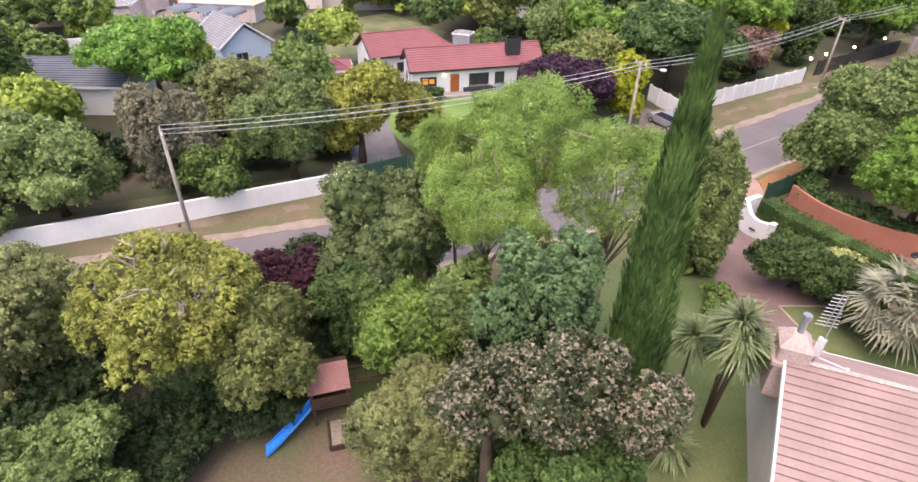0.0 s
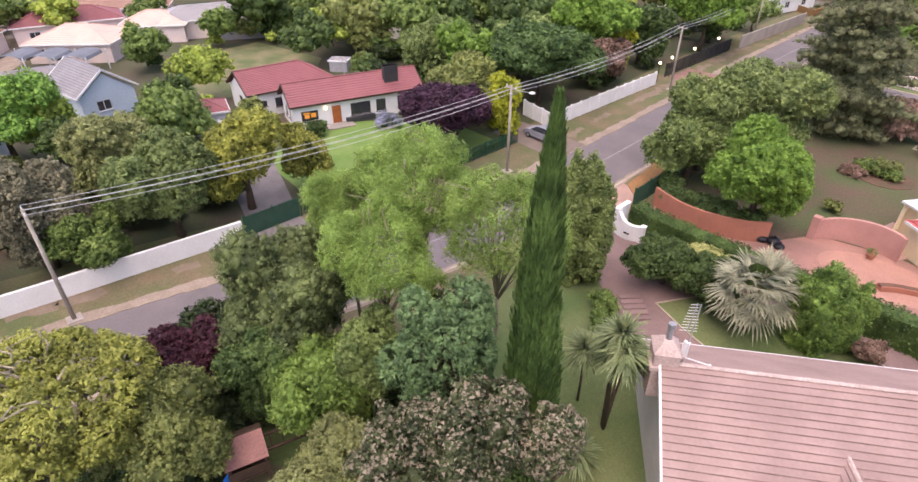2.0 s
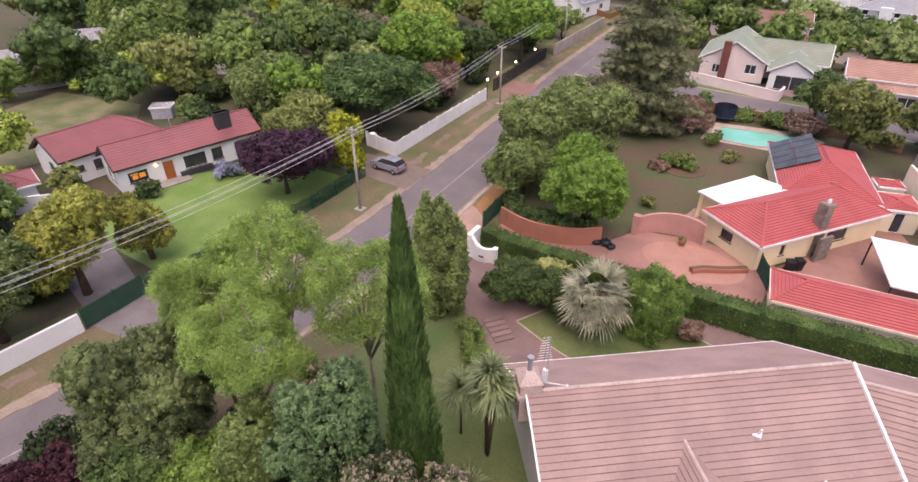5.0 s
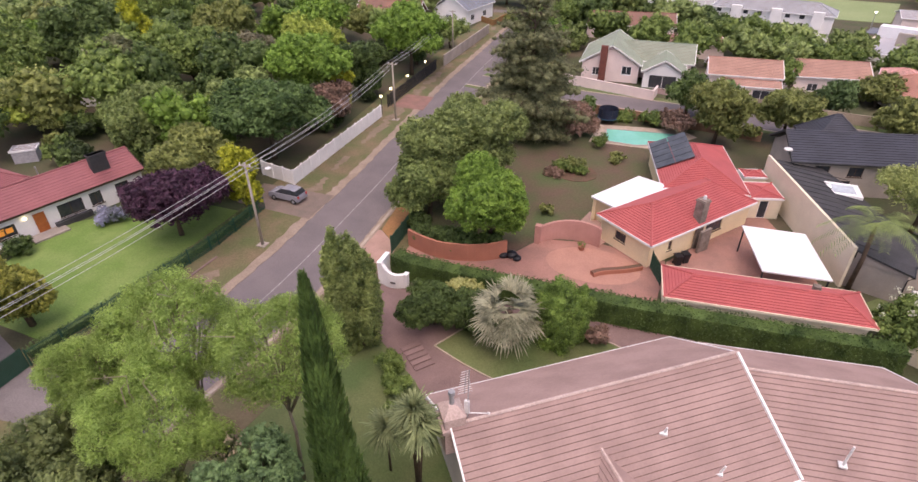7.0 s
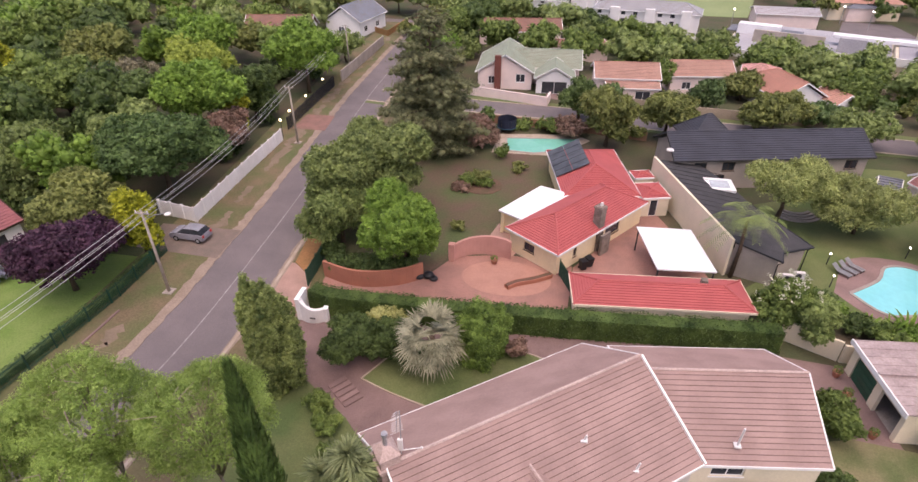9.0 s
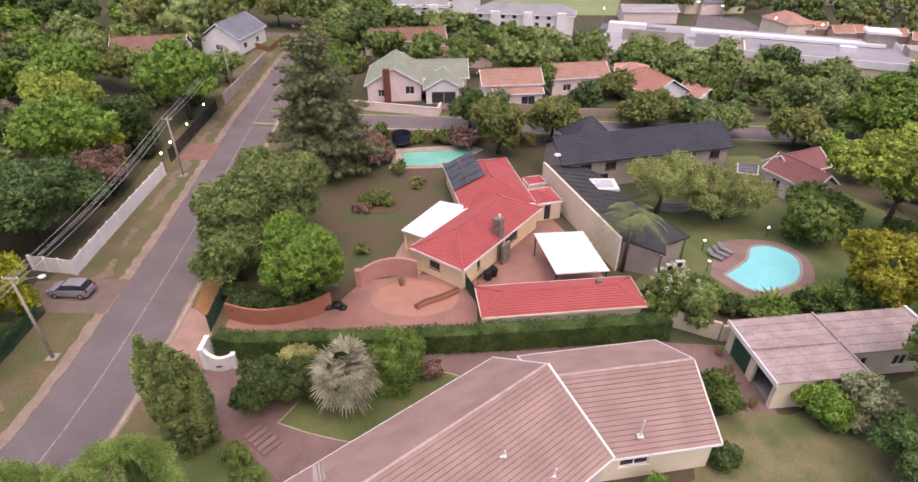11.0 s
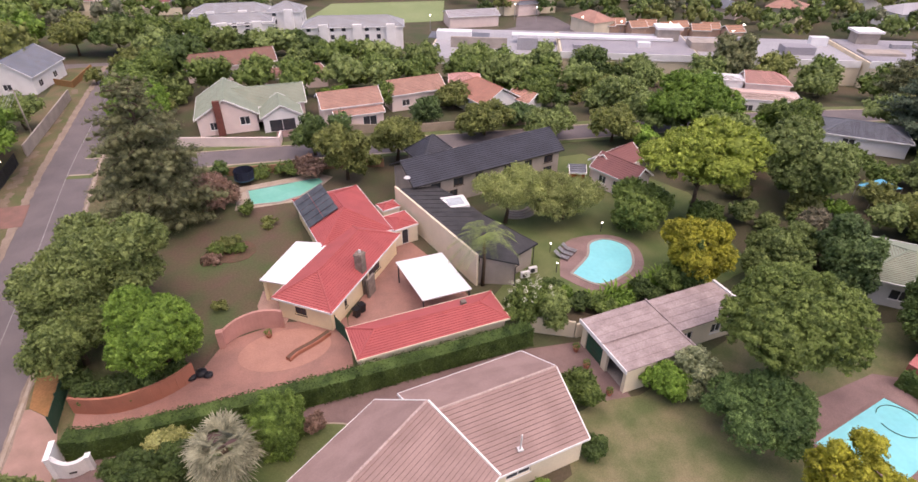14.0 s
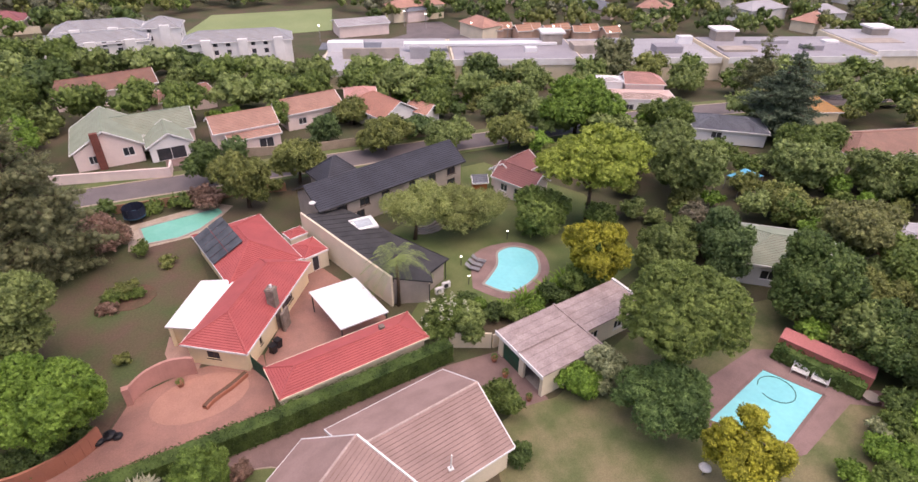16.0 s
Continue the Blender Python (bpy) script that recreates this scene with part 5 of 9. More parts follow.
part("floor", Geo().box(0.26, -3.04, 0.0, 6.7, 3.0, 0.05), CONCRETE, garage)
door = part("garage_door", Geo().box(0.1, 0.12, 0.0, 0.16, 2.58, 2.1), GREEN_METAL, garage, "green panelled garage door")
for k in range(4):
    part("panel", Geo().box(0.06, 0.17, 0.08 + 0.5 * k, 0.098, 2.53, 0.5 + 0.5 * k), GREEN_METAL, door)


def sheeted(parent, x0, y0, x1, y1, z, fall, across=0.85):
    """Long roof sheets with raised seams, falling along x."""
    r = part("roof", Geo().add([(x0, y0, z), (x1, y0, z + fall), (x1, y1, z + fall), (x0, y1, z), (x0, y0, z + 0.06), (x1, y0, z + fall + 0.06), (x1, y1, z + fall + 0.06), (x0, y1, z + 0.06)], [(3, 2, 1, 0), (4, 5, 6, 7), (0, 1, 5, 4), (1, 2, 6, 5), (2, 3, 7, 6), (3, 0, 4, 7)]), GREY_SHEET, parent, "stained fibre-cement roof sheets")
    n = round((y1 - y0) / across)
    for k in range(n + 1):
        y = y0 + 0.04 + (y1 - y0 - 0.08) * k / n
        part("seam", Geo().beam((x0 + 0.02, y, z + 0.075), (x1 - 0.02, y, z + fall + 0.075), 0.06, 0.05), GREY_SHEET, r)
    return r


sheeted(garage, -0.25, -3.5, 6.9, -0.1, 2.86, 0.1)
sheeted(garage, -0.25, 0.15, 6.9, 3.5, 2.86, 0.1)
sheeted(garage, 7.05, -1.15, 15.2, 3.5, 2.8, 0.05)
part("parapet", Geo().box(-0.3, -0.1, 2.86, 6.95, 0.148, 3.12), GREY_SHEET, garage)
part("parapet", Geo().box(-0.35, -3.55, 2.6, -0.252, 3.55, 3.0), WHITE_PAINT, garage)
part("parapet", Geo().box(6.902, -3.5, 2.86, 7.048, 3.55, 3.15), GREY_SHEET, garage)
part("parapet", Geo().box(15.202, -1.2, 2.7, 15.45, 3.55, 3.1), WHITE_PAINT, garage)

# ---- neighbour's red-roofed house ----
nb = thing("house", "yellow plastered house with a bright red tiled roof", "house", pose(3, 54, 0))
ninv = pose(-3, -54, 0)
ax = 37.8
d = (math.sin(radians(ax)), math.cos(radians(ax)))
c0 = (-1.45, 47.2)
Lm = 14.8
cx, cy = c0[0] + d[0] * Lm / 2 + 0.25, c0[1] + d[1] * Lm / 2 + 0.3
house("", "", 0, 0, 0, Lm - 0.7, 5.9, 2.6, 4.35, YELLOW_CREAM, RED_TILE_B, RED_TILE_B, (True, True), {0: [(2.5, 0.9, 0.5, 1.0), (7.6, 0.9, 2.4, 1.1)], 3: [(1.6, 1.0, 1.3, 0.9)]}, TIMBER, parent=nb, at=ninv @ pose(cx, cy, 0, 0, 0, 90 - ax), over=0.4)
house("", "", 0, 0, 0, 11.5, 7.6, 2.62, 4.5, YELLOW_CREAM, RED_TILE_B, RED_TILE_B, (True, True), {1: [(2.0, 0.9, 1.8, 1.2)]}, TIMBER, parent=nb, at=ninv @ pose(4.6, 63.6, 0, 0, 0, 101))
b = part("chimney", Geo().box(-0.42, -0.42, 0.0, 0.42, 0.42, 5.0).box(-0.48, -0.48, 4.75, 0.48, 0.48, 4.9), STONE_WALL, nb, "grey stone chimney")
b.matrix_basis = ninv @ pose(5.15, 51.2, 0, 0, 0, 90 - ax)
part("chimney_pot", Geo().tube([(0.1, 0, 5.0), (0.1, 0, 5.3)], [0.16, 0.14], 8), WHITE_METAL, b)
part("plinth", Geo().prism([(-0.75, -1.15), (0.65, -1.15), (0.65, -0.9), (-0.75, -0.9)], 0, 2.3), STONE_WALL, b)
for i in range(2):
    for j in range(5):
        s = part("solar_mat", Geo().box(-2.1 + i * 2.05, -3.4 + j * 1.4, 0, -0.12 + i * 2.05, -2.1 + j * 1.4, 0.05), SOLAR, nb, "black solar pool-heating mat")
        s.matrix_basis = ninv @ pose(1.95, 64.9, 3.68, 0, -25, 11)
# white flat roof over the side porch
porch = thing("porch_roof", "white flat porch roof on square posts", "canopy", pose(-1.6, 54.6, 0))
part("deck", Geo().prism([(-3.3, -2.0), (0.9, -4.6), (4.6, 2.6), (0.7, 4.2)], 2.62, 2.78), WHITE_SHEET, porch)
for x, y in ((-2.9, -1.8), (0.4, 3.6)):
    part("post", Geo().box(x - 0.15, y - 0.15, 0, x + 0.15, y + 0.15, 2.618), YELLOW_CREAM, porch)
part("side_wall", wall_geo(Geo(), (-3.0, -1.4), (-0.2, -3.3), 2.6, 0.2), YELLOW_CREAM, porch)

# low red-roofed outbuilding behind the hedge
house("outbuilding", "low outbuilding with a bright red tiled roof", 9.9, 41.75, 5.2, 13.9, 3.7, 2.35, 3.35, CREAM, RED_TILE_B, RED_TILE_B, holes={2: [(3, 0.9, 1.5, 1.0), (9, 0.9, 1.5, 1.0)]}, over=0.35, fascia_mat=CREAM)
tagged(part("roof_vent", Geo().box(13.2, 42.2, 3.0, 13.7, 42.7, 3.65), STONE_WALL), "square vent stack on the red roof", "vent")
canopy = thing("carport", "white sheeted carport canopy over the courtyard", "carport", pose(12, 48.5, 0))
part("deck", Geo().prism([(-3.1, 3.4), (-1.9, -3.7), (3.2, -3.3), (2.1, 3.7)], 2.5, 2.62), WHITE_SHEET, canopy)
for x, y in ((-2.9, 3.1), (-1.8, -3.5), (3.0, -3.1), (1.9, 3.4)):
    part("post", Geo().box(x - 0.06, y - 0.06, 0, x + 0.06, y + 0.06, 2.498), DARK_METAL, canopy)
# small link building between the wings
house("link_building", "small cream link building with a red flat roof", 11.2, 60.6, 15, 3.0, 3.4, 2.3, 2.6, CREAM, RED_TILE_B, holes={0: [(0.9, 0.0, 0.9, 2.0)]}, over=0.1, category="outbuilding")
house("link_building", "small store with a red roof beside the tall wall", 10.6, 64.6, 15, 2.2, 1.8, 2.3, 2.6, CREAM, RED_TILE_B, over=0.1, category="outbuilding")

# ---- long house with a charcoal roof ----
dark = thing("house", "long two-storey house with a charcoal tiled roof", "house", pose(25.0, 71.6, 0, 0, 0, 12.2))
wins = [(2.2, 2.3, 1.5, 1.1), (5.6, 2.3, 1.5, 1.1), (9.0, 2.3, 1.3, 1.1), (13.6, 2.3, 1.3, 1.1), (17.0, 2.3, 1.3, 1.1), (20.4, 2.3, 1.5, 1.1), (5.0, 0.6, 1.2, 1.2), (13.6, 0.4, 1.3, 1.2), (20.4, 0.5, 1.5, 1.1)]
house("", "", 0, 0, 0, 23.0, 6.6, 3.9, 6.0, GREY_PLASTER, DARK_TILE, DARK_TILE, (False, False), {0: wins}, TIMBER, parent=dark, at=pose(0, 0, 0), over=0.5, fascia_mat=DARK_FELT)
house("", "", 0, 0, 0, 5.5, 5.0, 3.5, 6.2, GREY_PLASTER, DARK_TILE, DARK_TILE, parent=dark, at=pose(-4.6, 5.2, 0), over=0.4, fascia_mat=DARK_FELT)
dish = thing("satellite_dish", "white satellite dish on the gable", "dish", pose(13.6, 66.6, 4.4))
part("bowl", Geo().ball((0, 0, 0.35), 0.45, 0.4, 12, 8), WHITE_METAL, dish, smooth=True)
part("arm", Geo().tube([(0.3, 0.2, -0.4), (0, 0, 0.1)], [0.03, 0.03], 6), GREY_METAL, dish)
annex = thing("annex", "grey annex with a dark felted roof", "outbuilding", pose(18.5, 55.5, 0))
roofpoly = [(-6.2, 10.4, 3.75), (-1.35, -6.7, 3.75), (2.5, -8.2, 3.0), (3.0, -6.6, 3.0), (6.0, -5.1, 2.95), (2.4, 2.4, 2.95), (1.1, 6.9, 2.95), (-1.2, 11.2, 3.1)]
n = len(roofpoly)
g = Geo().add(roofpoly + [(x, y, z - 0.16) for x, y, z in roofpoly], [tuple(range(n)), tuple(range(2 * n - 1, n - 1, -1))] + [(i, n + i, n + (i + 1) % n, (i + 1) % n) for i in range(n)])
part("roof", g, DARK_FELT, annex)
for k in range(14):
    y = -5.6 + 1.15 * k
    part("roof_seam", Geo().beam((-1.2 - 4.7 * k / 14, y, 3.74), (2.6 - 0.13 * k, y - 0.25, 2.99), 0.05, 0.05), DARK_FELT, annex)
inner = [(x * 0.93, y * 0.96) for x, y, z in roofpoly]
for i in range(n):
    part("wall", wall_geo(Geo(), inner[i], inner[(i + 1) % n], 2.78, 0.2), GREY_PLASTER, annex)
g = Geo().prism([(-1.2, -6.6), (2.3, -7.95), (2.35, -7.8), (-1.15, -6.45)], 2.7, 3.0)
part("gable_wall", g.add([(-1.2, -6.6, 3.0), (2.3, -7.95, 3.0), (-1.2, -6.6, 3.55), (-1.15, -6.45, 3.0), (2.35, -7.8, 3.0), (-1.15, -6.45, 3.55)], [(0, 1, 2), (3, 5, 4), (0, 3, 4, 1), (1, 4, 5, 2), (2, 5, 3, 0)]), GREY_PLASTER, annex)
for a, b in (((2.55, -8.3), (3.05, -6.65)), ((3.05, -6.65), (6.1, -5.15)), ((6.1, -5.15), (2.5, 2.4))):
    part("gutter", Geo().beam((*a, 2.9), (*b, 2.9), 0.12, 0.11), BLACK_PLASTIC, annex)
for x, y in ((2.5, -8.05), (5.95, -5.0)):
    part("downpipe", Geo().tube([(x + 0.1, y - 0.15, 2.85), (x - 0.2, y, 2.5), (x - 0.2, y, 0.05)], [0.05] * 3, 6), BLACK_PLASTIC, annex)
sk = part("skylight", Geo().box(-1.6, 4.6, 3.0, 1.4, 7.4, 3.3), WHITE_PAINT, annex, "square skylight in a white frame")
part("pane", Geo().box(-1.1, 5.1, 3.3, 0.9, 6.9, 3.33), SKYLIGHT, sk)
for k in range(2):
    unit_box = part("cooling_unit", Geo().box(3.2 + 1.15 * k, -7.75 + 0.55 * k, 0.6, 4.15 + 1.15 * k, -7.4 + 0.55 * k, 1.3), WHITE_METAL, annex, "white cooling unit on the outer wall")
    part("fan_grille", Geo().tube([(3.6 + 1.15 * k, -7.752 + 0.55 * k, 0.95), (3.6 + 1.15 * k, -7.79 + 0.55 * k, 0.95)], [0.27, 0.27], 16), DARK_METAL, unit_box)
part("patio_canopy", Geo().box(7.2, 13.6, 2.5, 10.0, 15.6, 2.6), WHITE_SHEET, annex, "white sheeted patio cover")
for x, y in ((7.4, 13.8), (9.8, 13.8)):
    part("post", Geo().box(x - 0.06, y - 0.06, 0, x + 0.06, y + 0.06, 2.498), WHITE_PAINT, annex)

# ---- pink house with a grey-green roof across the side street ----
pink = thing("house", "pink gabled house with a grey-green tiled roof", "house", pose(-6, 106, 0))
pinv = pose(6, -106, 0)
house("", "", 0, 0, 0, 11.5, 9.4, 3.0, 6.0, PINK_PLASTER, GREEN_TILE, GREEN_TILE, (False, False), {3: [(1.6, 0.9, 1.1, 1.3), (6.4, 1.3, 1.6, 1.4)]}, parent=pink, at=pinv @ pose(-9.6, 106.2, 0, 0, 0, 92))
house("", "", 0, 0, 0, 13.0, 7.0, 2.9, 5.3, PINK_PLASTER, GREEN_TILE, GREEN_TILE, (False, False), {0: [(8.0, 0.9, 1.6, 1.2)]}, parent=pink, at=pinv @ pose(-3.2, 108.0, 0, 0, 0, 2))
house("", "", 0, 0, 0, 6.0, 6.2, 2.6, 4.6, WHITE_PAINT, GREEN_TILE, GREEN_TILE, (False, False), {3: [(0.7, 0.0, 4.3, 2.1)]}, parent=pink, at=pinv @ pose(-0.8, 102.2, 0, 0, 0, 92))
cb = part("chimney", Geo().box(-0.55, -0.35, 0, 0.55, 0.35, 5.9), mat("dark_red_brick", (0.2, 0.07, 0.055), (0.15, 0.055, 0.045), 0.85, 1.5, 10, 0.4), pink, "dark brick chimney on the gable")
cb.matrix_basis = pinv @ pose(-10.6, 100.0, 0)
sheet("corner_drive", [(-2, 96.5), (3, 95.6), (3.2, 99.2), (-2, 99.5)], 0.035, BRICK_PAVE, "dark brick driveway under the carport", "driveway")

# ---- orange-roofed houses along the side street ----
first_orange = thing("house", "cream house with a faded orange tiled roof", "house", pose(11.0, 102.0, 0, 0, 0, 4), "orange-roofed houses")
house("", "", 0, 0, 0, 10.0, 6.4, 3.4, 5.2, PINK_PLASTER, ORANGE_TILE, hips=(False, False), holes={0: [(1.5, 0.9, 1.5, 1.2), (5.6, 0.9, 1.5, 1.2)]}, parent=first_orange, at=pose(0, 0, 0))
house("", "", 0, 0, 0, 8.2, 2.6, 2.5, 3.1, PINK_PLASTER, ORANGE_TILE, hips=(False, False), holes={0: [(1.2, 0.9, 1.3, 1.1), (4.6, 0.0, 2.4, 2.0)]}, parent=first_orange, at=pose(0.7, -4.2, 0), over=0.3)
house("house", "cream house with a long faded orange roof", 23.6, 106.6, 8, 10.4, 6.2, 3.2, 5.0, PINK_PLASTER, ORANGE_TILE, hips=(False, False), holes={0: [(2, 0.9, 1.5, 1.2), (7, 0.9, 1.5, 1.2)]}, group="orange-roofed houses")
house("house", "white house with a bright orange hipped roof", 35.8, 101.0, -73, 11.4, 7.6, 2.8, 5.2, WHITE_PAINT, mat("orange_tile", (0.47, 0.22, 0.165), (0.39, 0.18, 0.135), 0.7, 0.5, 9, 0.2, island=0.06), hips=(True, False), holes={0: [(2, 0.9, 1.5, 1.2), (7, 0.9, 1.5, 1.2)], 1: [(2.6, 0.6, 2.0, 1.6)]}, group="orange-roofed houses")
house("garage", "small white garage with an orange tiled roof", 42.8, 97.2, -62, 4.6, 4.0, 2.4, 3.7, WHITE_PAINT, mat("orange_tile_light", (0.5, 0.26, 0.2), (0.43, 0.22, 0.17), 0.7, 0.5, 9, 0.2, island=0.06), hips=(False, False), category="garage")
house("house", "house with a salmon pink sheet roof", 35.2, 110.4, -16, 5.6, 5.0, 3.4, 4.6, WHITE_PAINT, mat("salmon_sheet", (0.58, 0.3, 0.27), (0.5, 0.26, 0.23), 0.6, 0.5, 9, 0.1, island=0.05))
plain_wall("wall_side_street", "pale boundary wall along the side street", [(6, 96.2), (20, 92.2), (34, 90.6), (48, 89.4)], 1.5, 0.2, mat("beige_wall", (0.4, 0.32, 0.25), (0.33, 0.27, 0.21), 0.85, 0.6, 9, 0.2))

# ---- houses among the trees to the east ----
cottage = thing("house", "small house with a dull red tiled roof and white gables", "house", pose(43.2, 64.1, 0))
house("", "", 0, 0, 0, 6.6, 4.0, 2.7, 4.4, PINK_PLASTER, MUTED_TILE, hips=(False, False), holes={0: [(1.2, 0.9, 1.2, 1.1), (3.6, 0.0, 0.9, 2.0)], 1: [(1.2, 0.9, 1.2, 1.0)]}, parent=cottage, at=pose(0, 0, 0, 0, 0, -68), over=0.35)
house("", "", 0, 0, 0, 6.0, 4.2, 2.7, 4.4, PINK_PLASTER, MUTED_TILE, hips=(False, False), parent=cottage, at=pose(1.4, 3.6, 0, 0, 0, 22), over=0.35)
house("playhouse", "small orange timber playhouse with a grey roof", 38.6, 68.0, -20, 2.0, 1.8, 1.7, 2.5, ORANGE_DOOR, SLATE_TILE, hips=(False, False), over=0.2, category="playhouse")
house("house", "house with a pale green hipped roof", 60.6, 35.0, -42, 10.5, 8.5, 3.0, 4.6, WHITE_PAINT, GREEN_TILE, hips=(True, False), holes={0: [(3, 0.9, 1.8, 1.2)]})
house("house", "house with a blue-grey tiled roof", 88.6, 66.2, -40, 12.0, 7.0, 2.6, 4.0, WHITE_PAINT, SLATE_TILE, holes={0: [(3, 0.9, 1.8, 1.2)]})
flat_house = thing("house", "white and pink flat-topped house with a rose roof section", "house", pose(87.5, 88.0, fall(87.5, 88.0), 0, 0, -30))
house("", "", 0, 0, 0, 13.0, 6.0, 3.2, 3.5, WHITE_PAINT, mat("pale_pink_sheet", (0.62, 0.46, 0.42), (0.54, 0.4, 0.37), 0.7, 0.4, 9, 0.1), holes={0: [(3, 0.9, 1.8, 1.2), (8, 0.9, 1.8, 1.2)]}, parent=flat_house, at=pose(0, -2.5, 0), over=0.1)
house("", "", 0, 0, 0, 8.0, 5.6, 4.4, 6.0, PINK_PLASTER, mat("rose_tile", (0.5, 0.26, 0.23), (0.42, 0.22, 0.2), 0.7, 0.5, 9, 0.1, island=0.05), hips=(False, True), parent=flat_house, at=pose(1.5, 3.4, 0), over=0.3)
house("", "", 0, 0, 0, 5.0, 4.0, 4.6, 4.9, WHITE_PAINT, WHITE_SHEET, parent=flat_house, at=pose(-5.4, 3.0, 0), over=0.1)
house("house", "long house with a faded brown roof", 106.0, 47.5, -18, 22.0, 9.0, 3.0, 5.0, GREY_PLASTER, mat("brown_pink_tile", (0.34, 0.19, 0.15), (0.28, 0.16, 0.13), 0.75, 0.5, 9, 0.2, island=0.06), holes={0: [(3, 0.9, 1.8, 1.2)]})
house("house", "white house with a dark grey roof", 88.0, 24.0, -30, 12.0, 8.0, 3.2, 4.8, WHITE_PAINT, SLATE_TILE, holes={0: [(3, 0.9, 1.8, 1.2)], 3: [(2, 0.9, 1.8, 1.2)]})
house("house", "house with an orange-brown wall and flat grey roof", 79.0, 28.0, -35, 9.0, 6.0, 3.0, 3.4, mat("burnt_orange_wall", (0.35, 0.14, 0.08), (0.3, 0.12, 0.07), 0.85, 0.6, 9, 0.2), PALE_SHEET)
house("house", "yellow-ochre house among trees", 108.0, 66.0, -25, 12.0, 7.0, 3.0, 4.8, YELLOW_CREAM, mat("ochre_tile", (0.5, 0.26, 0.08), (0.42, 0.22, 0.07), 0.7, 0.5, 9, 0.2, island=0.05))
shade = thing("shade_sail", "blue fabric shade over a yard", "shade sail", pose(74.2, 50.6, 0))
part("cloth", Geo().add([(-2.2, -1.2, 2.5), (2.4, -1.4, 2.4), (2.0, 1.5, 2.5), (-2.4, 1.2, 2.4), (0, 0, 2.75)], [(0, 1, 4), (1, 2, 4), (2, 3, 4), (3, 0, 4)]), mat("blue_cloth", (0.1, 0.38, 0.55), (0.12, 0.42, 0.58), 0.7), shade)
for x, y in ((-2.2, -1.2), (2.4, -1.4), (2.0, 1.5), (-2.4, 1.2)):
    part("post", Geo().tube([(x, y, 0), (x, y, 2.5)], [0.05, 0.05], 6), GREY_METAL, shade)

# ---- white house with a dull red roof across the street ----
ha = thing("house", "white house with a dull red sheet roof", "house", pose(-58, 34, 0))
hinv = pose(58, -34, 0)
front = hinv @ pose(-56.63, 35.42, 0, 0, 0, 75)
house("", "", 0, 0, 0, 15.4, 5.0, 2.75, 4.6, WHITE_PAINT, RED_SHEET, RED_SHEET, (False, False), {0: [(0.9, 0.85, 1.9, 1.15), (6.6, 0.7, 2.4, 1.4), (9.7, 0.7, 1.2, 1.4), (12.4, 0.7, 1.4, 1.4)], 3: [(0.9, 0.7, 1.1, 1.3), (2.8, 0.9, 0.8, 1.1)]}, TIMBER, parent=ha, at=front, fascia_mat=TIMBER, over=0.35)
house("", "", 0, 0, 0, 10.8, 6.2, 2.9, 4.9, WHITE_PAINT, RED_SHEET, RED_SHEET, (False, True), {0: [(0.8, 1.2, 1.2, 0.7), (3.0, 0.9, 1.0, 1.1)], 3: [(2.4, 0.9, 1.2, 1.2)]}, TIMBER, parent=ha, at=hinv @ pose(-65.2, 31.0, 0, 0, 0, 85), fascia_mat=TIMBER, over=0.35)
dd = part("door", Geo().box(-0.5, -0.04, 0.0, 0.5, 0.04, 2.05).box(-0.4, -0.06, 1.1, 0.4, 0.06, 1.9), ORANGE_DOOR, ha, "varnished orange wooden front door")
dd.matrix_basis = front @ pose(-2.8, -2.57, 0.1)
part("door_knob", Geo().ball((0.4, -0.09, 1.0), 0.05), GREY_METAL, dd)
cc = part("chimney", Geo().box(-0.85, -0.35, 0, 0.85, 0.35, 5.5).box(-0.92, -0.42, 5.35, 0.92, 0.42, 5.5), DARK_FELT, ha, "broad dark chimney")
cc.matrix_basis = front @ pose(4.4, -1.3, 0)
lit = part("lit_pane", Geo().box(-0.6, -0.012, 1.15, -0.05, 0.012, 1.6).box(0.1, -0.012, 1.2, 0.7, 0.012, 1.7).box(-0.75, -0.011, 1.66, 0.02, 0.011, 1.8), WINDOW_LIT, ha, "window with warm light behind it")
lit.matrix_basis = front @ pose(-7.7 + 1.85, -2.5 + 0.07, 0)
lamp = part("wall_lamp", Geo().ball((0, 0, 2.1), 0.14), LAMP_WARM, ha, "glowing wall lamp beside the door", smooth=True)
lamp.matrix_basis = front @ pose(-4.0, -2.68, 0)
step = part("doorstep", Geo().box(-1.6, -1.6, 0, 1.6, 0, 0.18), CONCRETE, ha)
step.matrix_basis = front @ pose(-2.8, -2.62, 0)
pipe = part("vent_pipe", Geo().tube([(0, 0, 3.2), (0, 0, 5.4)], [0.05, 0.05], 6).ball((0, 0, 5.42), 0.09, 0.6), GREY_METAL, ha)
pipe.matrix_basis = front @ pose(-0.6, 0.4, 0)
planter = part("planter_wall", Geo().box(-1.6, -0.5, 0, 1.9, 0, 0.55), DARK_FELT, ha, "dark low planter wall under the windows")
planter.matrix_basis = front @ pose(-0.2, -2.52, 0)
plain_wall("wall_house_side", "white yard wall beside the house", [(-60.5, 25.0), (-57.6, 23.2), (-63, 17.5), (-66, 18.5)], 1.8, 0.2, WHITE_PAINT)
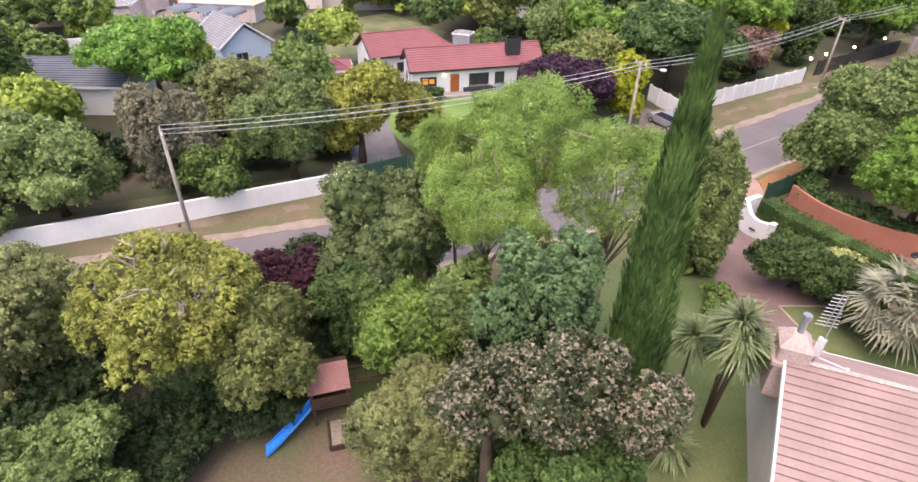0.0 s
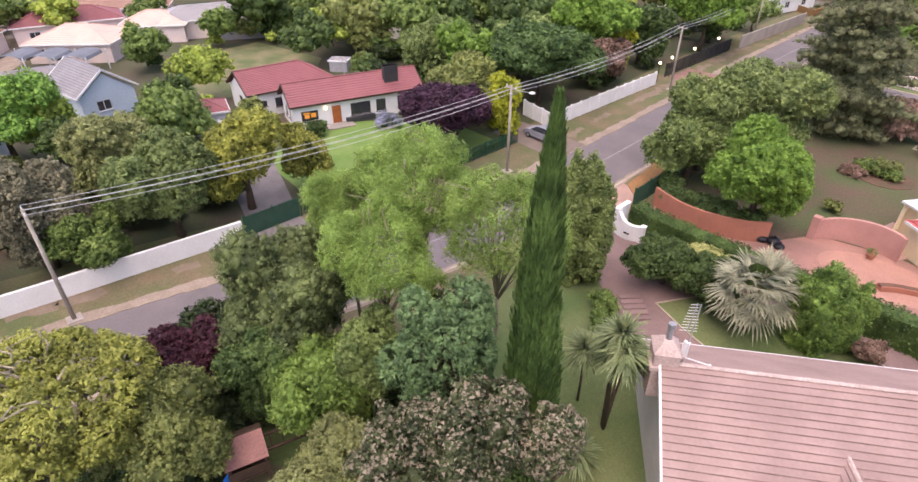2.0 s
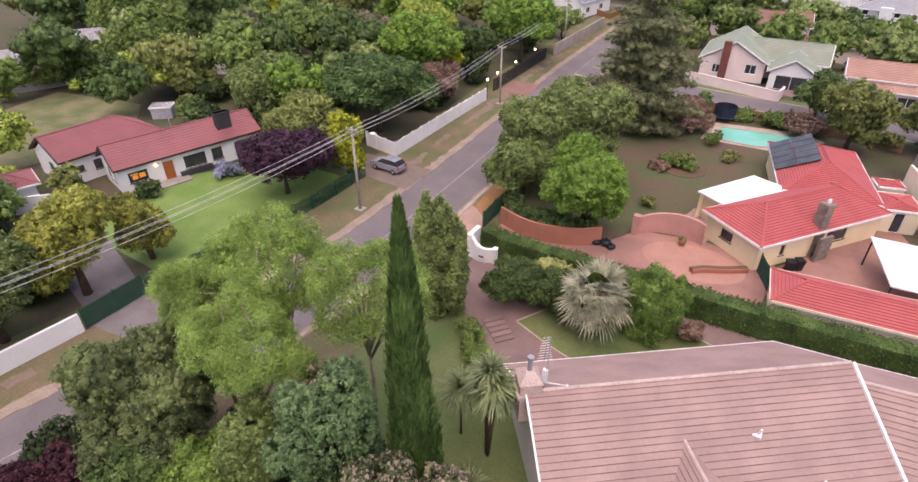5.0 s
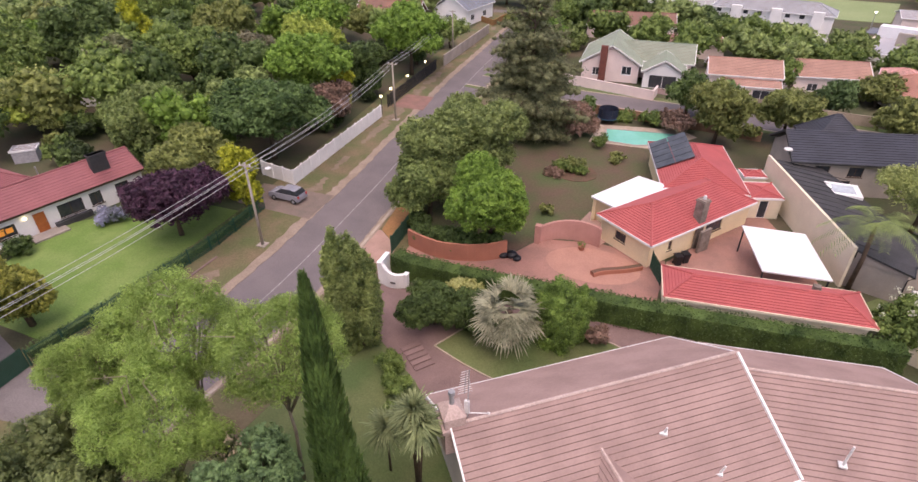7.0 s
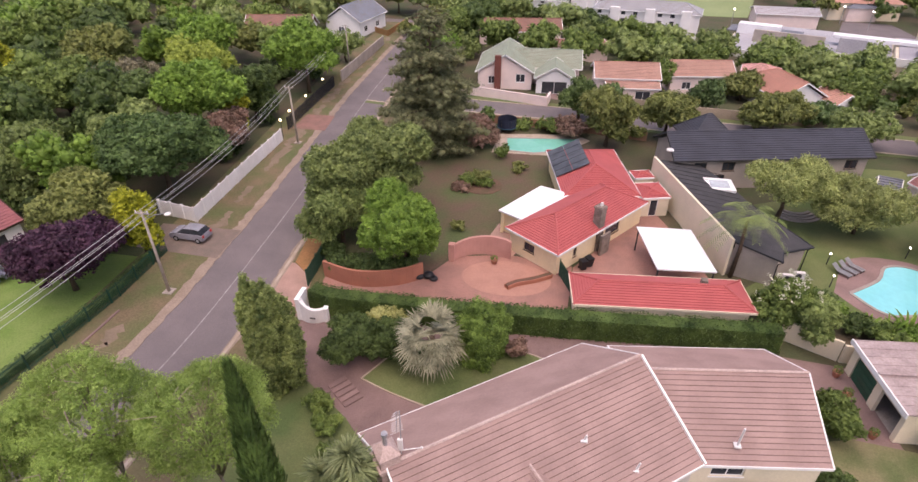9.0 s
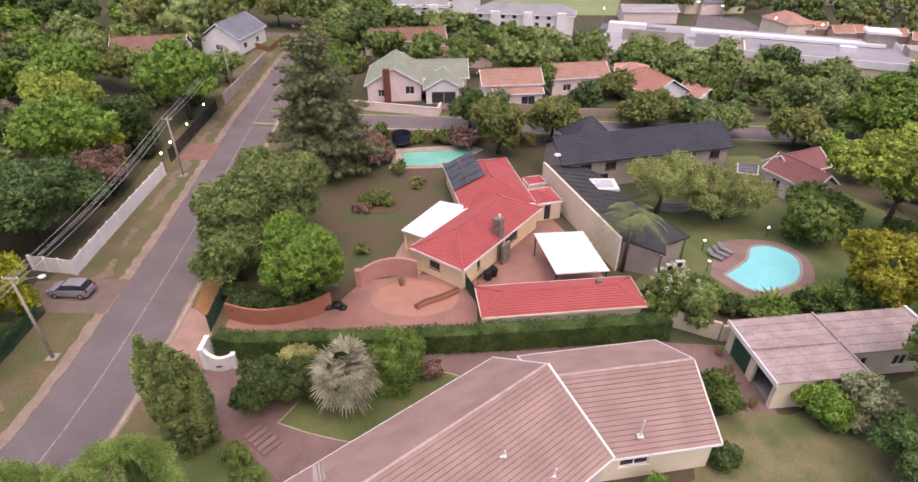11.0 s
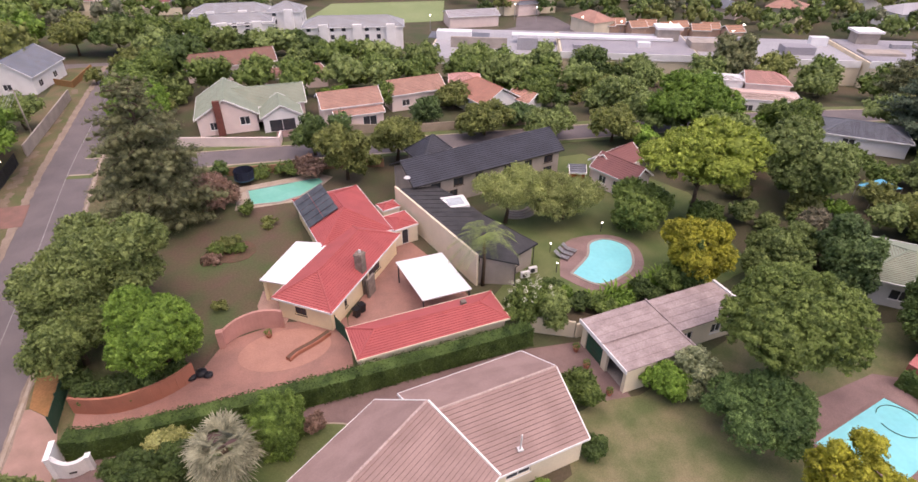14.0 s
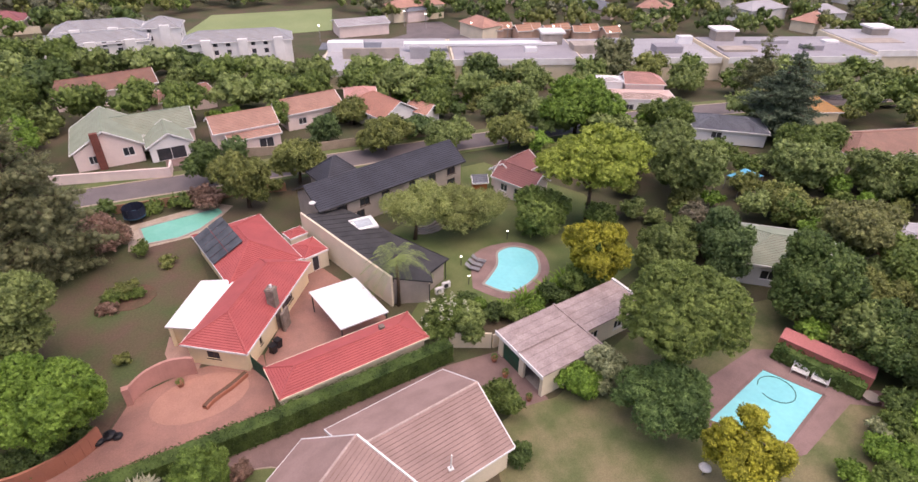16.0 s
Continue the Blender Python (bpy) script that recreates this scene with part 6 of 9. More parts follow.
house("outbuilding", "white outbuilding with a red roof", -63.5, 20.0, 74, 5.0, 3.5, 2.4, 3.3, WHITE_PAINT, RED_SHEET)

# ---- other houses across the street ----
house("house", "white house with a grey sheet roof behind trees", -70.6, -4.5, 60, 13.0, 7.0, 3.0, 4.8, WHITE_PAINT, SLATE_TILE, hips=(False, False), holes={0: [(6.8, 0.9, 1.8, 1.4), (2.0, 0.9, 1.5, 1.2)]})
house("house", "house with a light grey gabled roof and a pale blue gable", -78.6, 13.0, 11, 8.0, 6.2, 3.0, 5.6, mat("pale_blue_paint", (0.6, 0.68, 0.78), (0.54, 0.62, 0.72), 0.7, 0.5, 8.0, 0.1), mat("light_grey_tile", (0.27, 0.26, 0.28), (0.22, 0.21, 0.23), 0.7, 0.5, 9, 0.2, island=0.06), hips=(False, False), holes={1: [(1.4, 0.9, 1.6, 1.2)]})
house("house", "long low house with a grey roof beside a courtyard", -86.0, 5.5, 82, 17.0, 7.0, 2.9, 4.2, PINK_PLASTER, mat("pale_grey_tile", (0.33, 0.31, 0.33), (0.27, 0.25, 0.27), 0.7, 0.5, 9, 0.2, island=0.06), hips=(True, True))
shades = thing("carport", "row of dark fabric carport shades on white posts", "carport", pose(-97.0, 14.0, 0, 0, 0, 48))
for k in range(3):
    g = Geo()
    for i in range(7):
        a = i / 6 * math.pi
        g.v += [(-6.2 + 4.3 * k - 1.9 * math.cos(a), -2.4, 2.4 + 0.7 * math.sin(a)), (-6.2 + 4.3 * k - 1.9 * math.cos(a), 2.4, 2.4 + 0.7 * math.sin(a))]
    g.f += [(2 * i, 2 * i + 1, 2 * i + 3, 2 * i + 2) for i in range(6)]
    part("shade_cloth", g, SLATE_TILE, shades)
for k in range(4):
    for y in (-2.5, 2.5):
        part("post", Geo().box(-8.4 + 4.3 * k, y - 0.06, 0, -8.26 + 4.3 * k, y + 0.06, 2.9), WHITE_METAL, shades)
house("house", "house with a wide pale peach hipped roof", -106.0, 18.5, 52, 12.0, 9.0, 2.8, 4.8, PINK_PLASTER, PEACH_TILE, holes={0: [(2, 0.9, 1.6, 1.2), (7, 0.9, 1.6, 1.2)]}, pitch=0.6)
house("house", "neighbouring house with a pale peach roof", -110.0, 31.0, 60, 10.0, 8.0, 2.8, 4.6, PINK_PLASTER, PEACH_TILE, pitch=0.6, holes={0: [(2, 0.9, 1.6, 1.2)]})
plain_wall("wall_far_yard", "long pale yard wall beyond the lawn", [(-101, 38), (-95, 52)], 2.2, 0.25, PALE_SHEET)
plain_wall("wall_far_lot", "white garden wall behind the grey-roofed house", [(-92, -8), (-90, 10)], 2.0, 0.25, WHITE_PAINT)
house("house", "small house with a pale blue-grey roof among tall trees", -85.8, 62.6, 25, 10.0, 6.0, 2.8, 4.2, WHITE_PAINT, PALE_SHEET, holes={0: [(2, 0.9, 1.6, 1.2)]})
house("shed", "small grey shed among the trees", -72.6, 43.7, 40, 2.6, 1.8, 1.6, 1.9, PALE_SHEET, PALE_SHEET, over=0.1, category="shed")
for k, (x, y, t, m, lab) in enumerate([(-112, -2, 70, PALE_SHEET, "distant house with a pale sheet roof"), (-121, 20, 80, RED_SHEET, "distant house with a peach tiled roof"), (-108, 40, 75, PALE_SHEET, "distant low house with a pale roof"), (-118, 2, 60, ORANGE_TILE, "distant house with an orange tiled roof"), (-112, 55, 60, PALE_SHEET, "distant pale house by a field"), (-128, 30, 65, ORANGE_TILE, "distant house with a peach roof")]):
    house("house", lab, x, y, t, 14.0 + 2 * (k % 3), 8.0, 3.0, 4.8, PINK_PLASTER, m, holes={0: [(2, 0.9, 1.6, 1.2), (8, 0.9, 1.6, 1.2)]}, group="distant houses")
house("house", "house with a brown tiled roof beyond trees", -62, 125, 10, 14, 8, 3.4, 6.0, WHITE_PAINT, BROWN_TILE, hips=(False, False), holes={0: [(2, 0.9, 1.6, 1.2), (8, 0.9, 1.6, 1.2)]})
house("house", "white house with a grey-blue gabled roof by the street", -49.6, 139.4, 80, 13, 9, 3.4, 6.6, WHITE_PAINT, mat("grey_blue_tile", (0.2, 0.22, 0.27), (0.16, 0.18, 0.22), 0.7, 0.5, 9, 0.2, island=0.06), hips=(False, False), holes={0: [(2, 0.9, 1.6, 1.2), (8, 0.9, 1.6, 1.2)], 3: [(3, 0.9, 1.6, 1.2)]})
house("house", "house with a long brown tiled roof", -10.0, 137.0, 8, 18, 8, 3.4, 5.4, PINK_PLASTER, BROWN_TILE, hips=(False, False), holes={0: [(2, 0.9, 1.6, 1.2), (8, 0.9, 1.6, 1.2)]})
house("house", "house with a dark brown flat roof", 3.0, 127.0, 8, 12, 7, 3.0, 3.6, PINK_PLASTER, BROWN_TILE, holes={0: [(2, 0.9, 1.6, 1.2)]})


# ---- apartment blocks, shopping centre, far houses ----
PALE_SLATE = mat("pale_grey_roof_tile", (0.34, 0.35, 0.38), (0.28, 0.29, 0.32), 0.7, 0.3, 9.0, 0.2, grain=0.09)


def block(label, x, y, turn, L, W, h, floors, material, roof_mat, group="apartment blocks"):
    root = thing("apartment_block", label, "apartment block", pose(x, y, fall(x, y), 0, 0, turn), group)
    n = int(L / 3.2)
    hs = [(1.0 + i * (L - 2.0) / n, 0.9 + f * h / floors, 1.2, 1.3) for i in range(n) for f in range(floors)]
    ends = [(1.5 + i * 3.0, 0.9 + f * h / floors, 1.1, 1.3) for i in range(max(1, int((W - 2) / 3.0))) for f in range(floors)]
    house("", "", 0, 0, 0, L, W, h, h + 2.2, material, roof_mat, holes={0: hs, 3: ends, 1: ends}, parent=root, at=pose(0, 0, 0), panes=1, pitch=0.6)
    for k in range(int(L / 9)):
        part("stair_tower", Geo().box(-L / 2 + 4.5 + 9 * k, -W / 2 - 1.0, 0, -L / 2 + 6.9 + 9 * k, -W / 2 - 0.002, h + 0.8), WHITE_PAINT, root)
    return root


block("pale three-storey apartment block with a grey roof", 21.5, 168.5, -12, 27, 8, 6.2, 3, WHITE_PAINT, PALE_SLATE)
block("pale apartment block with a blue-grey roof", -13.5, 178.0, -3, 28, 8, 5.0, 3, WHITE_PAINT, PALE_SLATE)
block("taller pale apartment block", 4.6, 183.0, -14, 9.0, 8, 8.2, 4, WHITE_PAINT, PALE_SLATE)
block("pale apartment block behind the others", -11.0, 192.0, -5, 22, 8, 5.6, 3, WHITE_PAINT, PALE_SLATE)
tagged(part("retaining_wall", band(Geo(), [(13.0, 161.0), (29.5, 157.0)], 0.2, 0.2, -4.8, -1.9), PINK_PLASTER), "pinkish retaining wall below the apartment block", "wall", kind="structure")
mall = thing("shopping_centre", "long low shopping centre with pale walls and sheet roofs", "shopping centre", pose(91, 117.5, -4.5, 0, 0, -23.0))
for (x0, y0, x1, y1, h, m) in ((-60, -7, -28, 24, 4.6, PALE_SHEET), (-28.2, -4, 4, 18, 6.0, MALL_SHEET), (4.2, -2, 40, 19, 5.4, PALE_SHEET), (40.2, -5, 80, 17, 6.2, MALL_SHEET), (80.2, -3, 150, 22, 7.0, PALE_SHEET)):
    part("wall", Geo().box(x0, y0, 0, x1, y1, h), CREAM, mall)
    part("roof_sheet", Geo().box(x0 + 0.5, y0 + 0.5, h + 0.002, x1 - 0.5, y1 - 0.5, h + 0.25), m, mall)
    part("parapet", Geo().box(x0 - 0.2, y0 - 0.25, h - 0.9, x1 - 0.3, y0 - 0.002, h + 0.6), WHITE_PAINT, mall)
part("canopy", Geo().box(-40, 9, 6.4, 0, 12, 7.0), WHITE_SHEET, mall, "long white curved canopy")
for k, (x, y, w, d) in enumerate(((-55, 12, 9, 3), (-48, 4, 14, 0.8), (-36, 4, 5, 2), (-22, 2, 6, 3), (-8, 4, 3, 2), (8, 6, 10, 5), (16, 13, 5, 2), (28, 5, 7, 4), (36, 13, 4, 2), (46, 3, 9, 4), (57, 9, 12, 1.2), (66, 3, 5, 3), (76, 10, 4, 2.5), (88, 8, 12, 5), (108, 6, 9, 4), (120, 14, 10, 2))):
    part("roof_unit", Geo().box(x - w / 2, y - d / 2, 4.4, x + w / 2, y + d / 2, 7.0 + 0.35 * (k % 3)), (WHITE_SHEET, GREY_PLASTER, PALE_SHEET, MALL_SHEET)[k % 4], mall)
part("roof_panel", Geo().box(-62, 12, 4.88, -46, 19, 5.0), SLATE_TILE, mall, "dark panel field on the pale roof")
for x, y in ((-1, 12.3), (47, 14), (93, 16)):
    part("roof_tower", Geo().box(x - 2.6, y - 2, 5, x + 2.6, y + 2, 9), GREY_PLASTER, mall)
    part("tower_cap", Geo().box(x - 3.2, y - 2.6, 9.002, x + 3.2, y + 2.6, 9.5), WHITE_PAINT, mall)
sheet("car_park", [(48, 160), (80, 144), (98, 152), (92, 168), (92, 190), (80, 192), (74, 178), (60, 172)], -4.44, ASPHALT, "asphalt car park beside the shopping centre", "car park", 0.6)
sheet("service_yard", [(33, 127), (47, 123), (62, 150), (44, 166), (33, 152)], -4.2, mat("pale_yard_concrete", (0.46, 0.41, 0.39), (0.38, 0.34, 0.32), 0.9, 0.2, 8.0, 0.2), "pale concrete yard beside the shopping centre", "yard", 0.8)
sheet("sports_field", [(6, 197), (54, 193), (64, 226), (22, 232)], -4.42, FIELD, "bright green sports field", "sports field", 0.6)
PEACH_WALL = mat("peach_plaster", (0.62, 0.42, 0.33), (0.54, 0.37, 0.29), 0.85, 0.5, 9, 0.1)
TOWN = mat("town_orange_tile", (0.4, 0.22, 0.15), (0.33, 0.18, 0.125), 0.75, 0.5, 9, 0.2)
for k in range(9):
    house("townhouse", "distant orange townhouse in a long row", 97 + 4.0 * k, 162.5 - 2.2 * k + (k % 2) * 3, -24 + 8 * (k % 3), 4.6, 4.6, 2.8, 4.2, PEACH_WALL, TOWN, hips=(False, False), group="distant townhouses", pitch=0.9, category="house")
tagged(part("boundary_wall", Geo().beam((90.5, 167.5, -3.8), (131.0, 149.0, -3.8), 0.3, 1.9), PEACH_WALL), "tan wall before the row of townhouses", "wall", kind="structure")
house("hall", "low hall with a pale sheet roof behind the car park", 61.5, 186.0, -4, 16.0, 9.0, 3.4, 4.6, PINK_PLASTER, PALE_SHEET, hips=(False, False), pitch=0.9, category="hall")
house("house", "distant house with a dull red roof", -48.0, 222.0, 8, 16.0, 9.0, 3.0, 5.4, CREAM, RED_SHEET, pitch=0.9)
house("house", "distant house with a red roof behind a pale wall", -36.0, 213.0, -6, 13.0, 8.0, 3.0, 5.0, PINK_PLASTER, RED_SHEET, pitch=0.9)
tagged(part("boundary_wall", Geo().beam((-56.0, 207.0, 0.9), (-26.0, 204.0, 0.9), 0.3, 1.9), CREAM), "pale wall before the distant red roofs", "wall", kind="structure")


def tall_lamp(x, y, h):
    root = thing("street_lamp", "distant glowing lamp on a thin post", "lamp", pose(x, y, fall(x, y)), "distant lamps")
    part("post", Geo().tube([(0, 0, 0), (0, 0, h)], [0.09, 0.06], 6), GREY_METAL, root)
    part("lamp_head", Geo().ball((0, 0, h + 0.12), 0.3, 0.6, 10, 6), LAMP_WHITE, root)


for x, y in ((46.5, 180.4), (78.0, 189.1), (82.8, 182.3), (90.4, 165.0), (98.7, 156.6), (111.4, 150.5), (122.6, 137.4), (130.6, 142.6)):
    tall_lamp(x, y, 4.6)
far = np.random.default_rng(31)


def settlement(label, count, x0, x1, y0, y1, inside, wall_mat, roof_mat):
    """Far houses of one colour, too small to tell apart singly: walls and hipped roofs."""
    walls, tops = Geo(), Geo()
    for _ in range(count):
        x, y = x0 + (x1 - x0) * far.random(), y0 + (y1 - y0) * far.random()
        if not inside(x, y):
            continue
        m = pose(x, y, fall(x, y), 0, 0, far.random() * 180)
        a, b, h = 5 + 5 * far.random(), 3.5 + 1.5 * far.random(), 3 + 2 * far.random()
        for g, pts in ((walls, [(-a, -b, -1), (a, -b, -1), (a, b, -1), (-a, b, -1), (-a, -b, h), (a, -b, h), (a, b, h), (-a, b, h)]), (tops, [(-a - 0.5, -b - 0.5, h), (a + 0.5, -b - 0.5, h), (a + 0.5, b + 0.5, h), (-a - 0.5, b + 0.5, h), (-a + b, -0.05, h + 2.2), (a - b, -0.05, h + 2.2), (a - b, 0.05, h + 2.2), (-a + b, 0.05, h + 2.2)])):
            g.add([m @ Vector(p) for p in pts], [(3, 2, 1, 0), (4, 5, 6, 7), (0, 1, 5, 4), (1, 2, 6, 5), (2, 3, 7, 6), (3, 0, 4, 7)])
    tagged(part("far_houses", walls, wall_mat), label + ", their walls", "houses", kind="stuff")
    tagged(part("far_roofs", tops, roof_mat), label + ", their roofs", "houses", kind="stuff")


def beyond(x, y):
    return y > 176 - 0.42 * (x - 60) and not (-30 < x < 82 and y < 262) and math.hypot(x, y) > 185


settlement("distant white houses with pale roofs", 170, -150, 420, 60, 420, lambda x, y: beyond(x, y) and math.hypot(x, y) > 235, WHITE_PAINT, PALE_SHEET)
settlement("distant cream houses with reddish roofs", 60, -150, 420, 60, 420, beyond, CREAM, ORANGE_TILE)
settlement("distant pink houses with grey roofs", 60, -150, 420, 60, 420, beyond, PINK_PLASTER, SLATE_TILE)


# ---- hedge ----
def hedge(label, line, w, h, material, leaf=0.2, density=260):
    """A clipped hedge: a dense body with leaves over its faces."""
    rng = np.random.default_rng(77)
    root = thing("hedge", label, "hedge", pose(line[0][0], line[0][1], 0))
    o = Vector(line[0])
    loc = [Vector(p) - o for p in line]
    g = Geo()
    band(g, loc, w / 2 - 0.12, w / 2 - 0.12, 0, h - 0.1)
    part("body", g, material, root)
    qs = []
    for a, b in zip(loc, loc[1:]):
        L = (b - a).length
        n = int(L * density)
        d = (b - a) / L
        s = Vector((-d.y, d.x))
        per = w + 2 * h
        u = rng.random(n) * per
        t = rng.random(n) * L
        off = np.where(u < h, -w / 2, np.where(u < h + w, u - h - w / 2, w / 2)) + rng.normal(size=n) * 0.06
        z = np.where(u < h, u, np.where(u < h + w, h, per - u)) + rng.normal(size=n) * 0.06 + 0.07 * np.sin(t * 1.3) + 0.05 * np.sin(t * 3.1)
        nx = np.where(u < h, -1.0, np.where(u < h + w, 0.0, 1.0))
        nz = np.where((u >= h) & (u < h + w), 1.0, 0.15)
        p = np.stack([a.x + d.x * t + s.x * off, a.y + d.y * t + s.y * off, z], 1)
        nrm = unit(np.stack([s.x * nx, s.y * nx, nz], 1) + rng.normal(size=(n, 3)) * 0.5)
        tt = unit(np.cross(nrm, rng.normal(size=(n, 3))))
        ss = np.cross(nrm, tt)
        ln = leaf * (0.7 + 0.6 * rng.random(n))[:, None]
        qs.append(np.stack([p - tt * ln / 2, p + ss * ln * 0.3, p + tt * ln / 2, p - ss * ln * 0.3], 1))
    me = raw_mesh("leaves", np.concatenate(qs))
    me.materials.append(material)
    new("leaves", me).parent = root
    return root


hedge("tall clipped green hedge along the driveway", [(-19.4, 37.9), (-17.3, 37.4), (-8, 37.5), (2, 37.9), (19.0, 39.1)], 1.5, 2.1, L_HEDGE, 0.17, 420)
hedge("clipped hedge beside the pool wall", [(47.6, 24.8), (50.2, 17.4)], 1.1, 1.6, L_HEDGE, 0.3, 120)
hedge("low planting along the green street fence", [(-39.9, 19.0), (-39.1, 24.6), (-38.4, 31), (-38.0, 36), (-38.2, 43)], 0.9, 0.7, L_TEAL, 0.2, 120)


# ---- palms and yuccas ----
def fan_palm(x, y, h, r, label):
    rng = np.random.default_rng(5)
    root = thing("fan_palm", label, "palm", pose(x, y, 0))
    part("trunk", Geo().tube([(0, 0, -0.1), (0.05, 0, h * 0.35), (0, 0.05, h * 0.62)], [0.38, 0.32, 0.28], 10), BARK, root, smooth=True)
    qs = []
    for k in range(46):
        a, e = rng.random() * math.tau, -0.75 + 2.0 * rng.random()
        way = np.array([math.cos(a) * math.cos(e), math.sin(a) * math.cos(e), math.sin(e)])
        hub = np.array([0, 0, h * 0.62]) + way * r * (0.45 + 0.15 * rng.random())
        side = unit(np.cross(way, [0, 0, 1.0]))
        up = np.cross(side, way)
        for j in np.linspace(-1.35, 1.35, 15):
            w2 = unit(way * math.cos(j) + side * math.sin(j) + up * 0.1)
            qs.append(strap(rng, hub, w2, r * 0.6 * (0.8 + 0.3 * rng.random()), 0.17, 0.2 + 0.3 * rng.random(), 4))
    me = raw_mesh("fronds", np.concatenate(qs))
    me.materials.append(L_FAN)
    new("fronds", me).parent = root


def yucca(x, y, heads, label):
    rng = np.random.default_rng(int(abs(x * 100)))
    root = thing("yucca", label, "yucca", pose(x, y, 0))
    g = Geo()
    qs = []
    for hx, hy, hz in heads:
        g.tube([(0.15 * hx, 0.15 * hy, -0.1), (hx * 0.6, hy * 0.6, hz * 0.55), (hx, hy, hz)], [0.085, 0.065, 0.06], 8)
        me = raw_mesh("leaf_rosette", rosette(rng, (hx, hy, hz), 170, 1.5, 0.15, 0.3))
        me.materials.append(L_PALM)
        new("leaf_rosette", me).parent = root
    part("trunk", g, BARK, root, smooth=True)


def feather_palm(x, y, h, r, label, material=None):
    rng = np.random.default_rng(int(abs(x * 10)))
    root = thing("palm", label, "palm", pose(x, y, 0))
    part("trunk", Geo().tube([(0, 0, -0.1), (0.1, 0, h * 0.5), (0, 0.1, h)], [0.22, 0.17, 0.16], 10), BARK, root, smooth=True)
    qs = []
    for k in range(18):
        a, e = k / 18 * math.tau + rng.random() * 0.2, 0.1 + 0.9 * rng.random()
        way = np.array([math.cos(a) * math.cos(e), math.sin(a) * math.cos(e), math.sin(e)])
        side = unit(np.cross(way, [0, 0, 1.0]))
        for t in np.linspace(0.12, 1, 22):
            p = np.array([0, 0, h]) + way * r * t * 1.1 - np.array([0, 0, 0.75 * r * t * t])
            for s in (-1, 1):
                qs.append(strap(rng, p, side * s + way * 0.5 - np.array([0, 0, 0.5]), 0.2 * r * (1.2 - 0.6 * t), 0.07, 0.35, 2))
    me = raw_mesh("fronds", np.concatenate(qs))
    me.materials.append(material or L_GREY)
    new("fronds", me).parent = root


fan_palm(-7.6, 32.3, 5.0, 2.7, "silvery fan palm with drooping fronds on the island lawn")
yucca(-9.0, 19.1, [(0, 0, 6.6), (0.5, -0.35, 6.0), (-0.45, 0.35, 5.6), (0.3, 0.45, 4.9)], "tall yucca with several spiky heads beside the gable wall")
yucca(-11.0, 19.6, [(0, 0, 3.9)], "thin yucca on the lawn")
yucca(-8.7, 16.4, [(0, 0, 0.7)], "low cycad-like yucca at the foot of the wall")
feather_palm(17.6, 48.6, 6.4, 3.6, "slender palm with feathery drooping fronds by the tall wall")

def blossom(x, y, z, r, n, colour, label):
    """White flower clusters scattered over a crown."""
    rng = np.random.default_rng(3)
    d = unit(rng.normal(size=(n, 3)) + np.array([0, -0.3, 0.9]))
    q = leaves(rng, d * r, np.full(n, 0.22), n * 9, 0.16, 0.8)
    me = raw_mesh("blossom", q)
    me.materials.append(colour)
    ob = new("blossom", me)
    ob.matrix_world = pose(x, y, z)
    return tagged(ob, label, "blossom", kind="stuff")


blossom(20.0, 41.8, 2.9, 2.35, 46, leafy("white_petals", (0.5, 0.5, 0.36), (0.75, 0.74, 0.6)), "clusters of white blossom on the tree")

def broad_plant(x, y, h, label):
    """A clump of long broad upright leaves."""
    rng = np.random.default_rng(int(x * 37 + y * 11))
    root = thing("broad_leaf_plant", label, "plant", pose(x, y, 0), "broad-leaved plants by the wall")
    qs = []
    for _ in range(26):
        a, e = rng.random() * math.tau, 0.7 + 0.75 * rng.random()
        qs.append(strap(rng, (0.25 * math.cos(a), 0.25 * math.sin(a), 0.0), (math.cos(a) * math.cos(e), math.sin(a) * math.cos(e), math.sin(e)), h * (0.8 + 0.4 * rng.random()), 0.34, 0.35))
    me = raw_mesh("leaf_clump", np.concatenate(qs))
    me.materials.append(L_BRIGHT)
    new("leaf_clump", me).parent = root


for x, y, h in ((27.2, 42.9, 1.7), (28.8, 42.6, 2.1), (30.4, 43.0, 2.3), (32.0, 42.6, 2.0), (33.6, 43.2, 2.4), (35.2, 43.0, 2.2), (36.6, 43.9, 2.4)):
    broad_plant(x, y, h, "clump of long broad green leaves behind the pool wall")

# ---- trees of the garden below the camera ----
spindle("cypress", "tall dark columnar cypress with furrowed upright sprays", -9.3, 13.0, 19.2, 1.05, L_CYPRESS, 1, 17000, 0.36, 0.3, 0.7, lobes=11, wander=0.1, slim=0.2)
tree("evergreen", "dense rounded columnar evergreen beside the gate", -20.3, 30.4, 8.4, 1.1, L_EVER, 0.0, "spire", seed=2, lobes=26, lump=0.22, leaf=0.2, slim=0.5, most=12000)
tree("evergreen", "dense columnar evergreen with glossy leaves", -17.8, 28.5, 9.5, 1.6, L_EVER, 0.0, "spire", seed=3, lobes=30, lump=0.24, leaf=0.2, slim=0.5)
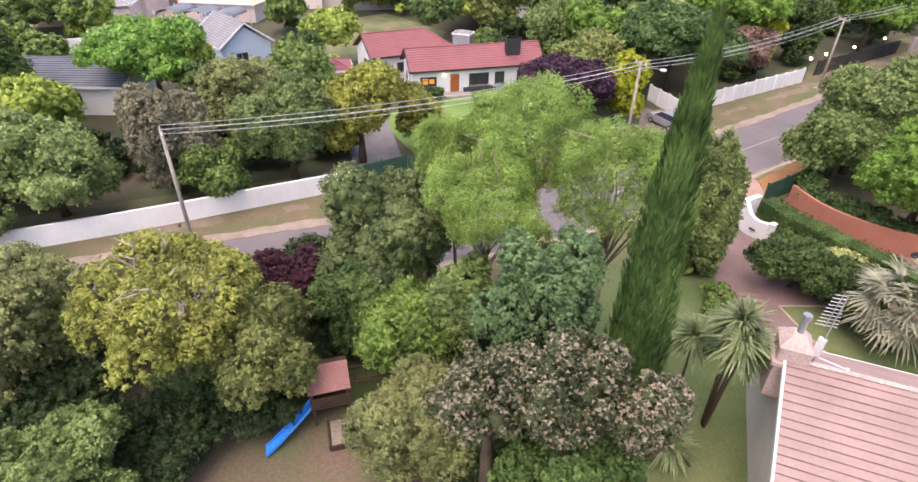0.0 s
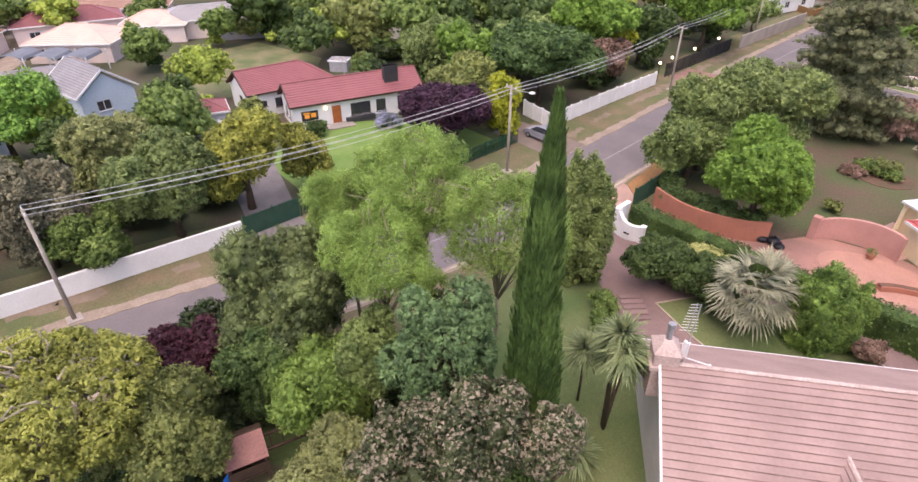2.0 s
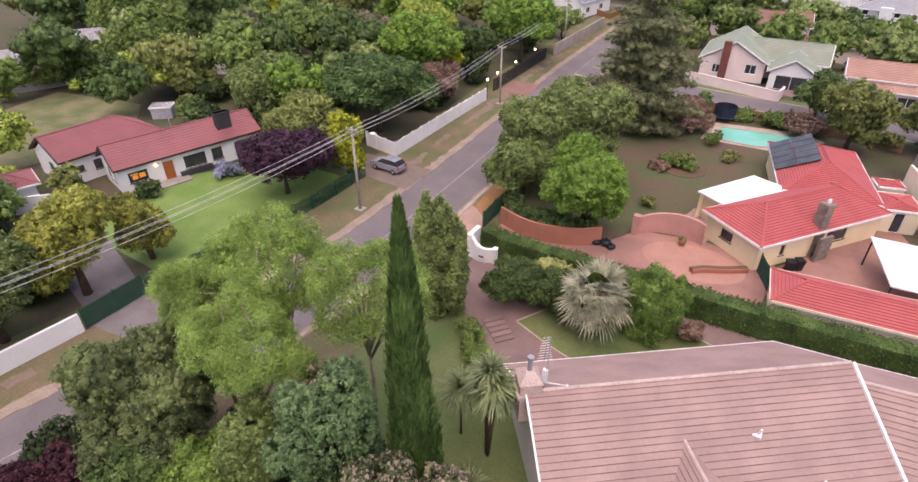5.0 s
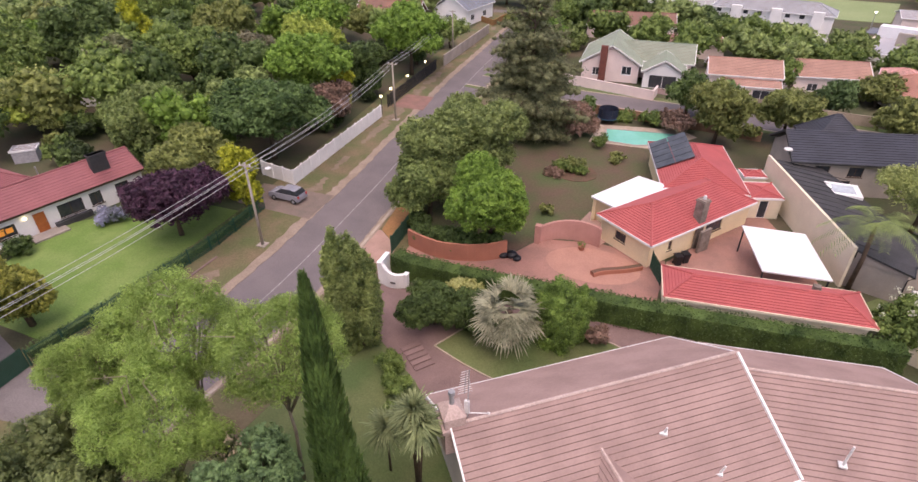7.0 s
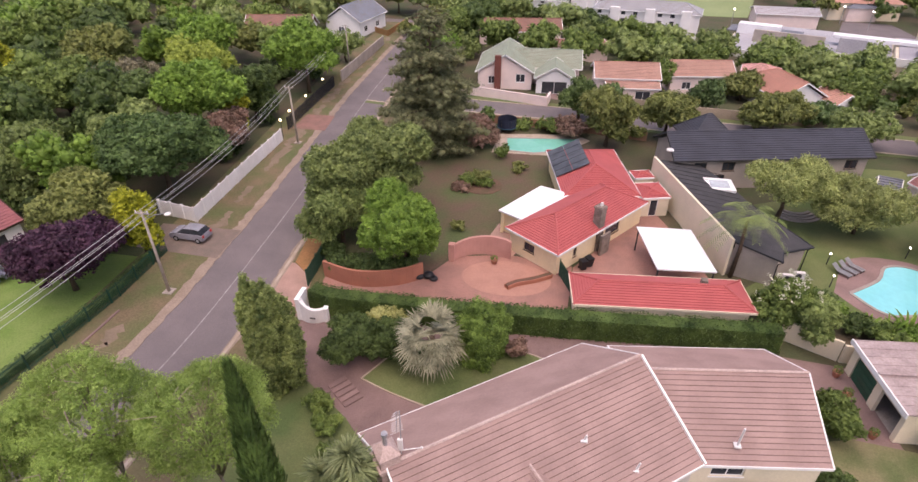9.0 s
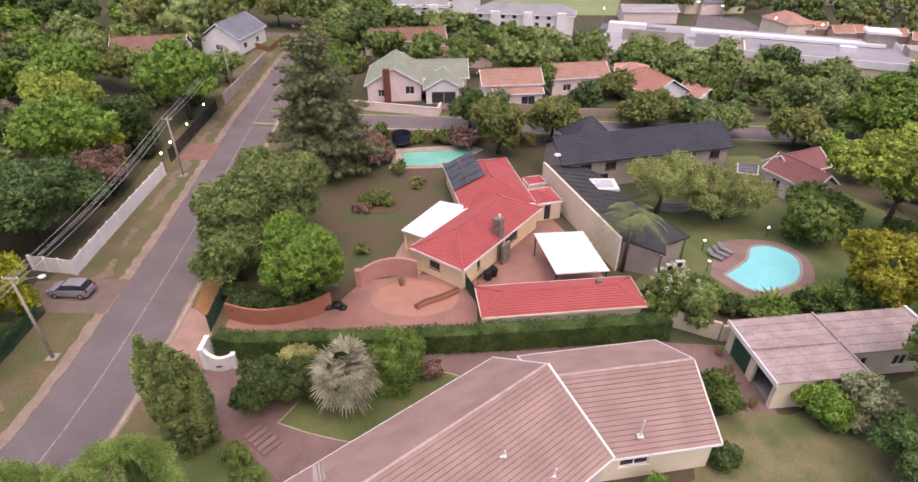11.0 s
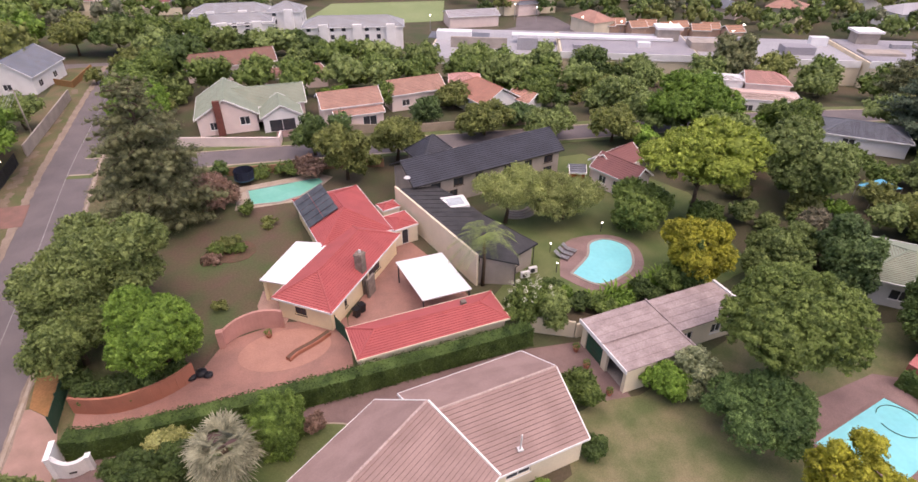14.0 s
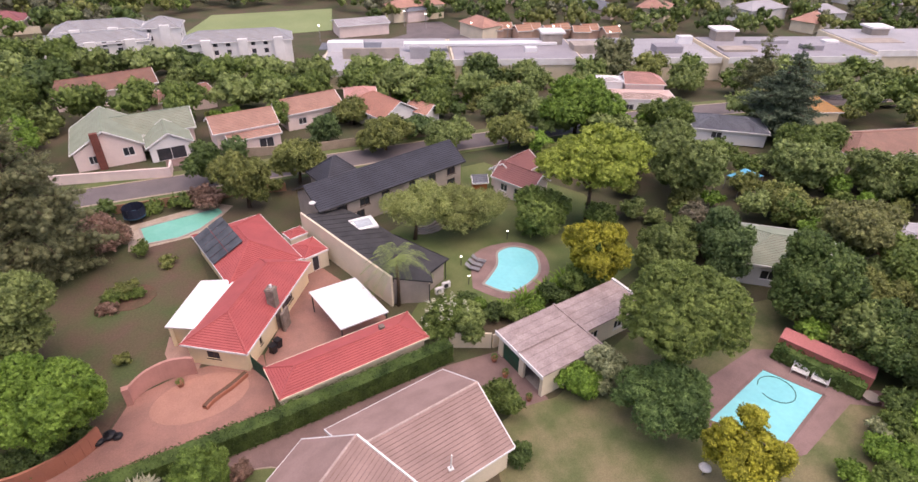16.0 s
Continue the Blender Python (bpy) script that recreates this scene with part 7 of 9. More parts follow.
for lab, x, y, h, r, seed in (("airy light green tree with feathery leaves", -19.8, 16.2, 14.2, 3.4, 4), ("airy light green tree with a soft rounded crown", -15.4, 17.2, 13.6, 3.6, 5), ("lower airy light green tree in front", -18.0, 12.4, 12.4, 2.9, 6), ("slender airy light green tree behind the others", -23.4, 14.0, 11.2, 2.5, 7)):
    tree("feathery_tree", lab, x, y, h, r, L_FEATHER, 0.46, "dome", 40, 0.13, 2.4, PALE_BARK, seed, most=40000, slim=0.35, bare=True, core=0.4, trunk_r=0.11, lobes=9, lump=0.38, loose=0.9, reach=1.6, ragged=0.5, twigs=5)
tree("broadleaf_tree", "dense mid-green tree at the street", -23.2, 9.6, 9.4, 4.2, L_DULL, 0.08, "round", seed=6, lobes=16, lump=0.4, most=26000)
tree("broadleaf_tree", "blue-green tree with upright clumps of leaves", -12.8, 11.6, 11.4, 2.9, L_JADE, 0.3, "round", seed=7, lobes=15, lump=0.28, bare=True, ragged=0.9, most=22000, trunk_r=0.2)
tree("plum_tree", "dark purple plum tree", -24.0, 4.7, 5.8, 2.5, L_PLUM, 0.1, "round", seed=8, lobes=12, lump=0.28)
L_SPENT = leafy("dull_olive_leaves", (0.045, 0.065, 0.028), (0.135, 0.155, 0.07))
tree("flowering_tree", "tree covered with dry brownish flower heads", -8.6, 9.4, 10.0, 2.0, L_SPENT, 0.5, "dome", 26, 0.15, 1.4, seed=9, heads=HEADS, lump=0.32, lobes=12)
tree("flowering_tree", "tree with brownish flower heads among green leaves", -10.4, 7.6, 9.4, 1.9, L_SPENT, 0.5, "dome", 24, 0.15, 1.4, seed=109, heads=HEADS, lump=0.32, lobes=12)
tree("flowering_tree", "small tree with brownish blossom at the lawn edge", -7.2, 11.4, 9.2, 1.4, L_SPENT, 0.5, "dome", 18, 0.15, 1.4, seed=209, heads=HEADS, lump=0.3, lobes=10)
tree("flowering_tree", "slim tree with brownish blossom behind the teal one", -14.2, 12.4, 9.6, 1.6, L_SPENT, 0.5, "dome", 18, 0.15, 1.4, seed=210, heads=HEADS, lump=0.3, lobes=10)
# Filler below the blossom; its shade is put into the leaf colour.
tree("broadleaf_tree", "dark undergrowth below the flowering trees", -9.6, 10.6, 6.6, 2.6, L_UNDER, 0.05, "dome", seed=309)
tree("broadleaf_tree", "round olive-green tree beside the play tower", -14.0, 6.5, 5.6, 2.8, L_PALE_OLIVE, 0.02, "round", seed=10, lobes=12, lump=0.28, most=26000, leaf=0.12)
tree("green_shrub", "bright green leafy shrub", -7.4, 8.8, 7.4, 2.5, L_HEDGE, 0.3, "dome", 30, seed=11, category="shrub")
tree("gnarled_tree", "gnarled yellow-green tree with pale bare branches", -22.0, -1.2, 9.2, 3.7, L_GNARL, 0.2, "dome", 34, 0.14, 1.3, PALE_BARK, 12, bare=True, trunk_r=0.25, lobes=16, lump=0.32, most=24000, twigs=16)
# Shrubs filling the gaps, with the gaps' shadow painted into their leaves.
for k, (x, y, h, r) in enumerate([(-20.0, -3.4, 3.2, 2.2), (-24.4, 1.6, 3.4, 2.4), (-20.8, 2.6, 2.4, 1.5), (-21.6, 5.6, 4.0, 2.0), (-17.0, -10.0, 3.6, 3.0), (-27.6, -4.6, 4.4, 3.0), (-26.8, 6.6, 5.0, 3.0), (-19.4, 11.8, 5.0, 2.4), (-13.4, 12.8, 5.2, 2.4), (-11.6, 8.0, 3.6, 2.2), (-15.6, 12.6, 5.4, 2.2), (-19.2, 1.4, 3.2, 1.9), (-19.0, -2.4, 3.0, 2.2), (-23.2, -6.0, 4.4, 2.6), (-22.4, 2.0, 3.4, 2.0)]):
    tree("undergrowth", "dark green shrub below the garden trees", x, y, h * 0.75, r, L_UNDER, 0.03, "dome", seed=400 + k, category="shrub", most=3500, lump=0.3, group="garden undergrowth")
tree("broadleaf_tree", "olive-green tree beside the gnarled one", -20.0, 1.6, 7.2, 2.6, L_OLIVE, 0.1, "dome", seed=112, lobes=12, lump=0.3)
tree("broadleaf_tree", "grey-green tree at the edge of the garden", -26.0, -7.4, 9.4, 3.6, L_PALE_OLIVE, 0.05, "round", seed=13, lobes=14, lump=0.38)
tree("broadleaf_tree", "green shrub-like tree with pale leaf edges", -18.2, -6.8, 5.4, 3.4, L_GREY, 0.02, "dome", seed=14, lobes=14, lump=0.3, most=24000)
tree("broadleaf_tree", "fresh green bushy tree", -17.8, 8.6, 6.8, 2.4, L_FRESH, 0.05, "round", seed=15, lobes=14, lump=0.32)
tree("broadleaf_tree", "grey-leaved shrubby tree among taller ones", -16.6, 10.4, 8.4, 1.9, L_GREY, 0.3, "round", 24, seed=16)
tree("broadleaf_tree", "dark green tree behind the play tower", -21.4, 7.4, 6.6, 2.6, L_DARK, 0.1, "round", 30, seed=17)
tree("low_shrub", "low bluish ground shrub", -22.2, -0.2, 2.2, 2.6, L_TEAL, 0.02, "dome", 24, seed=18, category="shrub")
tree("green_shrub", "rounded dark green shrub on the island lawn", -13.6, 32.6, 3.9, 2.9, L_DARK, 0.03, "round", 28, seed=19, category="shrub")
tree("green_shrub", "dark green shrub beside the fan palm", -10.6, 32.8, 3.6, 2.3, L_DARK, 0.03, "round", 24, seed=20, category="shrub")
tree("yellow_shrub", "cream and yellow variegated shrub", -11.9, 35.6, 2.7, 1.9, L_CREAMY, 0.03, "round", 18, seed=21, category="shrub")
tree("conifer_shrub", "fresh green pointed conifer on the lawn island", -4.2, 33.6, 5.8, 1.6, L_CONIFER, 0.0, "spire", seed=22, lobes=30, lump=0.3, leaf=0.17, slim=0.4, loose=0.7, reach=1.6, category="shrub")
tree("conifer_shrub", "slim green conifer beside a larger one", -2.6, 34.5, 5.2, 0.85, L_CONIFER, 0.0, "spire", seed=23, lobes=12, lump=0.18, leaf=0.17, slim=0.4, category="shrub")
tree("dark_shrub", "small reddish shrub at the drive", -1.4, 34.6, 1.5, 1.0, L_RUST, 0.03, "round", 12, seed=24, category="shrub")
tree("rose_bush", "loose rose bush beside the steps", -14.6, 27.0, 1.4, 0.95, L_MID, 0.05, "round", 14, seed=25, category="shrub")
tree("rose_bush", "loose rose bush with a few pale flowers", -13.4, 25.2, 1.3, 0.95, L_MID, 0.05, "round", 14, seed=26, category="shrub")
tree("rose_bush", "small rose bush on the lawn edge", -12.4, 23.4, 1.1, 0.8, L_MID, 0.05, "round", 10, seed=126, category="shrub")
tree("flowering_tree", "tree with clusters of white blossom at the hedge end", 20.0, 41.8, 5.2, 2.7, L_MID, 0.08, "round", 28, seed=27)
tree("feathery_shrub", "grey feathery shrub at the end of the hedge", 21.6, 40.6, 4.6, 2.4, L_GREY, 0.05, "round", 24, seed=28, category="shrub")
tree("green_shrub", "bright green shrub beside the carport", 27.4, 29.6, 3.6, 2.1, L_BRIGHT, 0.04, "round", 24, seed=29, category="shrub")
tree("grey_shrub", "pale grey-green shrub beside the carport", 29.9, 29.6, 4.2, 1.9, L_PALE, 0.04, "round", 24, seed=30, category="shrub")
tree("garden_shrub", "loose shrub along the house", 20.4, 31.2, 2.6, 1.9, L_MID, 0.04, "round", 18, seed=31, category="shrub")
tree("spreading_tree", "huge spreading green tree with a domed crown", 36.8, 28.4, 10.9, 5.6, L_SPREAD, 0.1, "dome", seed=32, lobes=22, lump=0.46, most=42000, leaf=0.2, ragged=0.1, reach=1.3, flat=0.7)
tree("broadleaf_tree", "dark green weeping tree at the lawn", 31.6, 24.0, 5.4, 3.9, L_WEEP, 0.0, "dome", seed=33, lobes=16, lump=0.3, most=26000, leaf=0.17, ragged=0.5, loose=0.8, reach=1.6)
tree("yellow_tree", "golden yellow-green tree by the pool", 32.2, 16.3, 7.6, 3.2, L_GOLD, 0.1, "round", seed=34, lobes=14, lump=0.34, ragged=0.9, most=20000)
tree("house_shrub", "green shrubs along the house wall", 13.6, 22.6, 1.6, 2.2, L_BRIGHT, 0.04, "dome", 18, seed=35, category="shrub")
tree("house_shrub", "dark shrub at the house corner", 18.6, 26.0, 1.7, 1.2, L_DARK, 0.04, "round", 12, seed=36, category="shrub")

# ---- the neighbour's trees ----
tree("street_tree", "grey-green street tree over the fence", -21.0, 51.4, 9.6, 5.0, L_DUSK, 0.12, "round", seed=40, lobes=14, ragged=0.5, loose=0.85, reach=1.7, most=26000, lump=0.42)
tree("street_tree", "green street tree with a rounded crown", -18.8, 55.0, 10.8, 5.8, L_DUSK, 0.12, "round", seed=41, lobes=15, ragged=0.4, loose=0.85, reach=1.7, most=28000, lump=0.44)
tree("street_tree", "olive street tree over the fence", -20.4, 48.0, 7.4, 4.0, L_GREY, 0.1, "round", seed=42, lobes=12, ragged=0.5, loose=0.85, reach=1.7, most=20000, lump=0.4)
tree("bright_tree", "bright green rounded tree over the low wall", -12.8, 44.8, 9.4, 4.2, L_BRIGHT, 0.1, "round", 52, seed=43)
layered_conifer("tall_conifer", "tall dark grey-green pine with a broad ragged crown", -16.2, 72.0, 18.6, 8.0, L_PINE, 44, 14, 10, 0.03, 0.26, 52000, 0.85, 0.02, 1.15, 0.5)
tree("rust_shrub", "dark reddish shrub under the pine", -10.6, 75.0, 5.0, 3.4, L_RUST, 0.05, "round", 24, seed=45, category="shrub")
for k, (x, y, h, r, m) in enumerate([(-8.7, 63.8, 1.3, 1.4, L_OLIVE), (-7.6, 63.0, 1.0, 1.0, L_MID), (-9.6, 63.0, 1.2, 1.2, L_MID), (-10.4, 61.4, 0.8, 0.9, L_RUST), (-6.6, 71.6, 1.5, 1.1, L_MID), (-9.2, 52.4, 1.0, 0.7, L_OLIVE), (-1.2, 82.0, 1.8, 1.8, L_MID), (-4.8, 82.4, 1.3, 1.4, L_MID), (2.4, 80.8, 2.4, 2.6, L_RUST), (-4.0, 68.0, 0.8, 0.9, L_OLIVE)]):
    tree("garden_bush", "small bush in the thin garden lawn", x, y, h, r, m, 0.03, "dome", 12, seed=50 + k, category="shrub", group="garden bushes")
tree("broadleaf_tree", "olive tree behind the red-roofed house", 7.2, 77.8, 8.0, 4.2, L_OLIVE, 0.08, "round", 44, seed=60)
tree("broadleaf_tree", "dark bushy tree by the side street", 3.6, 87.6, 6.6, 3.4, L_DARK, 0.08, "round", 30, seed=61)
tree("broadleaf_tree", "rounded green tree by the side street", 15.4, 82.0, 7.8, 4.6, L_OLIVE, 0.1, "round", 44, seed=62)

for k, (x, y, h, r) in enumerate([(-18.6, 43.0, 2.2, 1.3), (-16.6, 42.9, 2.3, 1.5), (-14.6, 43.2, 2.2, 1.5), (-12.6, 44.4, 1.8, 1.3), (-20.2, 44.6, 2.4, 1.2)]):
    tree("green_shrub", "dark shrub behind the orange garden wall", x, y, h, r, L_DARK, 0.02, "dome", seed=760 + k, category="shrub", group="shrubs behind the wall")
# ---- across the street ----
tree("broadleaf_tree", "soft green tree behind the white wall", -45.0, -6.5, 8.6, 5.2, L_STREET, 0.05, "round", 46, seed=70)
tree("broadleaf_tree", "soft green tree hanging over the white wall", -43.0, -13.0, 6.4, 4.4, L_STREET, 0.05, "round", 36, seed=71)
tree("tall_tree", "tall dark tree before the white house", -64.0, -11.5, 13.5, 5.6, L_MID, 0.1, "round", 50, seed=72)
tree("lime_tree", "large light green tree with a broad crown", -66.5, 2.8, 9.2, 6.6, L_VIVID, 0.15, "dome", 56, seed=73)
tree("dusty_tree", "dusty brown-green tree behind the wall", -44.4, 1.4, 8.6, 3.4, L_DUSTY, 0.08, "round", 34, seed=74)
tree("broadleaf_tree", "mid-green tree behind the wall", -42.6, 9.8, 8.8, 4.2, L_STREET, 0.06, "round", 46, seed=75)
tree("broadleaf_tree", "small green tree behind the white wall", -42.2, 3.8, 4.8, 2.8, L_MID, 0.04, "round", 26, seed=76)
tree("broadleaf_tree", "olive tree in the front garden", -50.5, 8.8, 9.0, 4.8, L_PALE_OLIVE, 0.08, "round", 42, seed=77)
tree("yellowing_tree", "yellow-green tree beside the gate", -43.0, 15.9, 9.6, 3.8, L_YELLOW, 0.1, "round", 42, seed=78)
tree("yellowing_tree", "small yellow-green tree at the drive", -43.0, 21.6, 6.2, 2.6, L_YELLOW, 0.12, "round", 24, seed=79)
tree("broadleaf_tree", "round dark green tree by the outbuilding", -61.0, 16.6, 7.0, 3.2, L_DARK, 0.08, "round", 26, seed=80)
tree("purple_tree", "broad dark purple tree on the front lawn", -41.8, 36.2, 7.4, 5.4, L_PURPLE, 0.04, "dome", 50, seed=81)
tree("golden_tree", "bright golden tree with an upright ragged crown", -38.9, 42.6, 8.2, 1.9, L_CITRUS, 0.04, "round", 22, seed=82)
tree("shade_tree", "wide flat-crowned dark green shade tree", -44.0, 54.4, 9.8, 7.0, leafy("deep_green_leaves", (0.05, 0.105, 0.03), (0.17, 0.27, 0.085)), 0.12, "dome", seed=83, lobes=14, flat=0.6)
tree("broadleaf_tree", "light green bushy tree beside the house", -46.0, 43.8, 8.8, 4.2, L_OLIVE, 0.06, "round", 44, seed=84)
tree("broadleaf_tree", "grey-green tree behind the house", -57.5, 50.0, 9.0, 5.2, L_GREY, 0.06, "round", 40, seed=85)
tree("bright_tree", "large bright green rounded tree", -48.4, 69.2, 12.2, 6.4, L_BRIGHT, 0.12, "dome", 60, seed=86)
tree("bright_tree", "large green rounded tree near the street", -42.5, 92.5, 11.6, 6.6, L_BRIGHT, 0.12, "dome", 56, seed=87)
tree("rusty_tree", "rusty pink flowering tree above the white wall", -42.6, 66.0, 6.6, 3.8, L_RUST, 0.05, "round", 34, seed=88)
tree("golden_tree", "small golden tree among darker ones", -43.4, 70.0, 8.6, 1.8, L_CITRUS, 0.06, "round", 18, seed=89)
tree("broadleaf_tree", "dark tree beside the lamp posts", -45.5, 79.0, 9.0, 4.6, L_DARK, 0.08, "round", 38, seed=90)
tree("broadleaf_tree", "dark tree beside the street", -44.4, 99.0, 9.0, 5.0, L_DARK, 0.08, "round", 36, seed=91)
tree("bare_shrub", "sparse grey shrub on the front lawn", -43.2, 21.8, 3.6, 2.2, L_GREY, 0.2, "round", 14, cover=0.5, seed=92, bare=True, core=0, category="shrub")
tree("blue_flower_bush", "bush with blue flowers at the house front", -50.4, 35.8, 1.3, 1.4, leafy("blue_flowers", (0.08, 0.11, 0.06), (0.34, 0.34, 0.5)), 0.03, "dome", 12, seed=93, category="shrub")
tree("green_shrub", "round shrub before the house", -53.2, 28.4, 1.6, 1.3, L_DARK, 0.03, "round", 10, seed=94, category="shrub")

for x, y, h, r, m, shape, name, lab in (
    (-86.6, 54.6, 14.0, 6.6, L_MID, "round", "tall_tree", "tall dense green tree behind the red roof"),
    (-77.2, 64.5, 11.5, 5.2, L_PINE, "round", "brownish_tree", "dark brownish tree among green ones"),
    (-69.5, 70.0, 10.5, 5.6, L_MID, "dome", "broadleaf_tree", "fresh green rounded tree in the wooded gardens"),
    (-63.4, 75.6, 10.5, 4.8, L_DUSTY, "round", "dusty_tree", "dusty olive-brown tree in the wooded gardens"),
    (-84.8, 76.5, 12.5, 3.2, L_CITRUS, "dome", "golden_tree", "golden tree standing above darker crowns"),
    (-97.8, 73.4, 13.0, 6.8, L_DARK, "round", "tall_tree", "tall dark green tree in the wooded gardens"),
    (-63.4, 53.6, 8.0, 5.6, L_GREY, "round", "broadleaf_tree", "soft grey-green tree behind the house"),
    (-64.3, 98.1, 11.5, 6.4, L_BRIGHT, "dome", "bright_tree", "large bright green tree deep in the gardens"),
    (-110.9, 65.6, 14.0, 7.4, L_MID, "round", "tall_tree", "tall broad green tree at the edge of the woods"),
    (-74.0, 84.0, 12.0, 6.2, L_OLIVE, "dome", "broadleaf_tree", "olive-green domed tree in the wooded gardens"),
    (-58.0, 86.0, 11.0, 5.6, L_LIME, "dome", "broadleaf_tree", "light green domed tree in the wooded gardens"),
    (-92.0, 90.0, 13.0, 7.0, L_MID, "dome", "broadleaf_tree", "broad green domed tree in the wooded gardens"),
    (-52.6, 60.6, 8.6, 4.6, L_STREET, "round", "broadleaf_tree", "soft green tree behind the golden one"),
):
    tree(name, lab, x, y, h, r, m, 0.08, shape, 46, seed=500)

for k, (x, y, h, r, m) in enumerate([(-27.6, 133.0, 7.6, 4.6, L_OLIVE), (-24.0, 124.0, 9.0, 5.0, L_MID), (-25.0, 114.0, 9.6, 4.6, L_MID), (-36.0, 160.0, 9.0, 6.0, L_DARK), (-28.0, 161.0, 9.0, 5.6, L_MID), (-45.0, 161.0, 9.0, 6.0, L_OLIVE), (-20.0, 141.0, 8.6, 5.2, L_DARK), (-22.0, 104.0, 8.6, 4.8, L_BRIGHT), (-36.4, 136.0, 3.0, 1.8, L_OLIVE), (-42.6, 112.0, 6.4, 3.6, L_GREY)]):
    tree("street_tree", "rounded green tree at the far end of the street", x, y, h, r, m, 0.03, "dome", seed=780 + k, group="trees at the far street end")

# ---- east gardens ----
tree("fever_tree", "large bright tree with a broad layered crown", 47.2, 53.6, 12.8, 7.0, L_LIME, 0.3, "dome", seed=100, lobes=16, flat=0.6, most=26000)
tree("fever_tree", "large bright tree by the side street", 65.0, 79.4, 10.4, 7.2, L_BRIGHT, 0.1, "dome", 60, seed=101)
tree("broadleaf_tree", "dark green tall tree in the gardens", 62.4, 52.4, 11.4, 6.4, L_STREET, 0.02, "dome", 56, seed=102)
tree("yellow_tree", "golden yellow tree near the small pool", 38.8, 42.6, 8.4, 3.6, L_GOLD, 0.06, "round", seed=103, lobes=14, ragged=0.7)
tree("conifer_shrub", "dark slim conifer among golden leaves", 37.6, 40.6, 7.0, 1.2, L_DARK, 0.03, "column", 26, seed=104)
tree("broadleaf_tree", "grey-green tree behind the garage", 48.6, 41.0, 6.6, 4.3, L_GREY, 0.06, "round", 38, seed=105)
tree("broadleaf_tree", "brownish blossoming tree behind the garage", 56.0, 42.0, 5.6, 4.0, L_FLOWER, 0.06, "round", 32, seed=106)
tree("pine", "blue-green pine beside the green roof", 52.6, 36.2, 9.0, 3.6, L_TEAL, 0.06, "round", 40, seed=107)
tree("broadleaf_tree", "dark evergreen behind the pool", 55.6, 27.4, 11.0, 5.2, L_DARK, 0.05, "round", 50, seed=108)
tree("broadleaf_tree", "dark tree behind the terracotta wall", 56.0, 18.8, 7.4, 4.8, L_DARK, 0.05, "round", 40, seed=109)
tree("olive_tree", "round olive-yellow tree beyond the pool", 69.8, 31.8, 8.2, 5.4, L_PALE_OLIVE, 0.08, "dome", 46, seed=110)
tree("small_tree", "airy light green tree on the pool lawn", 24.6, 60.0, 7.4, 4.2, L_ACACIA, 0.2, "dome", seed=111, core=0.5, reach=1.8, loose=0.9, leaf=0.2, most=22000)
tree("small_tree", "flat bright green tree beside the terrace", 32.0, 58.8, 5.8, 5.2, L_ACACIA, 0.1, "dome", seed=112, core=0.5, reach=1.7, loose=0.9, leaf=0.2, most=22000)
tree("broadleaf_tree", "bushy mid-green tree near the small house", 40.6, 55.0, 5.6, 4.8, L_MID, 0.05, "round", 42, seed=113)
layered_conifer("cedar", "dark blue-green layered cedar", 98.0, 62.6, 15.6, 8.6, leafy("cedar_needles", (0.055, 0.085, 0.055), (0.16, 0.21, 0.13)), 114, 12, 8, 0.05, 0.5, 22000, 0.34, 0.05, 1.3, 0.75)
layered_conifer("cedar", "slim dark cedar near the shopping centre", 114.0, 80.0, 14.0, 4.8, L_PINE, 115, 10, 7, 0.04, 0.5, 10000, 0.5, 0.05, 1.2, 0.7)
tree("tall_tree", "slim dark tree before the shopping centre", 95.0, 104.0, 12.5, 4.2, L_PINE, 0.06, "round", 36, seed=116)
tree("bright_shrub", "bright green shrubs beyond the pool", 50.5, 10.5, 3.0, 3.4, L_BRIGHT, 0.04, "dome", 26, seed=117, category="shrub")
tree("green_shrub", "dark green shrubs at the edge of the garden", 55.0, 11.5, 4.0, 3.8, L_DARK, 0.04, "round", 28, seed=118, category="shrub")
tree("pale_shrub", "pale shrub beside the fence", 48.0, 7.6, 2.2, 2.2, L_FLOWER, 0.04, "dome", 16, seed=119, category="shrub")
for k, (x, y, h, r, m) in enumerate([(45.2, 12.4, 2.0, 1.8, L_BRIGHT), (48.6, 13.0, 2.4, 2.0, L_MID), (47.2, 14.2, 1.6, 1.2, L_PALE), (51.2, 14.2, 2.6, 2.1, L_DARK), (43.0, 10.8, 2.2, 2.0, L_MID), (52.6, 12.4, 3.0, 2.4, L_MID), (46.0, 10.4, 2.4, 2.2, L_BRIGHT), (41.0, 12.6, 1.5, 1.4, L_BRIGHT)]):
    tree("poolside_shrub", "rounded shrub in the bed below the pool deck", x, y, h, r, m, 0.03, "dome", 16, seed=720 + k, category="shrub", group="poolside shrubs")
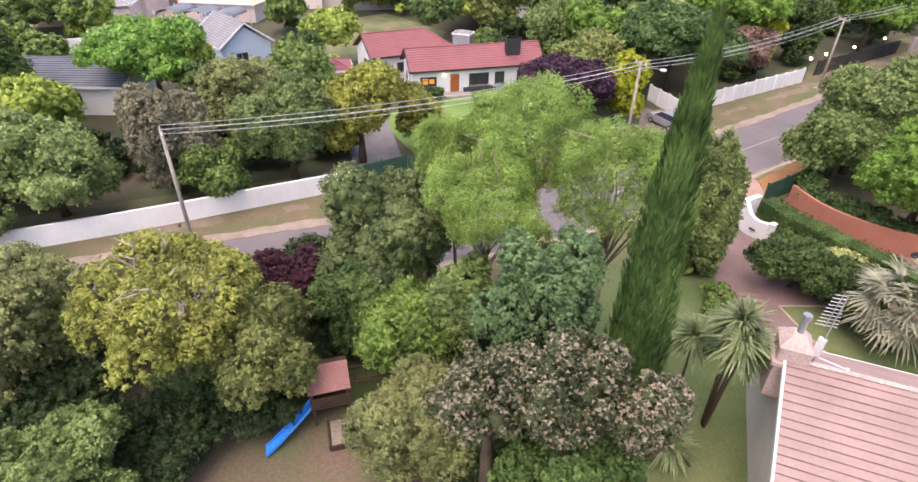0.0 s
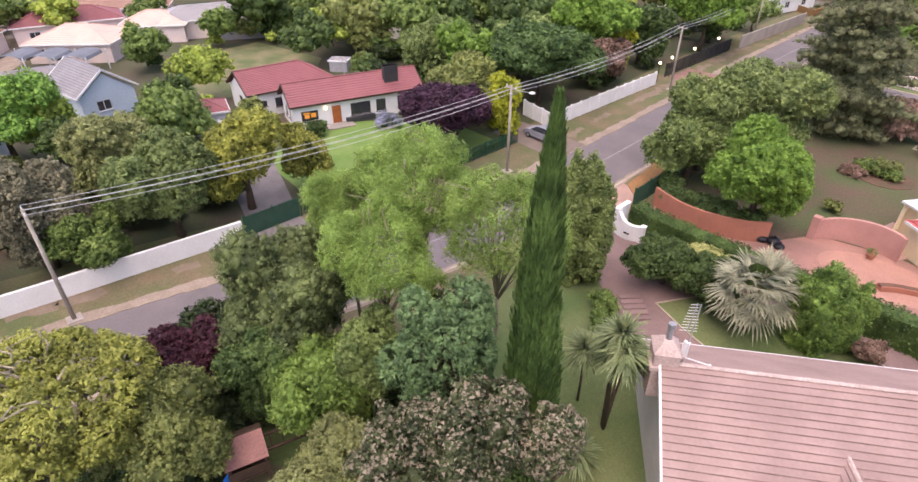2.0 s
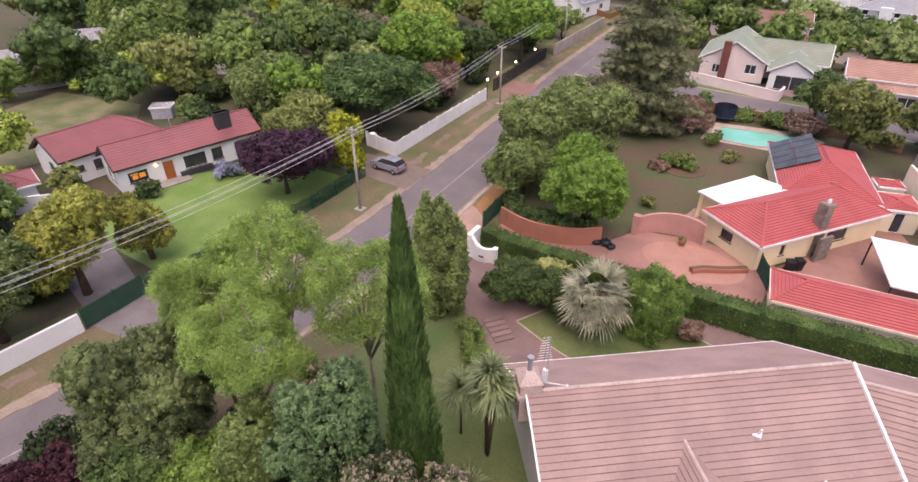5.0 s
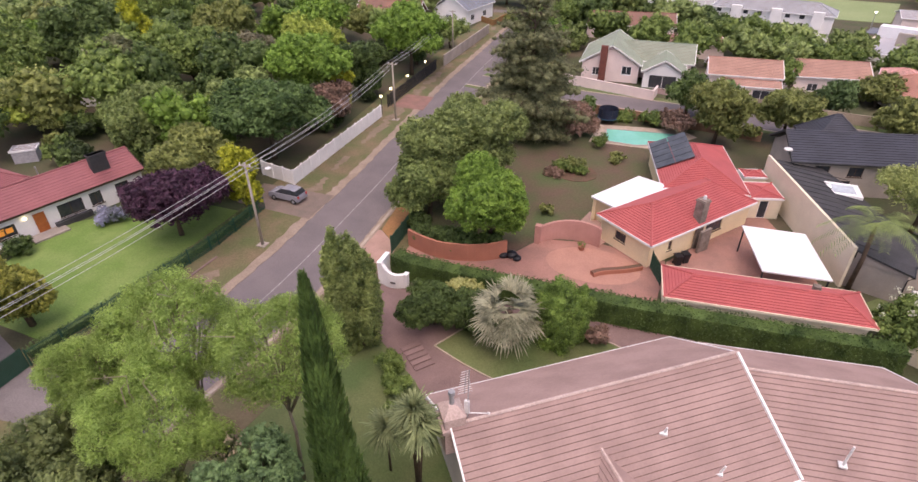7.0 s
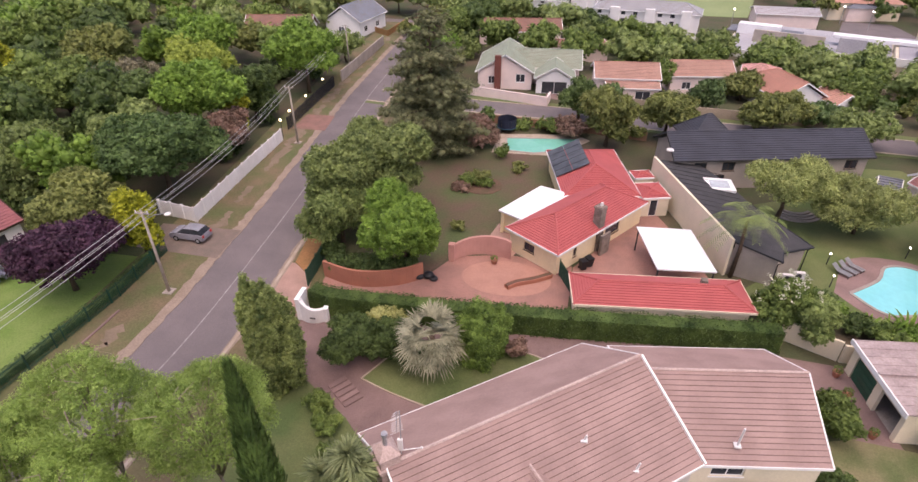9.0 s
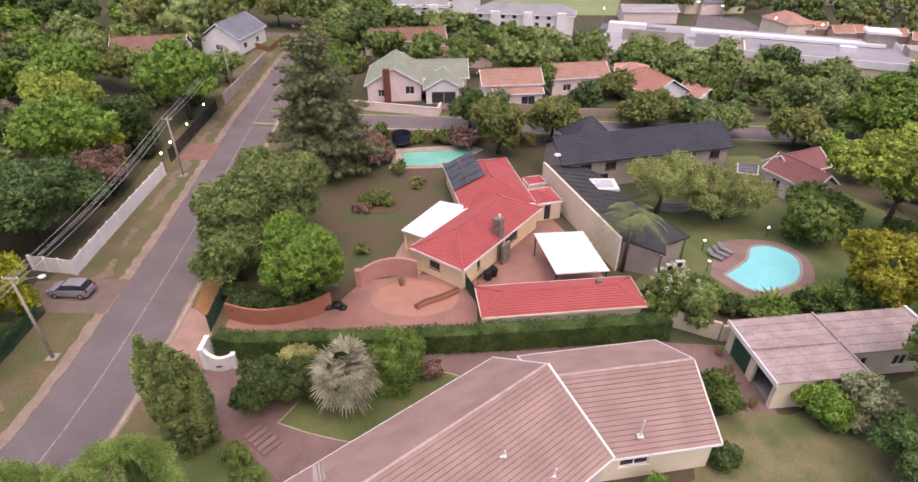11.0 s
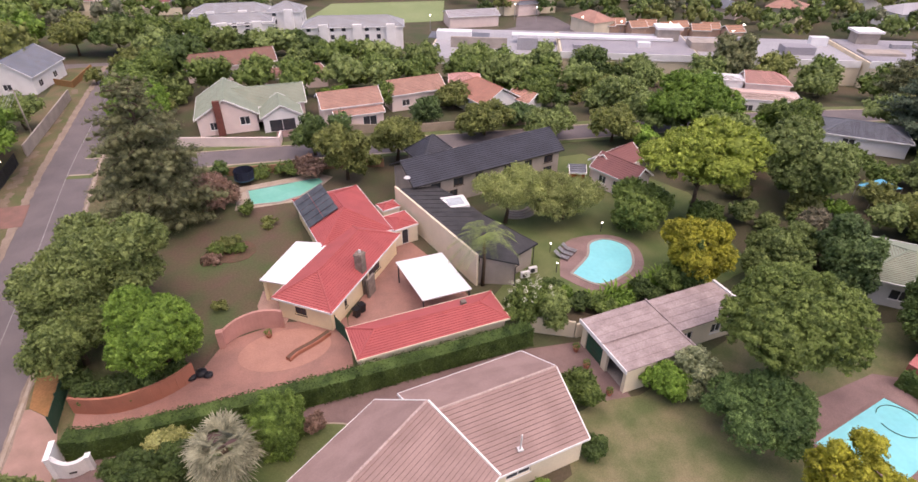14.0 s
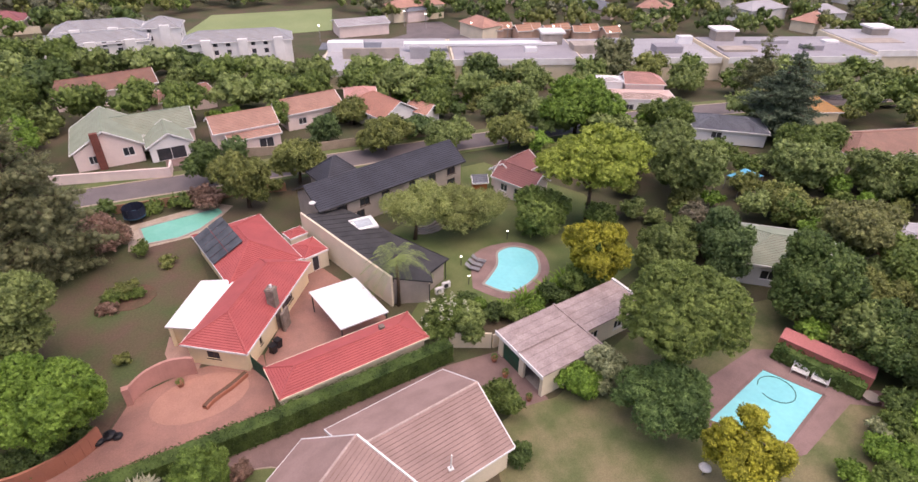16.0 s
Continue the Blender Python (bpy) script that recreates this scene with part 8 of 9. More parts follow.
for k, (x, y, h, r) in enumerate([(26.0, 42.0, 1.6, 1.2), (27.6, 41.0, 1.8, 1.4), (30.0, 40.6, 1.7, 1.3), (33.0, 41.4, 2.2, 1.6), (36.0, 42.0, 2.6, 1.6), (25.2, 44.0, 1.2, 0.9), (24.4, 45.4, 1.4, 1.1), (38.6, 43.6, 2.4, 1.6), (22.8, 42.6, 1.2, 1.0), (46.6, 48.6, 1.6, 1.4), (48.0, 52.0, 3.4, 2.8)]):
    tree("garden_bush", "clipped bush in the pool garden", x, y, h, r, (L_DARK, L_MID, L_BRIGHT)[k % 3], 0.03, "dome", 14, seed=120 + k, category="shrub", group="pool garden bushes")
for k, (x, y, h, r, m) in enumerate([(31.5, 87.6, 6.4, 4.6, L_OLIVE), (45.5, 98.4, 6.0, 4.2, L_MID), (40.5, 82.6, 6.0, 4.0, L_STREET), (50.6, 79.0, 6.4, 4.2, L_OLIVE), (17.6, 103.6, 6.6, 1.9, L_MID), (30.4, 101.6, 5.0, 3.6, L_OLIVE), (23.0, 94.6, 5.0, 3.0, L_TEAL), (8.6, 96.0, 3.4, 2.2, L_TEAL), (38.6, 90.4, 3.8, 3.0, L_TEAL), (33.4, 92.4, 3.4, 2.0, L_TEAL), (60.0, 82.0, 6.4, 4.6, L_STREET), (58.0, 92.0, 7.0, 5.4, L_STREET), (66.0, 72.0, 6.6, 5.0, L_STREET), (80.0, 72.0, 6.6, 5.2, L_MID), (83.0, 48.0, 7.4, 5.4, L_STREET), (92.0, 52.0, 7.0, 5.4, L_MID), (90.0, 40.0, 7.6, 6.0, L_STREET), (72.0, 42.0, 5.0, 4.0, L_OLIVE), (70.0, 24.0, 6.4, 5.0, L_MID), (64.0, 14.0, 5.6, 4.4, L_STREET), (98.0, 34.0, 7.0, 6.0, L_STREET)]):
    tree("garden_tree", "rounded tree among the eastern gardens", x, y, h, r, m, 0.07, "round", 34, seed=140 + k, group="eastern garden trees")


# ---- woods and far gardens ----
def woods(label, spots, seed, mats, clumps=20):
    """Far trees: crowns and trunks of one stretch of wooded gardens, one object a leaf colour."""
    rng = np.random.default_rng(seed)
    groups = [[] for _ in mats]
    for s in spots:
        groups[rng.integers(len(mats))].append(s)
    for m, some in zip(mats, groups):
        if not some:
            continue
        qs, tv, tf, k0 = [], [], [], 0
        for x, y, h, r in some:
            dist = math.hypot(x, y)
            here = np.array([x, y, fall(x, y)])
            size = min(0.0048 * (dist + 8), 1.3)
            if dist < 185:
                c, rad, ways, body, body_f = crown_lumps(rng, "dome" if rng.random() < 0.6 else "round", r, h * 0.04, h, max((0.15 if dist < 100 else 0.22) * r, 0.35), 7, ragged=0.3)
                v, f = rough_cores(rng, c, rad, 0.85)
                v, f = np.concatenate([v, body]), np.concatenate([f, body_f + len(v)])
                n = int(min(2400 if dist < 100 else 850, max(110, 1.0 * float((7.8 * rad**2).sum()) / (size * size * 0.7))))
            else:
                c, rad = clump_places(rng, "dome", r, h * 0.04, h, clumps)
                c[:, 2] = np.minimum(c[:, 2], h - rad * 0.7)
                ways = unit(c - np.array([0, 0, h * 0.4]))
                v, f = rough_cores(rng, c, rad, 1.0)
                n = 210
            qs.append(leaves(rng, c, rad, n, size, 0.7, tri=True, ways=ways, loose=0.5, reach=1.3) + here)
            v = v + here
            tv.append(v)
            tf.append(f + k0)
            k0 += len(v)
        me = raw_mesh("woods", np.concatenate(qs), np.concatenate(tv), np.concatenate(tf))
        me.materials.append(m)
        tagged(new("woods", me), label, "trees", kind="stuff")


def keep_clear(x, y):
    """Whether a far tree may stand here: off streets, buildings and open lawns."""
    if 92 + 0.1 * (0 - x) - 6 < y < 92 + 0.1 * (0 - x) + 6 and x > -30:
        return False
    for bx, by, br in CLEAR:
        if (x - bx) ** 2 + (y - by) ** 2 < br * br:
            return False
    for px, py in ROAD:
        if abs(y - py) < 9 and y < 152 and -11.5 < x - px < 9:
            return False
    return True


CLEAR = [(-9, 106, 13), (1, 105, 10), (12, 102, 11), (25, 105, 12), (37, 99, 11), (36, 110, 7), (-62, 125, 10), (-49, 139, 9), (-10, 137, 13), (3, 127, 9), (0, 186, 10)]
CLEAR += [(-86.6, 54.6, 9), (-77, 64.5, 8), (-69.5, 70, 8), (-63.4, 75.6, 7.5), (-84.8, 76.5, 6), (-97.8, 73.4, 9), (-63.4, 53.6, 8), (-64.3, 98, 9), (-111, 65.6, 10), (-74, 84, 9), (-58, 86, 8), (-92, 90, 9), (-52.6, 60.6, 7), (-85.8, 62.6, 8), (-51, 73, 9), (-42.5, 92.5, 9), (-44, 54.4, 8), (-72.6, 43.7, 4), (-84, 33, 11), (-74, 32, 6), (-97, 14, 9), (-106, 18, 9), (-79, 13, 6), (-86, 4, 9), (-74, 14, 5), (27, 167, 16), (14, 172, 12), (38, 163, 12), (-9, 177, 16), (8, 181, 9), (-14, 192, 14), (87, 65, 11), (86, 86, 11), (106, 47, 14), (88, 24, 10), (79, 28, 8), (108, 66, 9), (-70, -4, 10), (-78, 12, 11), (-83, 4, 10), (-100, 8, 10), (-103, 24, 10), (-108, 40, 10), (-118, 2, 10), (-112, 55, 12), (-128, 30, 10), (-66, 33, 10), (-56, 36, 10), (-80, 36, 6), (-50, 30, 9), (88, 24, 9), (79, 28, 7), (61, 34, 9)]
CLEAR += [(40, 136, 9), (46, 148, 9), (42, 158, 8), (20, 161, 7), (26, 158, 6), (14, 163, 6), (-20, 172, 7), (-8, 171, 7), (23.6, 106.6, 8)]
CLEAR += [(97 + 4.2 * k, 162 - 2.0 * k, 7) for k in range(9)] + [(93 + 4.2 * k, 152 - 2.0 * k, 8) for k in range(9)] + [(84, 176, 13), (93, 168, 9), (60, 184, 14), (-46, 220, 12), (-36, 212, 10)] + [(62, 163, 20), (74, 158, 16)]
SPOTS = np.random.default_rng(11)


def scatter(x0, x1, y0, y1, n, h0, h1, inside, gap=0.75):
    out = []
    for _ in range(n * 6):
        x, y = x0 + (x1 - x0) * SPOTS.random(), y0 + (y1 - y0) * SPOTS.random()
        h = h0 + (h1 - h0) * SPOTS.random()
        if inside(x, y) and keep_clear(x, y) and all((x - a) ** 2 + (y - b) ** 2 > (gap * (r + h * 0.55)) ** 2 for a, b, _, r in out):
            out.append((x, y, h, h * (0.5 + 0.15 * SPOTS.random())))
        if len(out) >= n:
            break
    return out


woods("tall trees behind the white house", scatter(-104, -60, 42, 82, 16, 7, 11, lambda x, y: True, 0.85), 21, [L_MID, L_DARK, L_OLIVE])
woods("trees between the western houses", scatter(-108, -58, -22, 42, 26, 5, 9, lambda x, y: True), 22, [L_MID, L_LIME, L_DARK])
woods("dense garden trees beyond the rectangular pool", scatter(54, 100, -4, 34, 30, 5, 9, lambda x, y: y < 0.55 * x), 23, [L_STREET, L_MID, L_OLIVE, L_SPREAD, L_LIME])
woods("wooded gardens across the street", scatter(-150, -50, 46, 175, 150, 7, 13, lambda x, y: x < -50 - 0.02 * y and y > 50 - (x + 60) * 0.15), 1, [L_MID, L_DARK, L_STREET, L_BRIGHT, L_MID, L_DARK, L_OLIVE])
woods("trees round the houses across the street", scatter(-150, -72, -40, 60, 45, 5, 10, lambda x, y: True), 2, [L_MID, L_DARK, L_LIME])
woods("trees behind the corner house", scatter(-34, 75, 110, 172, 190, 5, 9.5, lambda x, y: y > 112 and not (x > 22 and y > 137 - 0.42 * (x - 30))), 3, [L_MID, L_DARK, L_STREET, L_MID, L_GREY])
woods("trees before the shopping centre", scatter(40, 190, 30, 136, 190, 4.5, 9, lambda x, y: 108 - 0.5 * (x - 50) < y < 133 - 0.42 * (x - 40) or (x > 95 and y < 133 - 0.42 * (x - 40))), 4, [L_STREET, L_MID, L_OLIVE, L_GREY, L_GREY])
woods("distant trees of the suburb", scatter(-170, 70, 188, 330, 460, 5, 10, lambda x, y: not (0 < x < 68 and 186 < y < 238), 0.5), 5, [L_MID, L_GREYISH, L_OLIVE, L_DARK, L_GREY], 13)
woods("distant trees beyond the shopping centre", scatter(70, 290, 60, 330, 520, 4.5, 9, lambda x, y: y > 172 - 0.42 * (x - 60), 0.62), 6, [L_MID, L_GREY, L_OLIVE, L_DARK, L_GREYISH], 13)
woods("hazy tree cover on the far slope", scatter(-260, 620, 330, 800, 420, 11, 17, lambda x, y: True, 0.7) + scatter(290, 620, 20, 330, 220, 10, 15, lambda x, y: True, 0.7), 7, [L_DARK, L_GREY, L_GREYISH, L_GREYISH], 9)
woods("garden shrubs and small trees between the eastern houses", scatter(52, 116, 8, 82, 120, 2.4, 5.2, lambda x, y: y < 118 - 0.5 * x and not (54 < x < 68 and 28 < y < 40)), 31, [L_STREET, L_MID, L_OLIVE, L_BRIGHT])
woods("garden shrubs round the houses along the side street", scatter(-30, 62, 76, 116, 60, 1.6, 3.8, lambda x, y: (y > 97 - 0.1 * x or y < 82 - 0.12 * x) and not (-10 < x < 10 and y < 84) and not (13 < x < 46 and y < 80)), 32, [L_MID, L_DARK, L_OLIVE, L_BRIGHT])
woods("shrubs between the western houses", scatter(-110, -58, -20, 60, 50, 2.0, 4.6, lambda x, y: True), 33, [L_MID, L_DARK, L_LIME, L_OLIVE])


# Low fill, mostly in near-black leaves coloured for the shade under trees.
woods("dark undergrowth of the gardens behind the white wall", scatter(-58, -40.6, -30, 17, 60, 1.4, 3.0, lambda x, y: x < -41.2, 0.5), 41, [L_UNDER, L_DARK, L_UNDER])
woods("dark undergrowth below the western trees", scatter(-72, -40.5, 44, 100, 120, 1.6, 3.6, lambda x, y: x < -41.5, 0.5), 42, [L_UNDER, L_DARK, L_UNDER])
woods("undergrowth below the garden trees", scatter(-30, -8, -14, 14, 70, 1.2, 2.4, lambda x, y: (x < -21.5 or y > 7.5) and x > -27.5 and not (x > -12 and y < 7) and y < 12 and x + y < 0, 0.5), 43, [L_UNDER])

# ---- poles, wires, lamps ----
def pole(x, y, h, label, lamp=None):
    root = thing("utility_pole", label, "pole", pose(x, y, 0), "street poles")
    part("post", Geo().tube([(0, 0, -0.2), (0, 0, h)], [0.15, 0.1], 10), WOOD_POLE, root, smooth=True)
    part("crossarm", Geo().beam((-0.65, 0, h - 0.25), (0.65, 0, h - 0.25), 0.09, 0.12), WOOD_POLE, root)
    for k in range(3):
        part("insulator", Geo().tube([(-0.55 + 0.55 * k, 0, h - 0.19), (-0.55 + 0.55 * k, 0, h)], [0.05, 0.04], 8), WHITE_METAL, root)
    part("foot", Geo().box(-0.45, -0.45, -0.05, 0.45, 0.45, 0.12), CONCRETE, root)
    if lamp:
        arm = part("lamp_arm", Geo().tube([(0.05, 0, h - 0.9), (1.0, 0.1, h - 0.35), (lamp, 0.2, h - 0.2)], [0.035, 0.03, 0.03], 6), GREY_METAL, root)
        part("lamp_head", Geo().ball((lamp + 0.25, 0.22, h - 0.2), 0.3, 0.35, 10, 6), WHITE_METAL, arm, smooth=True)
    return root


POLES = [(-37.1, 0.9), (-33.2, 37.4), (-35.6, 71.6), (-40.6, 108.0)]
pole(*POLES[0], 8.2, "grey wooden utility pole at the white wall")
pole(*POLES[1], 8.5, "grey wooden utility pole with a street lamp", 2.0)
pole(*POLES[2], 8.2, "grey wooden utility pole further up the street")
pole(*POLES[3], 8.2, "far wooden utility pole beside the grey wall")
for a, b in zip(POLES, POLES[1:]):
    for k in range(4):
        o = (-0.55, -0.2, 0.2, 0.55)[k]
        pts = [(a[0] + o + (b[0] - a[0]) * t, a[1] + (b[1] - a[1]) * t, 8.25 - 0.16 * (k % 2) - 2.6 * t * (1 - t) * (1.0 + 0.1 * k)) for t in np.linspace(0, 1, 17)]
        tagged(part("power_line", Geo().tube(pts, [0.019] * 17, 5), WIRE), "slack aluminium power line between the poles", "cable", "power lines")


def post_lamp(x, y, h, material, label, r=0.17):
    root = thing("post_lamp", label, "lamp", pose(x, y, 0), "garden lamps")
    part("post", Geo().tube([(0, 0, 0), (0, 0, h)], [0.05, 0.04], 8), DARK_METAL, root)
    part("globe", Geo().ball((0, 0, h + r * 0.85), r, 1.0, 12, 8), material, root, smooth=True)


for x, y, m in ((-38.4, 72.9, LAMP_WARM), (-38.7, 76.6, LAMP_WARM), (-39.0, 83.4, LAMP_WARM), (-46.0, 74.6, LAMP_WHITE), (-44.6, 79.0, LAMP_WHITE), (-47.6, 66.6, LAMP_WHITE), (-39.6, 92, LAMP_WARM)):
    post_lamp(x, y, 2.6, m, "garden lamp post with a glowing globe")
for x, y in ((27.2, 52.2), (26.2, 48.4), (35.2, 54.6)):
    post_lamp(x, y, 1.2, LAMP_WHITE, "low pool lamp with a white globe", 0.1)


# ---- car ----
def car(x, y, turn, paint, label):
    root = thing("car", label, "car", pose(x, y, 0.06, 0, 0, turn))
    prof = [(-1.95, 0.35), (-1.98, 0.75), (-1.9, 0.95), (-1.55, 1.02), (1.35, 0.95), (1.9, 0.8), (2.0, 0.55), (1.97, 0.32)]
    g = Geo()
    n = len(prof)
    v = [(px, -0.82, pz) for px, pz in prof] + [(px, 0.82, pz) for px, pz in prof]
    g.add(v, [tuple(range(n)), tuple(range(2 * n - 1, n - 1, -1))] + [(i, n + i, n + (i + 1) % n, (i + 1) % n) for i in range(n)])
    part("body", g, paint, root)
    cab = [(-1.85, 1.0), (-1.6, 1.42), (-0.9, 1.5), (0.25, 1.45), (1.05, 0.98)]
    m = len(cab)
    v = [(px, -0.76 + (pz - 0.98) * 0.28, pz) for px, pz in cab] + [(px, 0.76 - (pz - 0.98) * 0.28, pz) for px, pz in cab]
    part("cabin", Geo().add(v, [tuple(range(m)), tuple(range(2 * m - 1, m - 1, -1))] + [(i, m + i, m + (i + 1) % m, (i + 1) % m) for i in range(m)]), GLASS, root)
    part("roof_panel", Geo().add([(-1.55, -0.63, 1.46), (-0.9, -0.62, 1.53), (0.25, -0.63, 1.48), (0.25, 0.63, 1.48), (-0.9, 0.62, 1.53), (-1.55, 0.63, 1.46)], [(0, 1, 4, 5), (1, 2, 3, 4)]), paint, root)
    for s in (-1, 1):
        for px in (-1.3, 1.25):
            w = part("wheel", Geo().tube([(px, s * 0.66, 0.3), (px, s * 0.85, 0.3)], [0.31, 0.31], 16), RUBBER, root)
            part("rim", Geo().tube([(px, s * 0.852, 0.3), (px, s * 0.87, 0.3)], [0.19, 0.17], 12), GREY_METAL, w)
        part("tail_light", Geo().box(-2.0, s * 0.66 - 0.12, 0.7, -1.93, s * 0.66 + 0.12, 1.0), TAIL_RED, root)
        part("headlight", Geo().box(1.86, s * 0.6 - 0.16, 0.62, 1.98, s * 0.6 + 0.16, 0.76), WHITE_METAL, root)
    return root


car(-36.2, 46.0, 176, SILVER_CAR, "silver hatchback parked beside the fence")
car(-34.2, 145.2, 84, WHITE_METAL, "small white car on the far street")

# ---- play tower with slide ----
tower = thing("play_tower", "dark timber play tower with a reddish roof", "play tower", pose(-18.55, 4.25, 0, 0, 0, 75.7))
for x, y in ((-0.8, -0.8), (0.8, -0.8), (0.8, 0.8), (-0.8, 0.8)):
    part("post", Geo().box(x - 0.06, y - 0.06, -0.05, x + 0.06, y + 0.06, 2.4), TIMBER, tower)
part("deck", Geo().box(-0.9, -0.9, 1.15, 0.9, 0.9, 1.25), TIMBER, tower)
for k in range(4):
    part("board", Geo().box(-0.9, -0.9, 1.3 + 0.15 * k, 0.9, -0.865, 1.43 + 0.15 * k), TIMBER, tower)
part("roof_slope", Geo().add([(-0.95, -1.0, 2.25), (0.95, -1.0, 2.25), (0.95, 0.1, 2.95), (-0.95, 0.1, 2.95), (-0.95, -1.0, 2.3), (0.95, -1.0, 2.3), (0.95, 0.1, 3.0), (-0.95, 0.1, 3.0)], [(3, 2, 1, 0), (4, 5, 6, 7), (0, 1, 5, 4), (1, 2, 6, 5), (2, 3, 7, 6), (3, 0, 4, 7)]), mat("faded_red_board", (0.28, 0.135, 0.118), (0.23, 0.11, 0.098), 0.8, 1, 9, 0.2), tower)
part("roof_slope", Geo().add([(-0.95, 1.1, 2.25), (0.95, 1.1, 2.25), (0.95, 0.12, 2.95), (-0.95, 0.12, 2.95), (-0.95, 1.1, 2.3), (0.95, 1.1, 2.3), (0.95, 0.12, 3.0), (-0.95, 0.12, 3.0)], [(0, 1, 2, 3), (7, 6, 5, 4), (4, 5, 1, 0), (5, 6, 2, 1), (6, 7, 3, 2), (7, 4, 0, 3)]), TIMBER, tower)
part("sand_box", Geo().box(-0.2, -2.3, 0, 1.4, -0.95, 0.28), SAND, tower, "sand pit framed with timber")
for a, b in (((-0.3, -2.4), (1.5, -2.4)), ((1.5, -2.4), (1.5, -0.9)), ((-0.3, -2.4), (-0.3, -0.9))):
    part("frame_board", Geo().beam((*a, 0.17), (*b, 0.17), 0.1, 0.36), TIMBER, tower)
part("monkey_bar", Geo().beam((0.9, 0.5, 2.0), (3.6, 0.5, 2.0), 0.1, 0.1), TIMBER, tower)
part("monkey_bar", Geo().beam((0.9, -0.4, 2.0), (3.6, -0.4, 2.0), 0.1, 0.1), TIMBER, tower)
for k in range(5):
    part("rung", Geo().beam((1.2 + 0.55 * k, -0.35, 2.0), (1.2 + 0.55 * k, 0.45, 2.0), 0.05, 0.05), TIMBER, tower)
for y in (0.5, -0.4):
    part("leg", Geo().box(3.5, y - 0.05, -0.05, 3.6, y + 0.05, 1.948), TIMBER, tower)
chute = []
for k in range(9):
    t = k / 8
    chute.append((-0.9 - 2.15 * t, -0.7 - 1.1 * t, 1.2 * (1 - t) ** 1.15 + 0.12 + (0.05 if k == 8 else 0)))
g = Geo()
for a, b in zip(chute, chute[1:]):
    for w0, w1, h in ((-0.25, 0.25, 0.0), (-0.29, -0.25, 0.16), (0.25, 0.29, 0.16)):
        v = [(a[0], a[1] + w0, a[2]), (a[0], a[1] + w1, a[2]), (b[0], b[1] + w1, b[2]), (b[0], b[1] + w0, b[2])]
        g.add(v + [(p[0], p[1], p[2] + h + 0.03) for p in v], [(3, 2, 1, 0), (4, 5, 6, 7), (0, 1, 5, 4), (1, 2, 6, 5), (2, 3, 7, 6), (3, 0, 4, 7)])
part("slide", g, BLUE_PLASTIC, tower, "bright blue plastic slide")

# ---- steps of the garden path ----
for k in range(5):
    st = Geo().box(-0.75, -0.22, -0.02, 0.75, 0.12, 0.12).box(-0.78, 0.12, -0.02, 0.78, 0.2, 0.14)
    ob = tagged(part("path_step", st, BRICK_PAVE), "brown brick step of the garden path", "step", "path steps")
    ob.matrix_world = pose(-14.2 + 0.42 * k, 29.5 - 0.36 * k, 0.0, 0, 0, 50)

# ---- trampoline ----
tr = thing("trampoline", "round trampoline with a dark safety net", "trampoline", pose(-6.9, 81.0, 0))
part("mat", Geo().tube([(0, 0, 0.75), (0, 0, 0.8)], [1.2, 1.2], 20), BLACK_PLASTIC, tr)
part("rim_pad", Geo().tube([(0, 0, 0.7), (0, 0, 0.78)], [1.42, 1.42], 20), mat("blue_pad", (0.03, 0.1, 0.16), (0.03, 0.08, 0.13), 0.6), tr)
for k in range(6):
    a = k * math.tau / 6
    part("pole", Geo().tube([(1.4 * math.cos(a), 1.4 * math.sin(a), 0), (1.4 * math.cos(a), 1.4 * math.sin(a), 2.1)], [0.03, 0.03], 6), BLACK_PLASTIC, tr)
net = Geo()
net.tube([(0, 0, 0.8), (0, 0, 2.05)], [1.35, 1.35], 20, False)
part("net", net, mat("navy_net", (0.015, 0.02, 0.04), (0.02, 0.025, 0.05), 0.8), tr)


# ---- loose garden things ----
def bench(x, y, turn):
    b = thing("garden_bench", "white slatted garden bench by the pool", "bench", pose(x, y, 0.04, 0, 0, turn), "white benches")
    for k in range(5):
        part("slat", Geo().box(-0.75, -0.3 + 0.13 * k, 0.42, 0.75, -0.185 + 0.13 * k, 0.46), WHITE_METAL, b)
    for k in range(4):
        part("back_slat", Geo().box(-0.75, 0.36 + 0.04 * k, 0.52 + 0.13 * k, 0.75, 0.4 + 0.04 * k, 0.635 + 0.13 * k), WHITE_METAL, b)
    for x0 in (-0.7, 0.64):
        for y0 in (-0.26, 0.28):
            part("leg", Geo().box(x0, y0, 0, x0 + 0.06, y0 + 0.07, 0.42 if y0 < 0 else 0.95), WHITE_METAL, b)
        part("armrest", Geo().box(x0 - 0.02, -0.28, 0.62, x0 + 0.08, 0.36, 0.66), WHITE_METAL, b)


bench(47.7, 21.9, -66)
bench(48.35, 20.3, -66)


